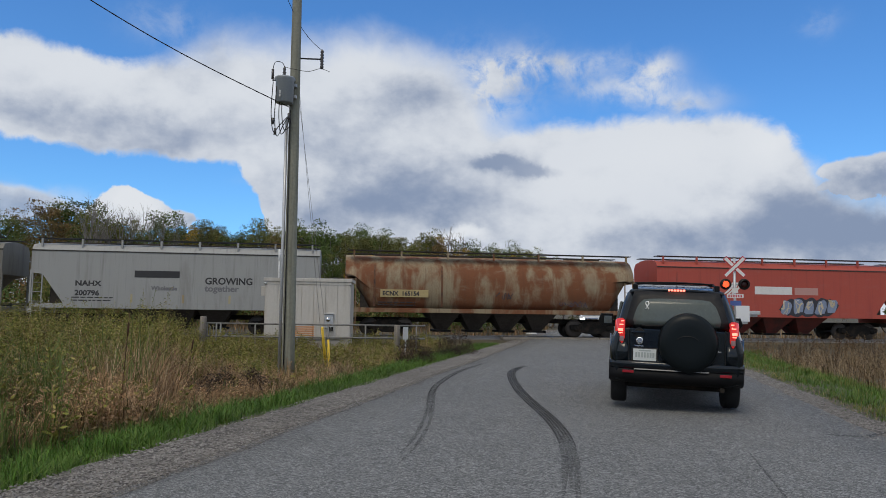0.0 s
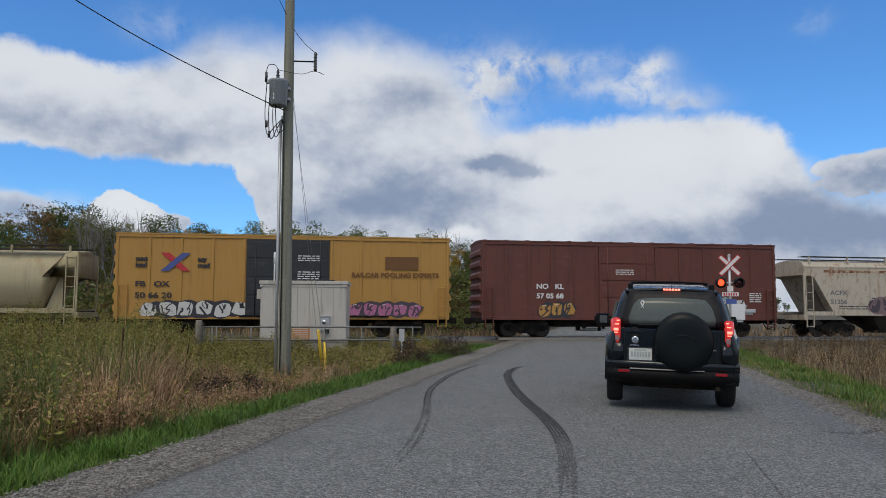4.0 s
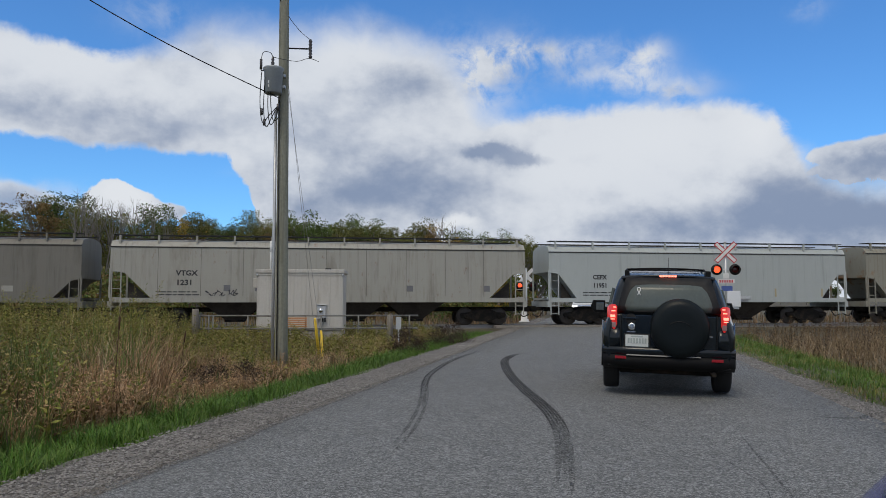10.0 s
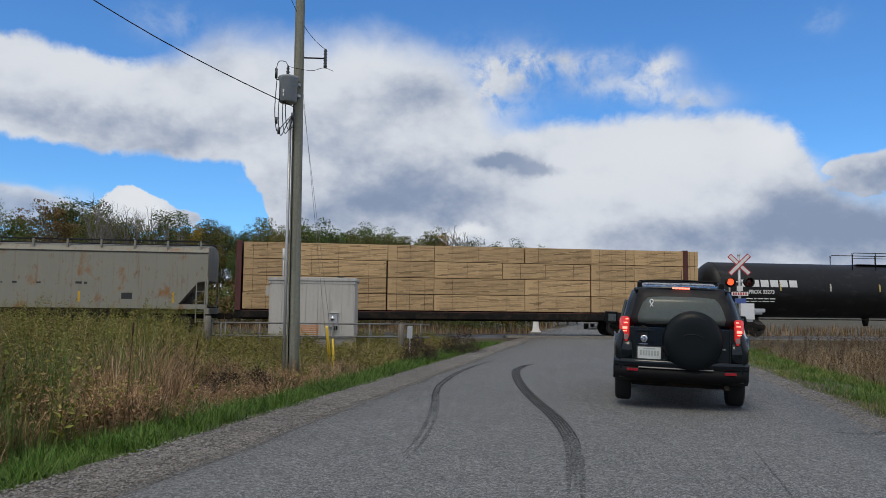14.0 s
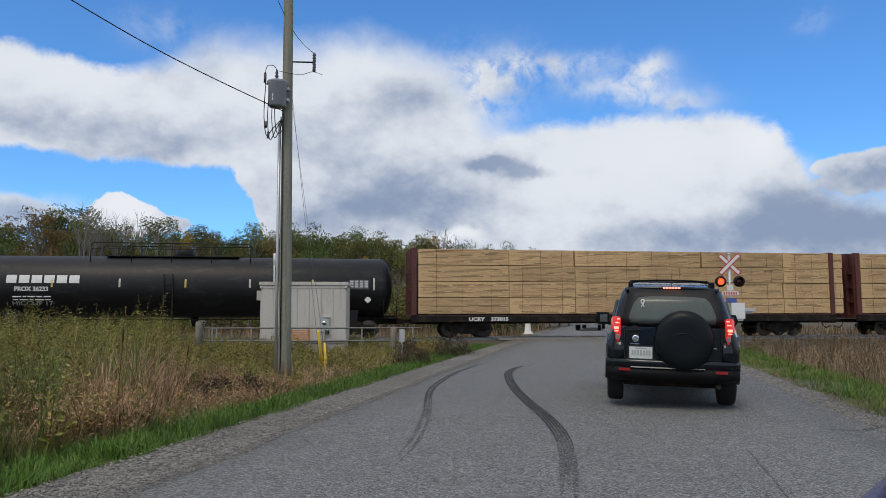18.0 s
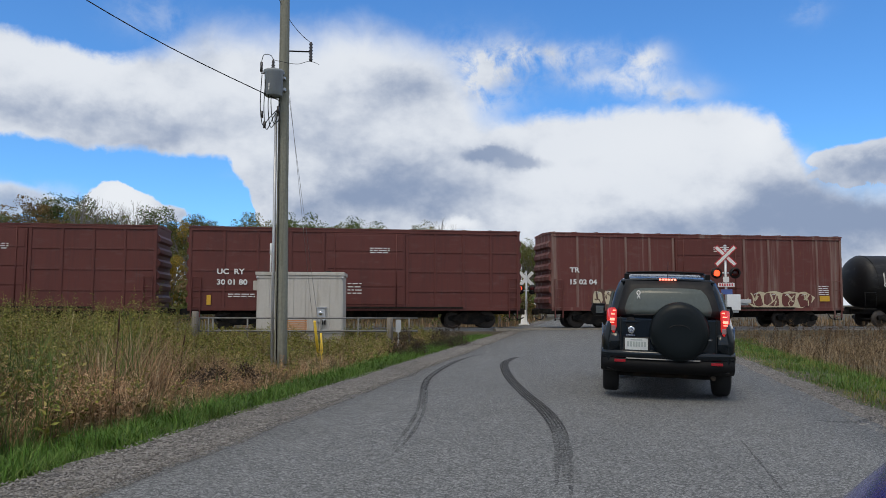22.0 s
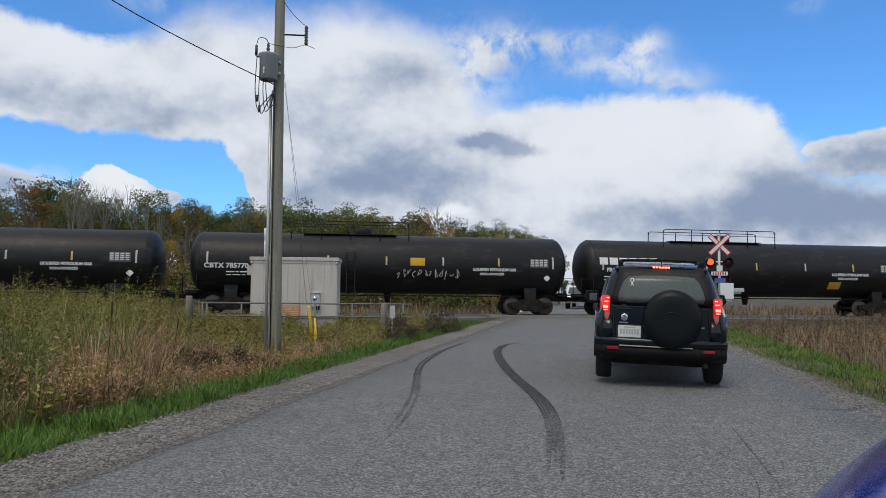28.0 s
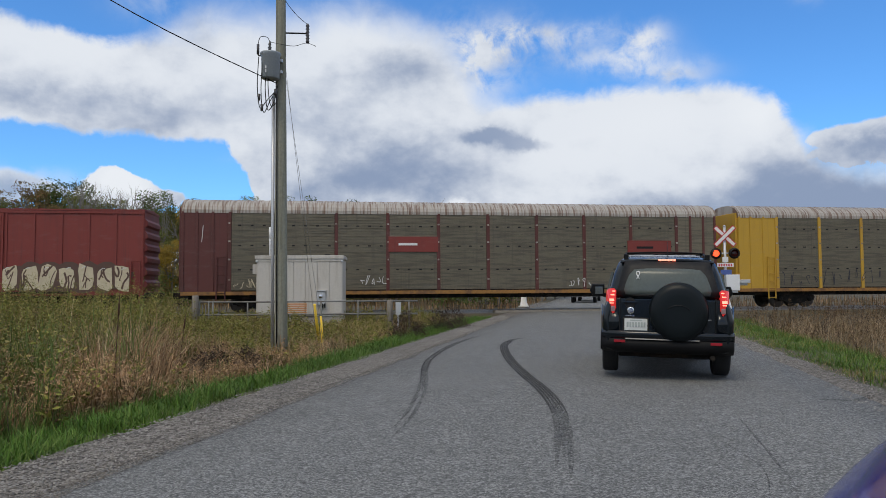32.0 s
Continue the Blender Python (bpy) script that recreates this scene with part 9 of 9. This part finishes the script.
G_GREYW = surface("silver_spray_paint", (0.36, 0.36, 0.36), 0.5, 0.1, 0.15, 10, 3, bump=0)
G_BROWN = surface("brown_spray_paint", (0.10, 0.055, 0.04), 0.6, 0, 0.15, 10, 3, bump=0)
G_INKBLUE = surface("dark_blue_spray_paint", (0.03, 0.06, 0.13), 0.6, 0, 0.15, 10, 3, bump=0)
build_train()


# ---------------- what moves ----------------
def run(t):
    """Metres that the train has gone at t seconds."""
    k = t / 16
    return 311.4384 * k + 6.1115 * k * k - 2.0597 * k ** 3


def car_pose(s):
    p = on_track(s, 0, RAIL_Z)
    return pose(p.x, p.y, p.z, 0, 0, TRACK_TURN)


def motions():
    walk(cam, [(t, eye_pose(*r)) for t, *r in EYE_ROWS], EXPOSURES)
    for ob, s in TRAIN:
        walk(ob, [(t, car_pose(s - run(t))) for t in range(0, 33, 4)])
    # the blue car creeps forward a little and rocks back
    walk(OWN_CAR, [(t, pose(_o.x + _f.x * d, _o.y + _f.y * d, 0.0, 0, 0, -CAR_TURN)) for t, d in ((0, -0.14), (6, -0.14), (9, -0.12), (14, -0.13), (16.5, -0.09), (19, -0.045), (25, -0.04), (28, -0.03), (30, 0.0), (31, -0.01), (32, -0.05))])
    # wheels roll with the way gone; all that sit alike share one set of keys
    for alike, dx in zip(WHEELSETS, (-0.885, 0.885)):
        first = alike[0]
        walk(first, [(f / FPS, Matrix.Translation((dx, 0, 0.457)) @ Matrix.Rotation(-run(f / FPS) / 0.457, 4, "Y")) for f in range(0, 32 * FPS + 1)])
        for w in alike[1:]:
            w.rotation_mode = "QUATERNION"
            d = w.animation_data_create()
            d.action = first.animation_data.action
            d.action_slot = first.animation_data.action_slot
    # the two signal lamps flash in turn, twice a second: each lens turns its lit or its dark face
    for lens, late, d in LENSES:
        x = 0.40 if late else -0.40
        rows = []
        for half in range(0, 66):
            t0 = half * 0.5 - 0.23
            lit = (half % 2 == 0) != bool(late)
            a0, a1 = (180, 360) if lit else (0, 180)
            if half == 0:
                rows.append((0.0, a1))
                continue
            for i in range(5):
                t = t0 - 0.0667 + i / 30
                if 0 < t <= 32.0:
                    rows.append((t, a0 + (a1 - a0) * i / 4))
        if rows[-1][0] < 32.0:
            rows.append((32.0, rows[-1][1]))
        walk(lens, [(t, pose(x, d * 0.11, 2.83, 0, 0, a)) for t, a in rows])


EXPOSURES = ((0.0, -0.20), (9.0, -0.20), (14.0, -0.20), (17.0, -0.06), (18.5, -0.08), (20.0, -0.20), (21.0, -0.08), (24.0, -0.05), (32.0, -0.05))
motions()
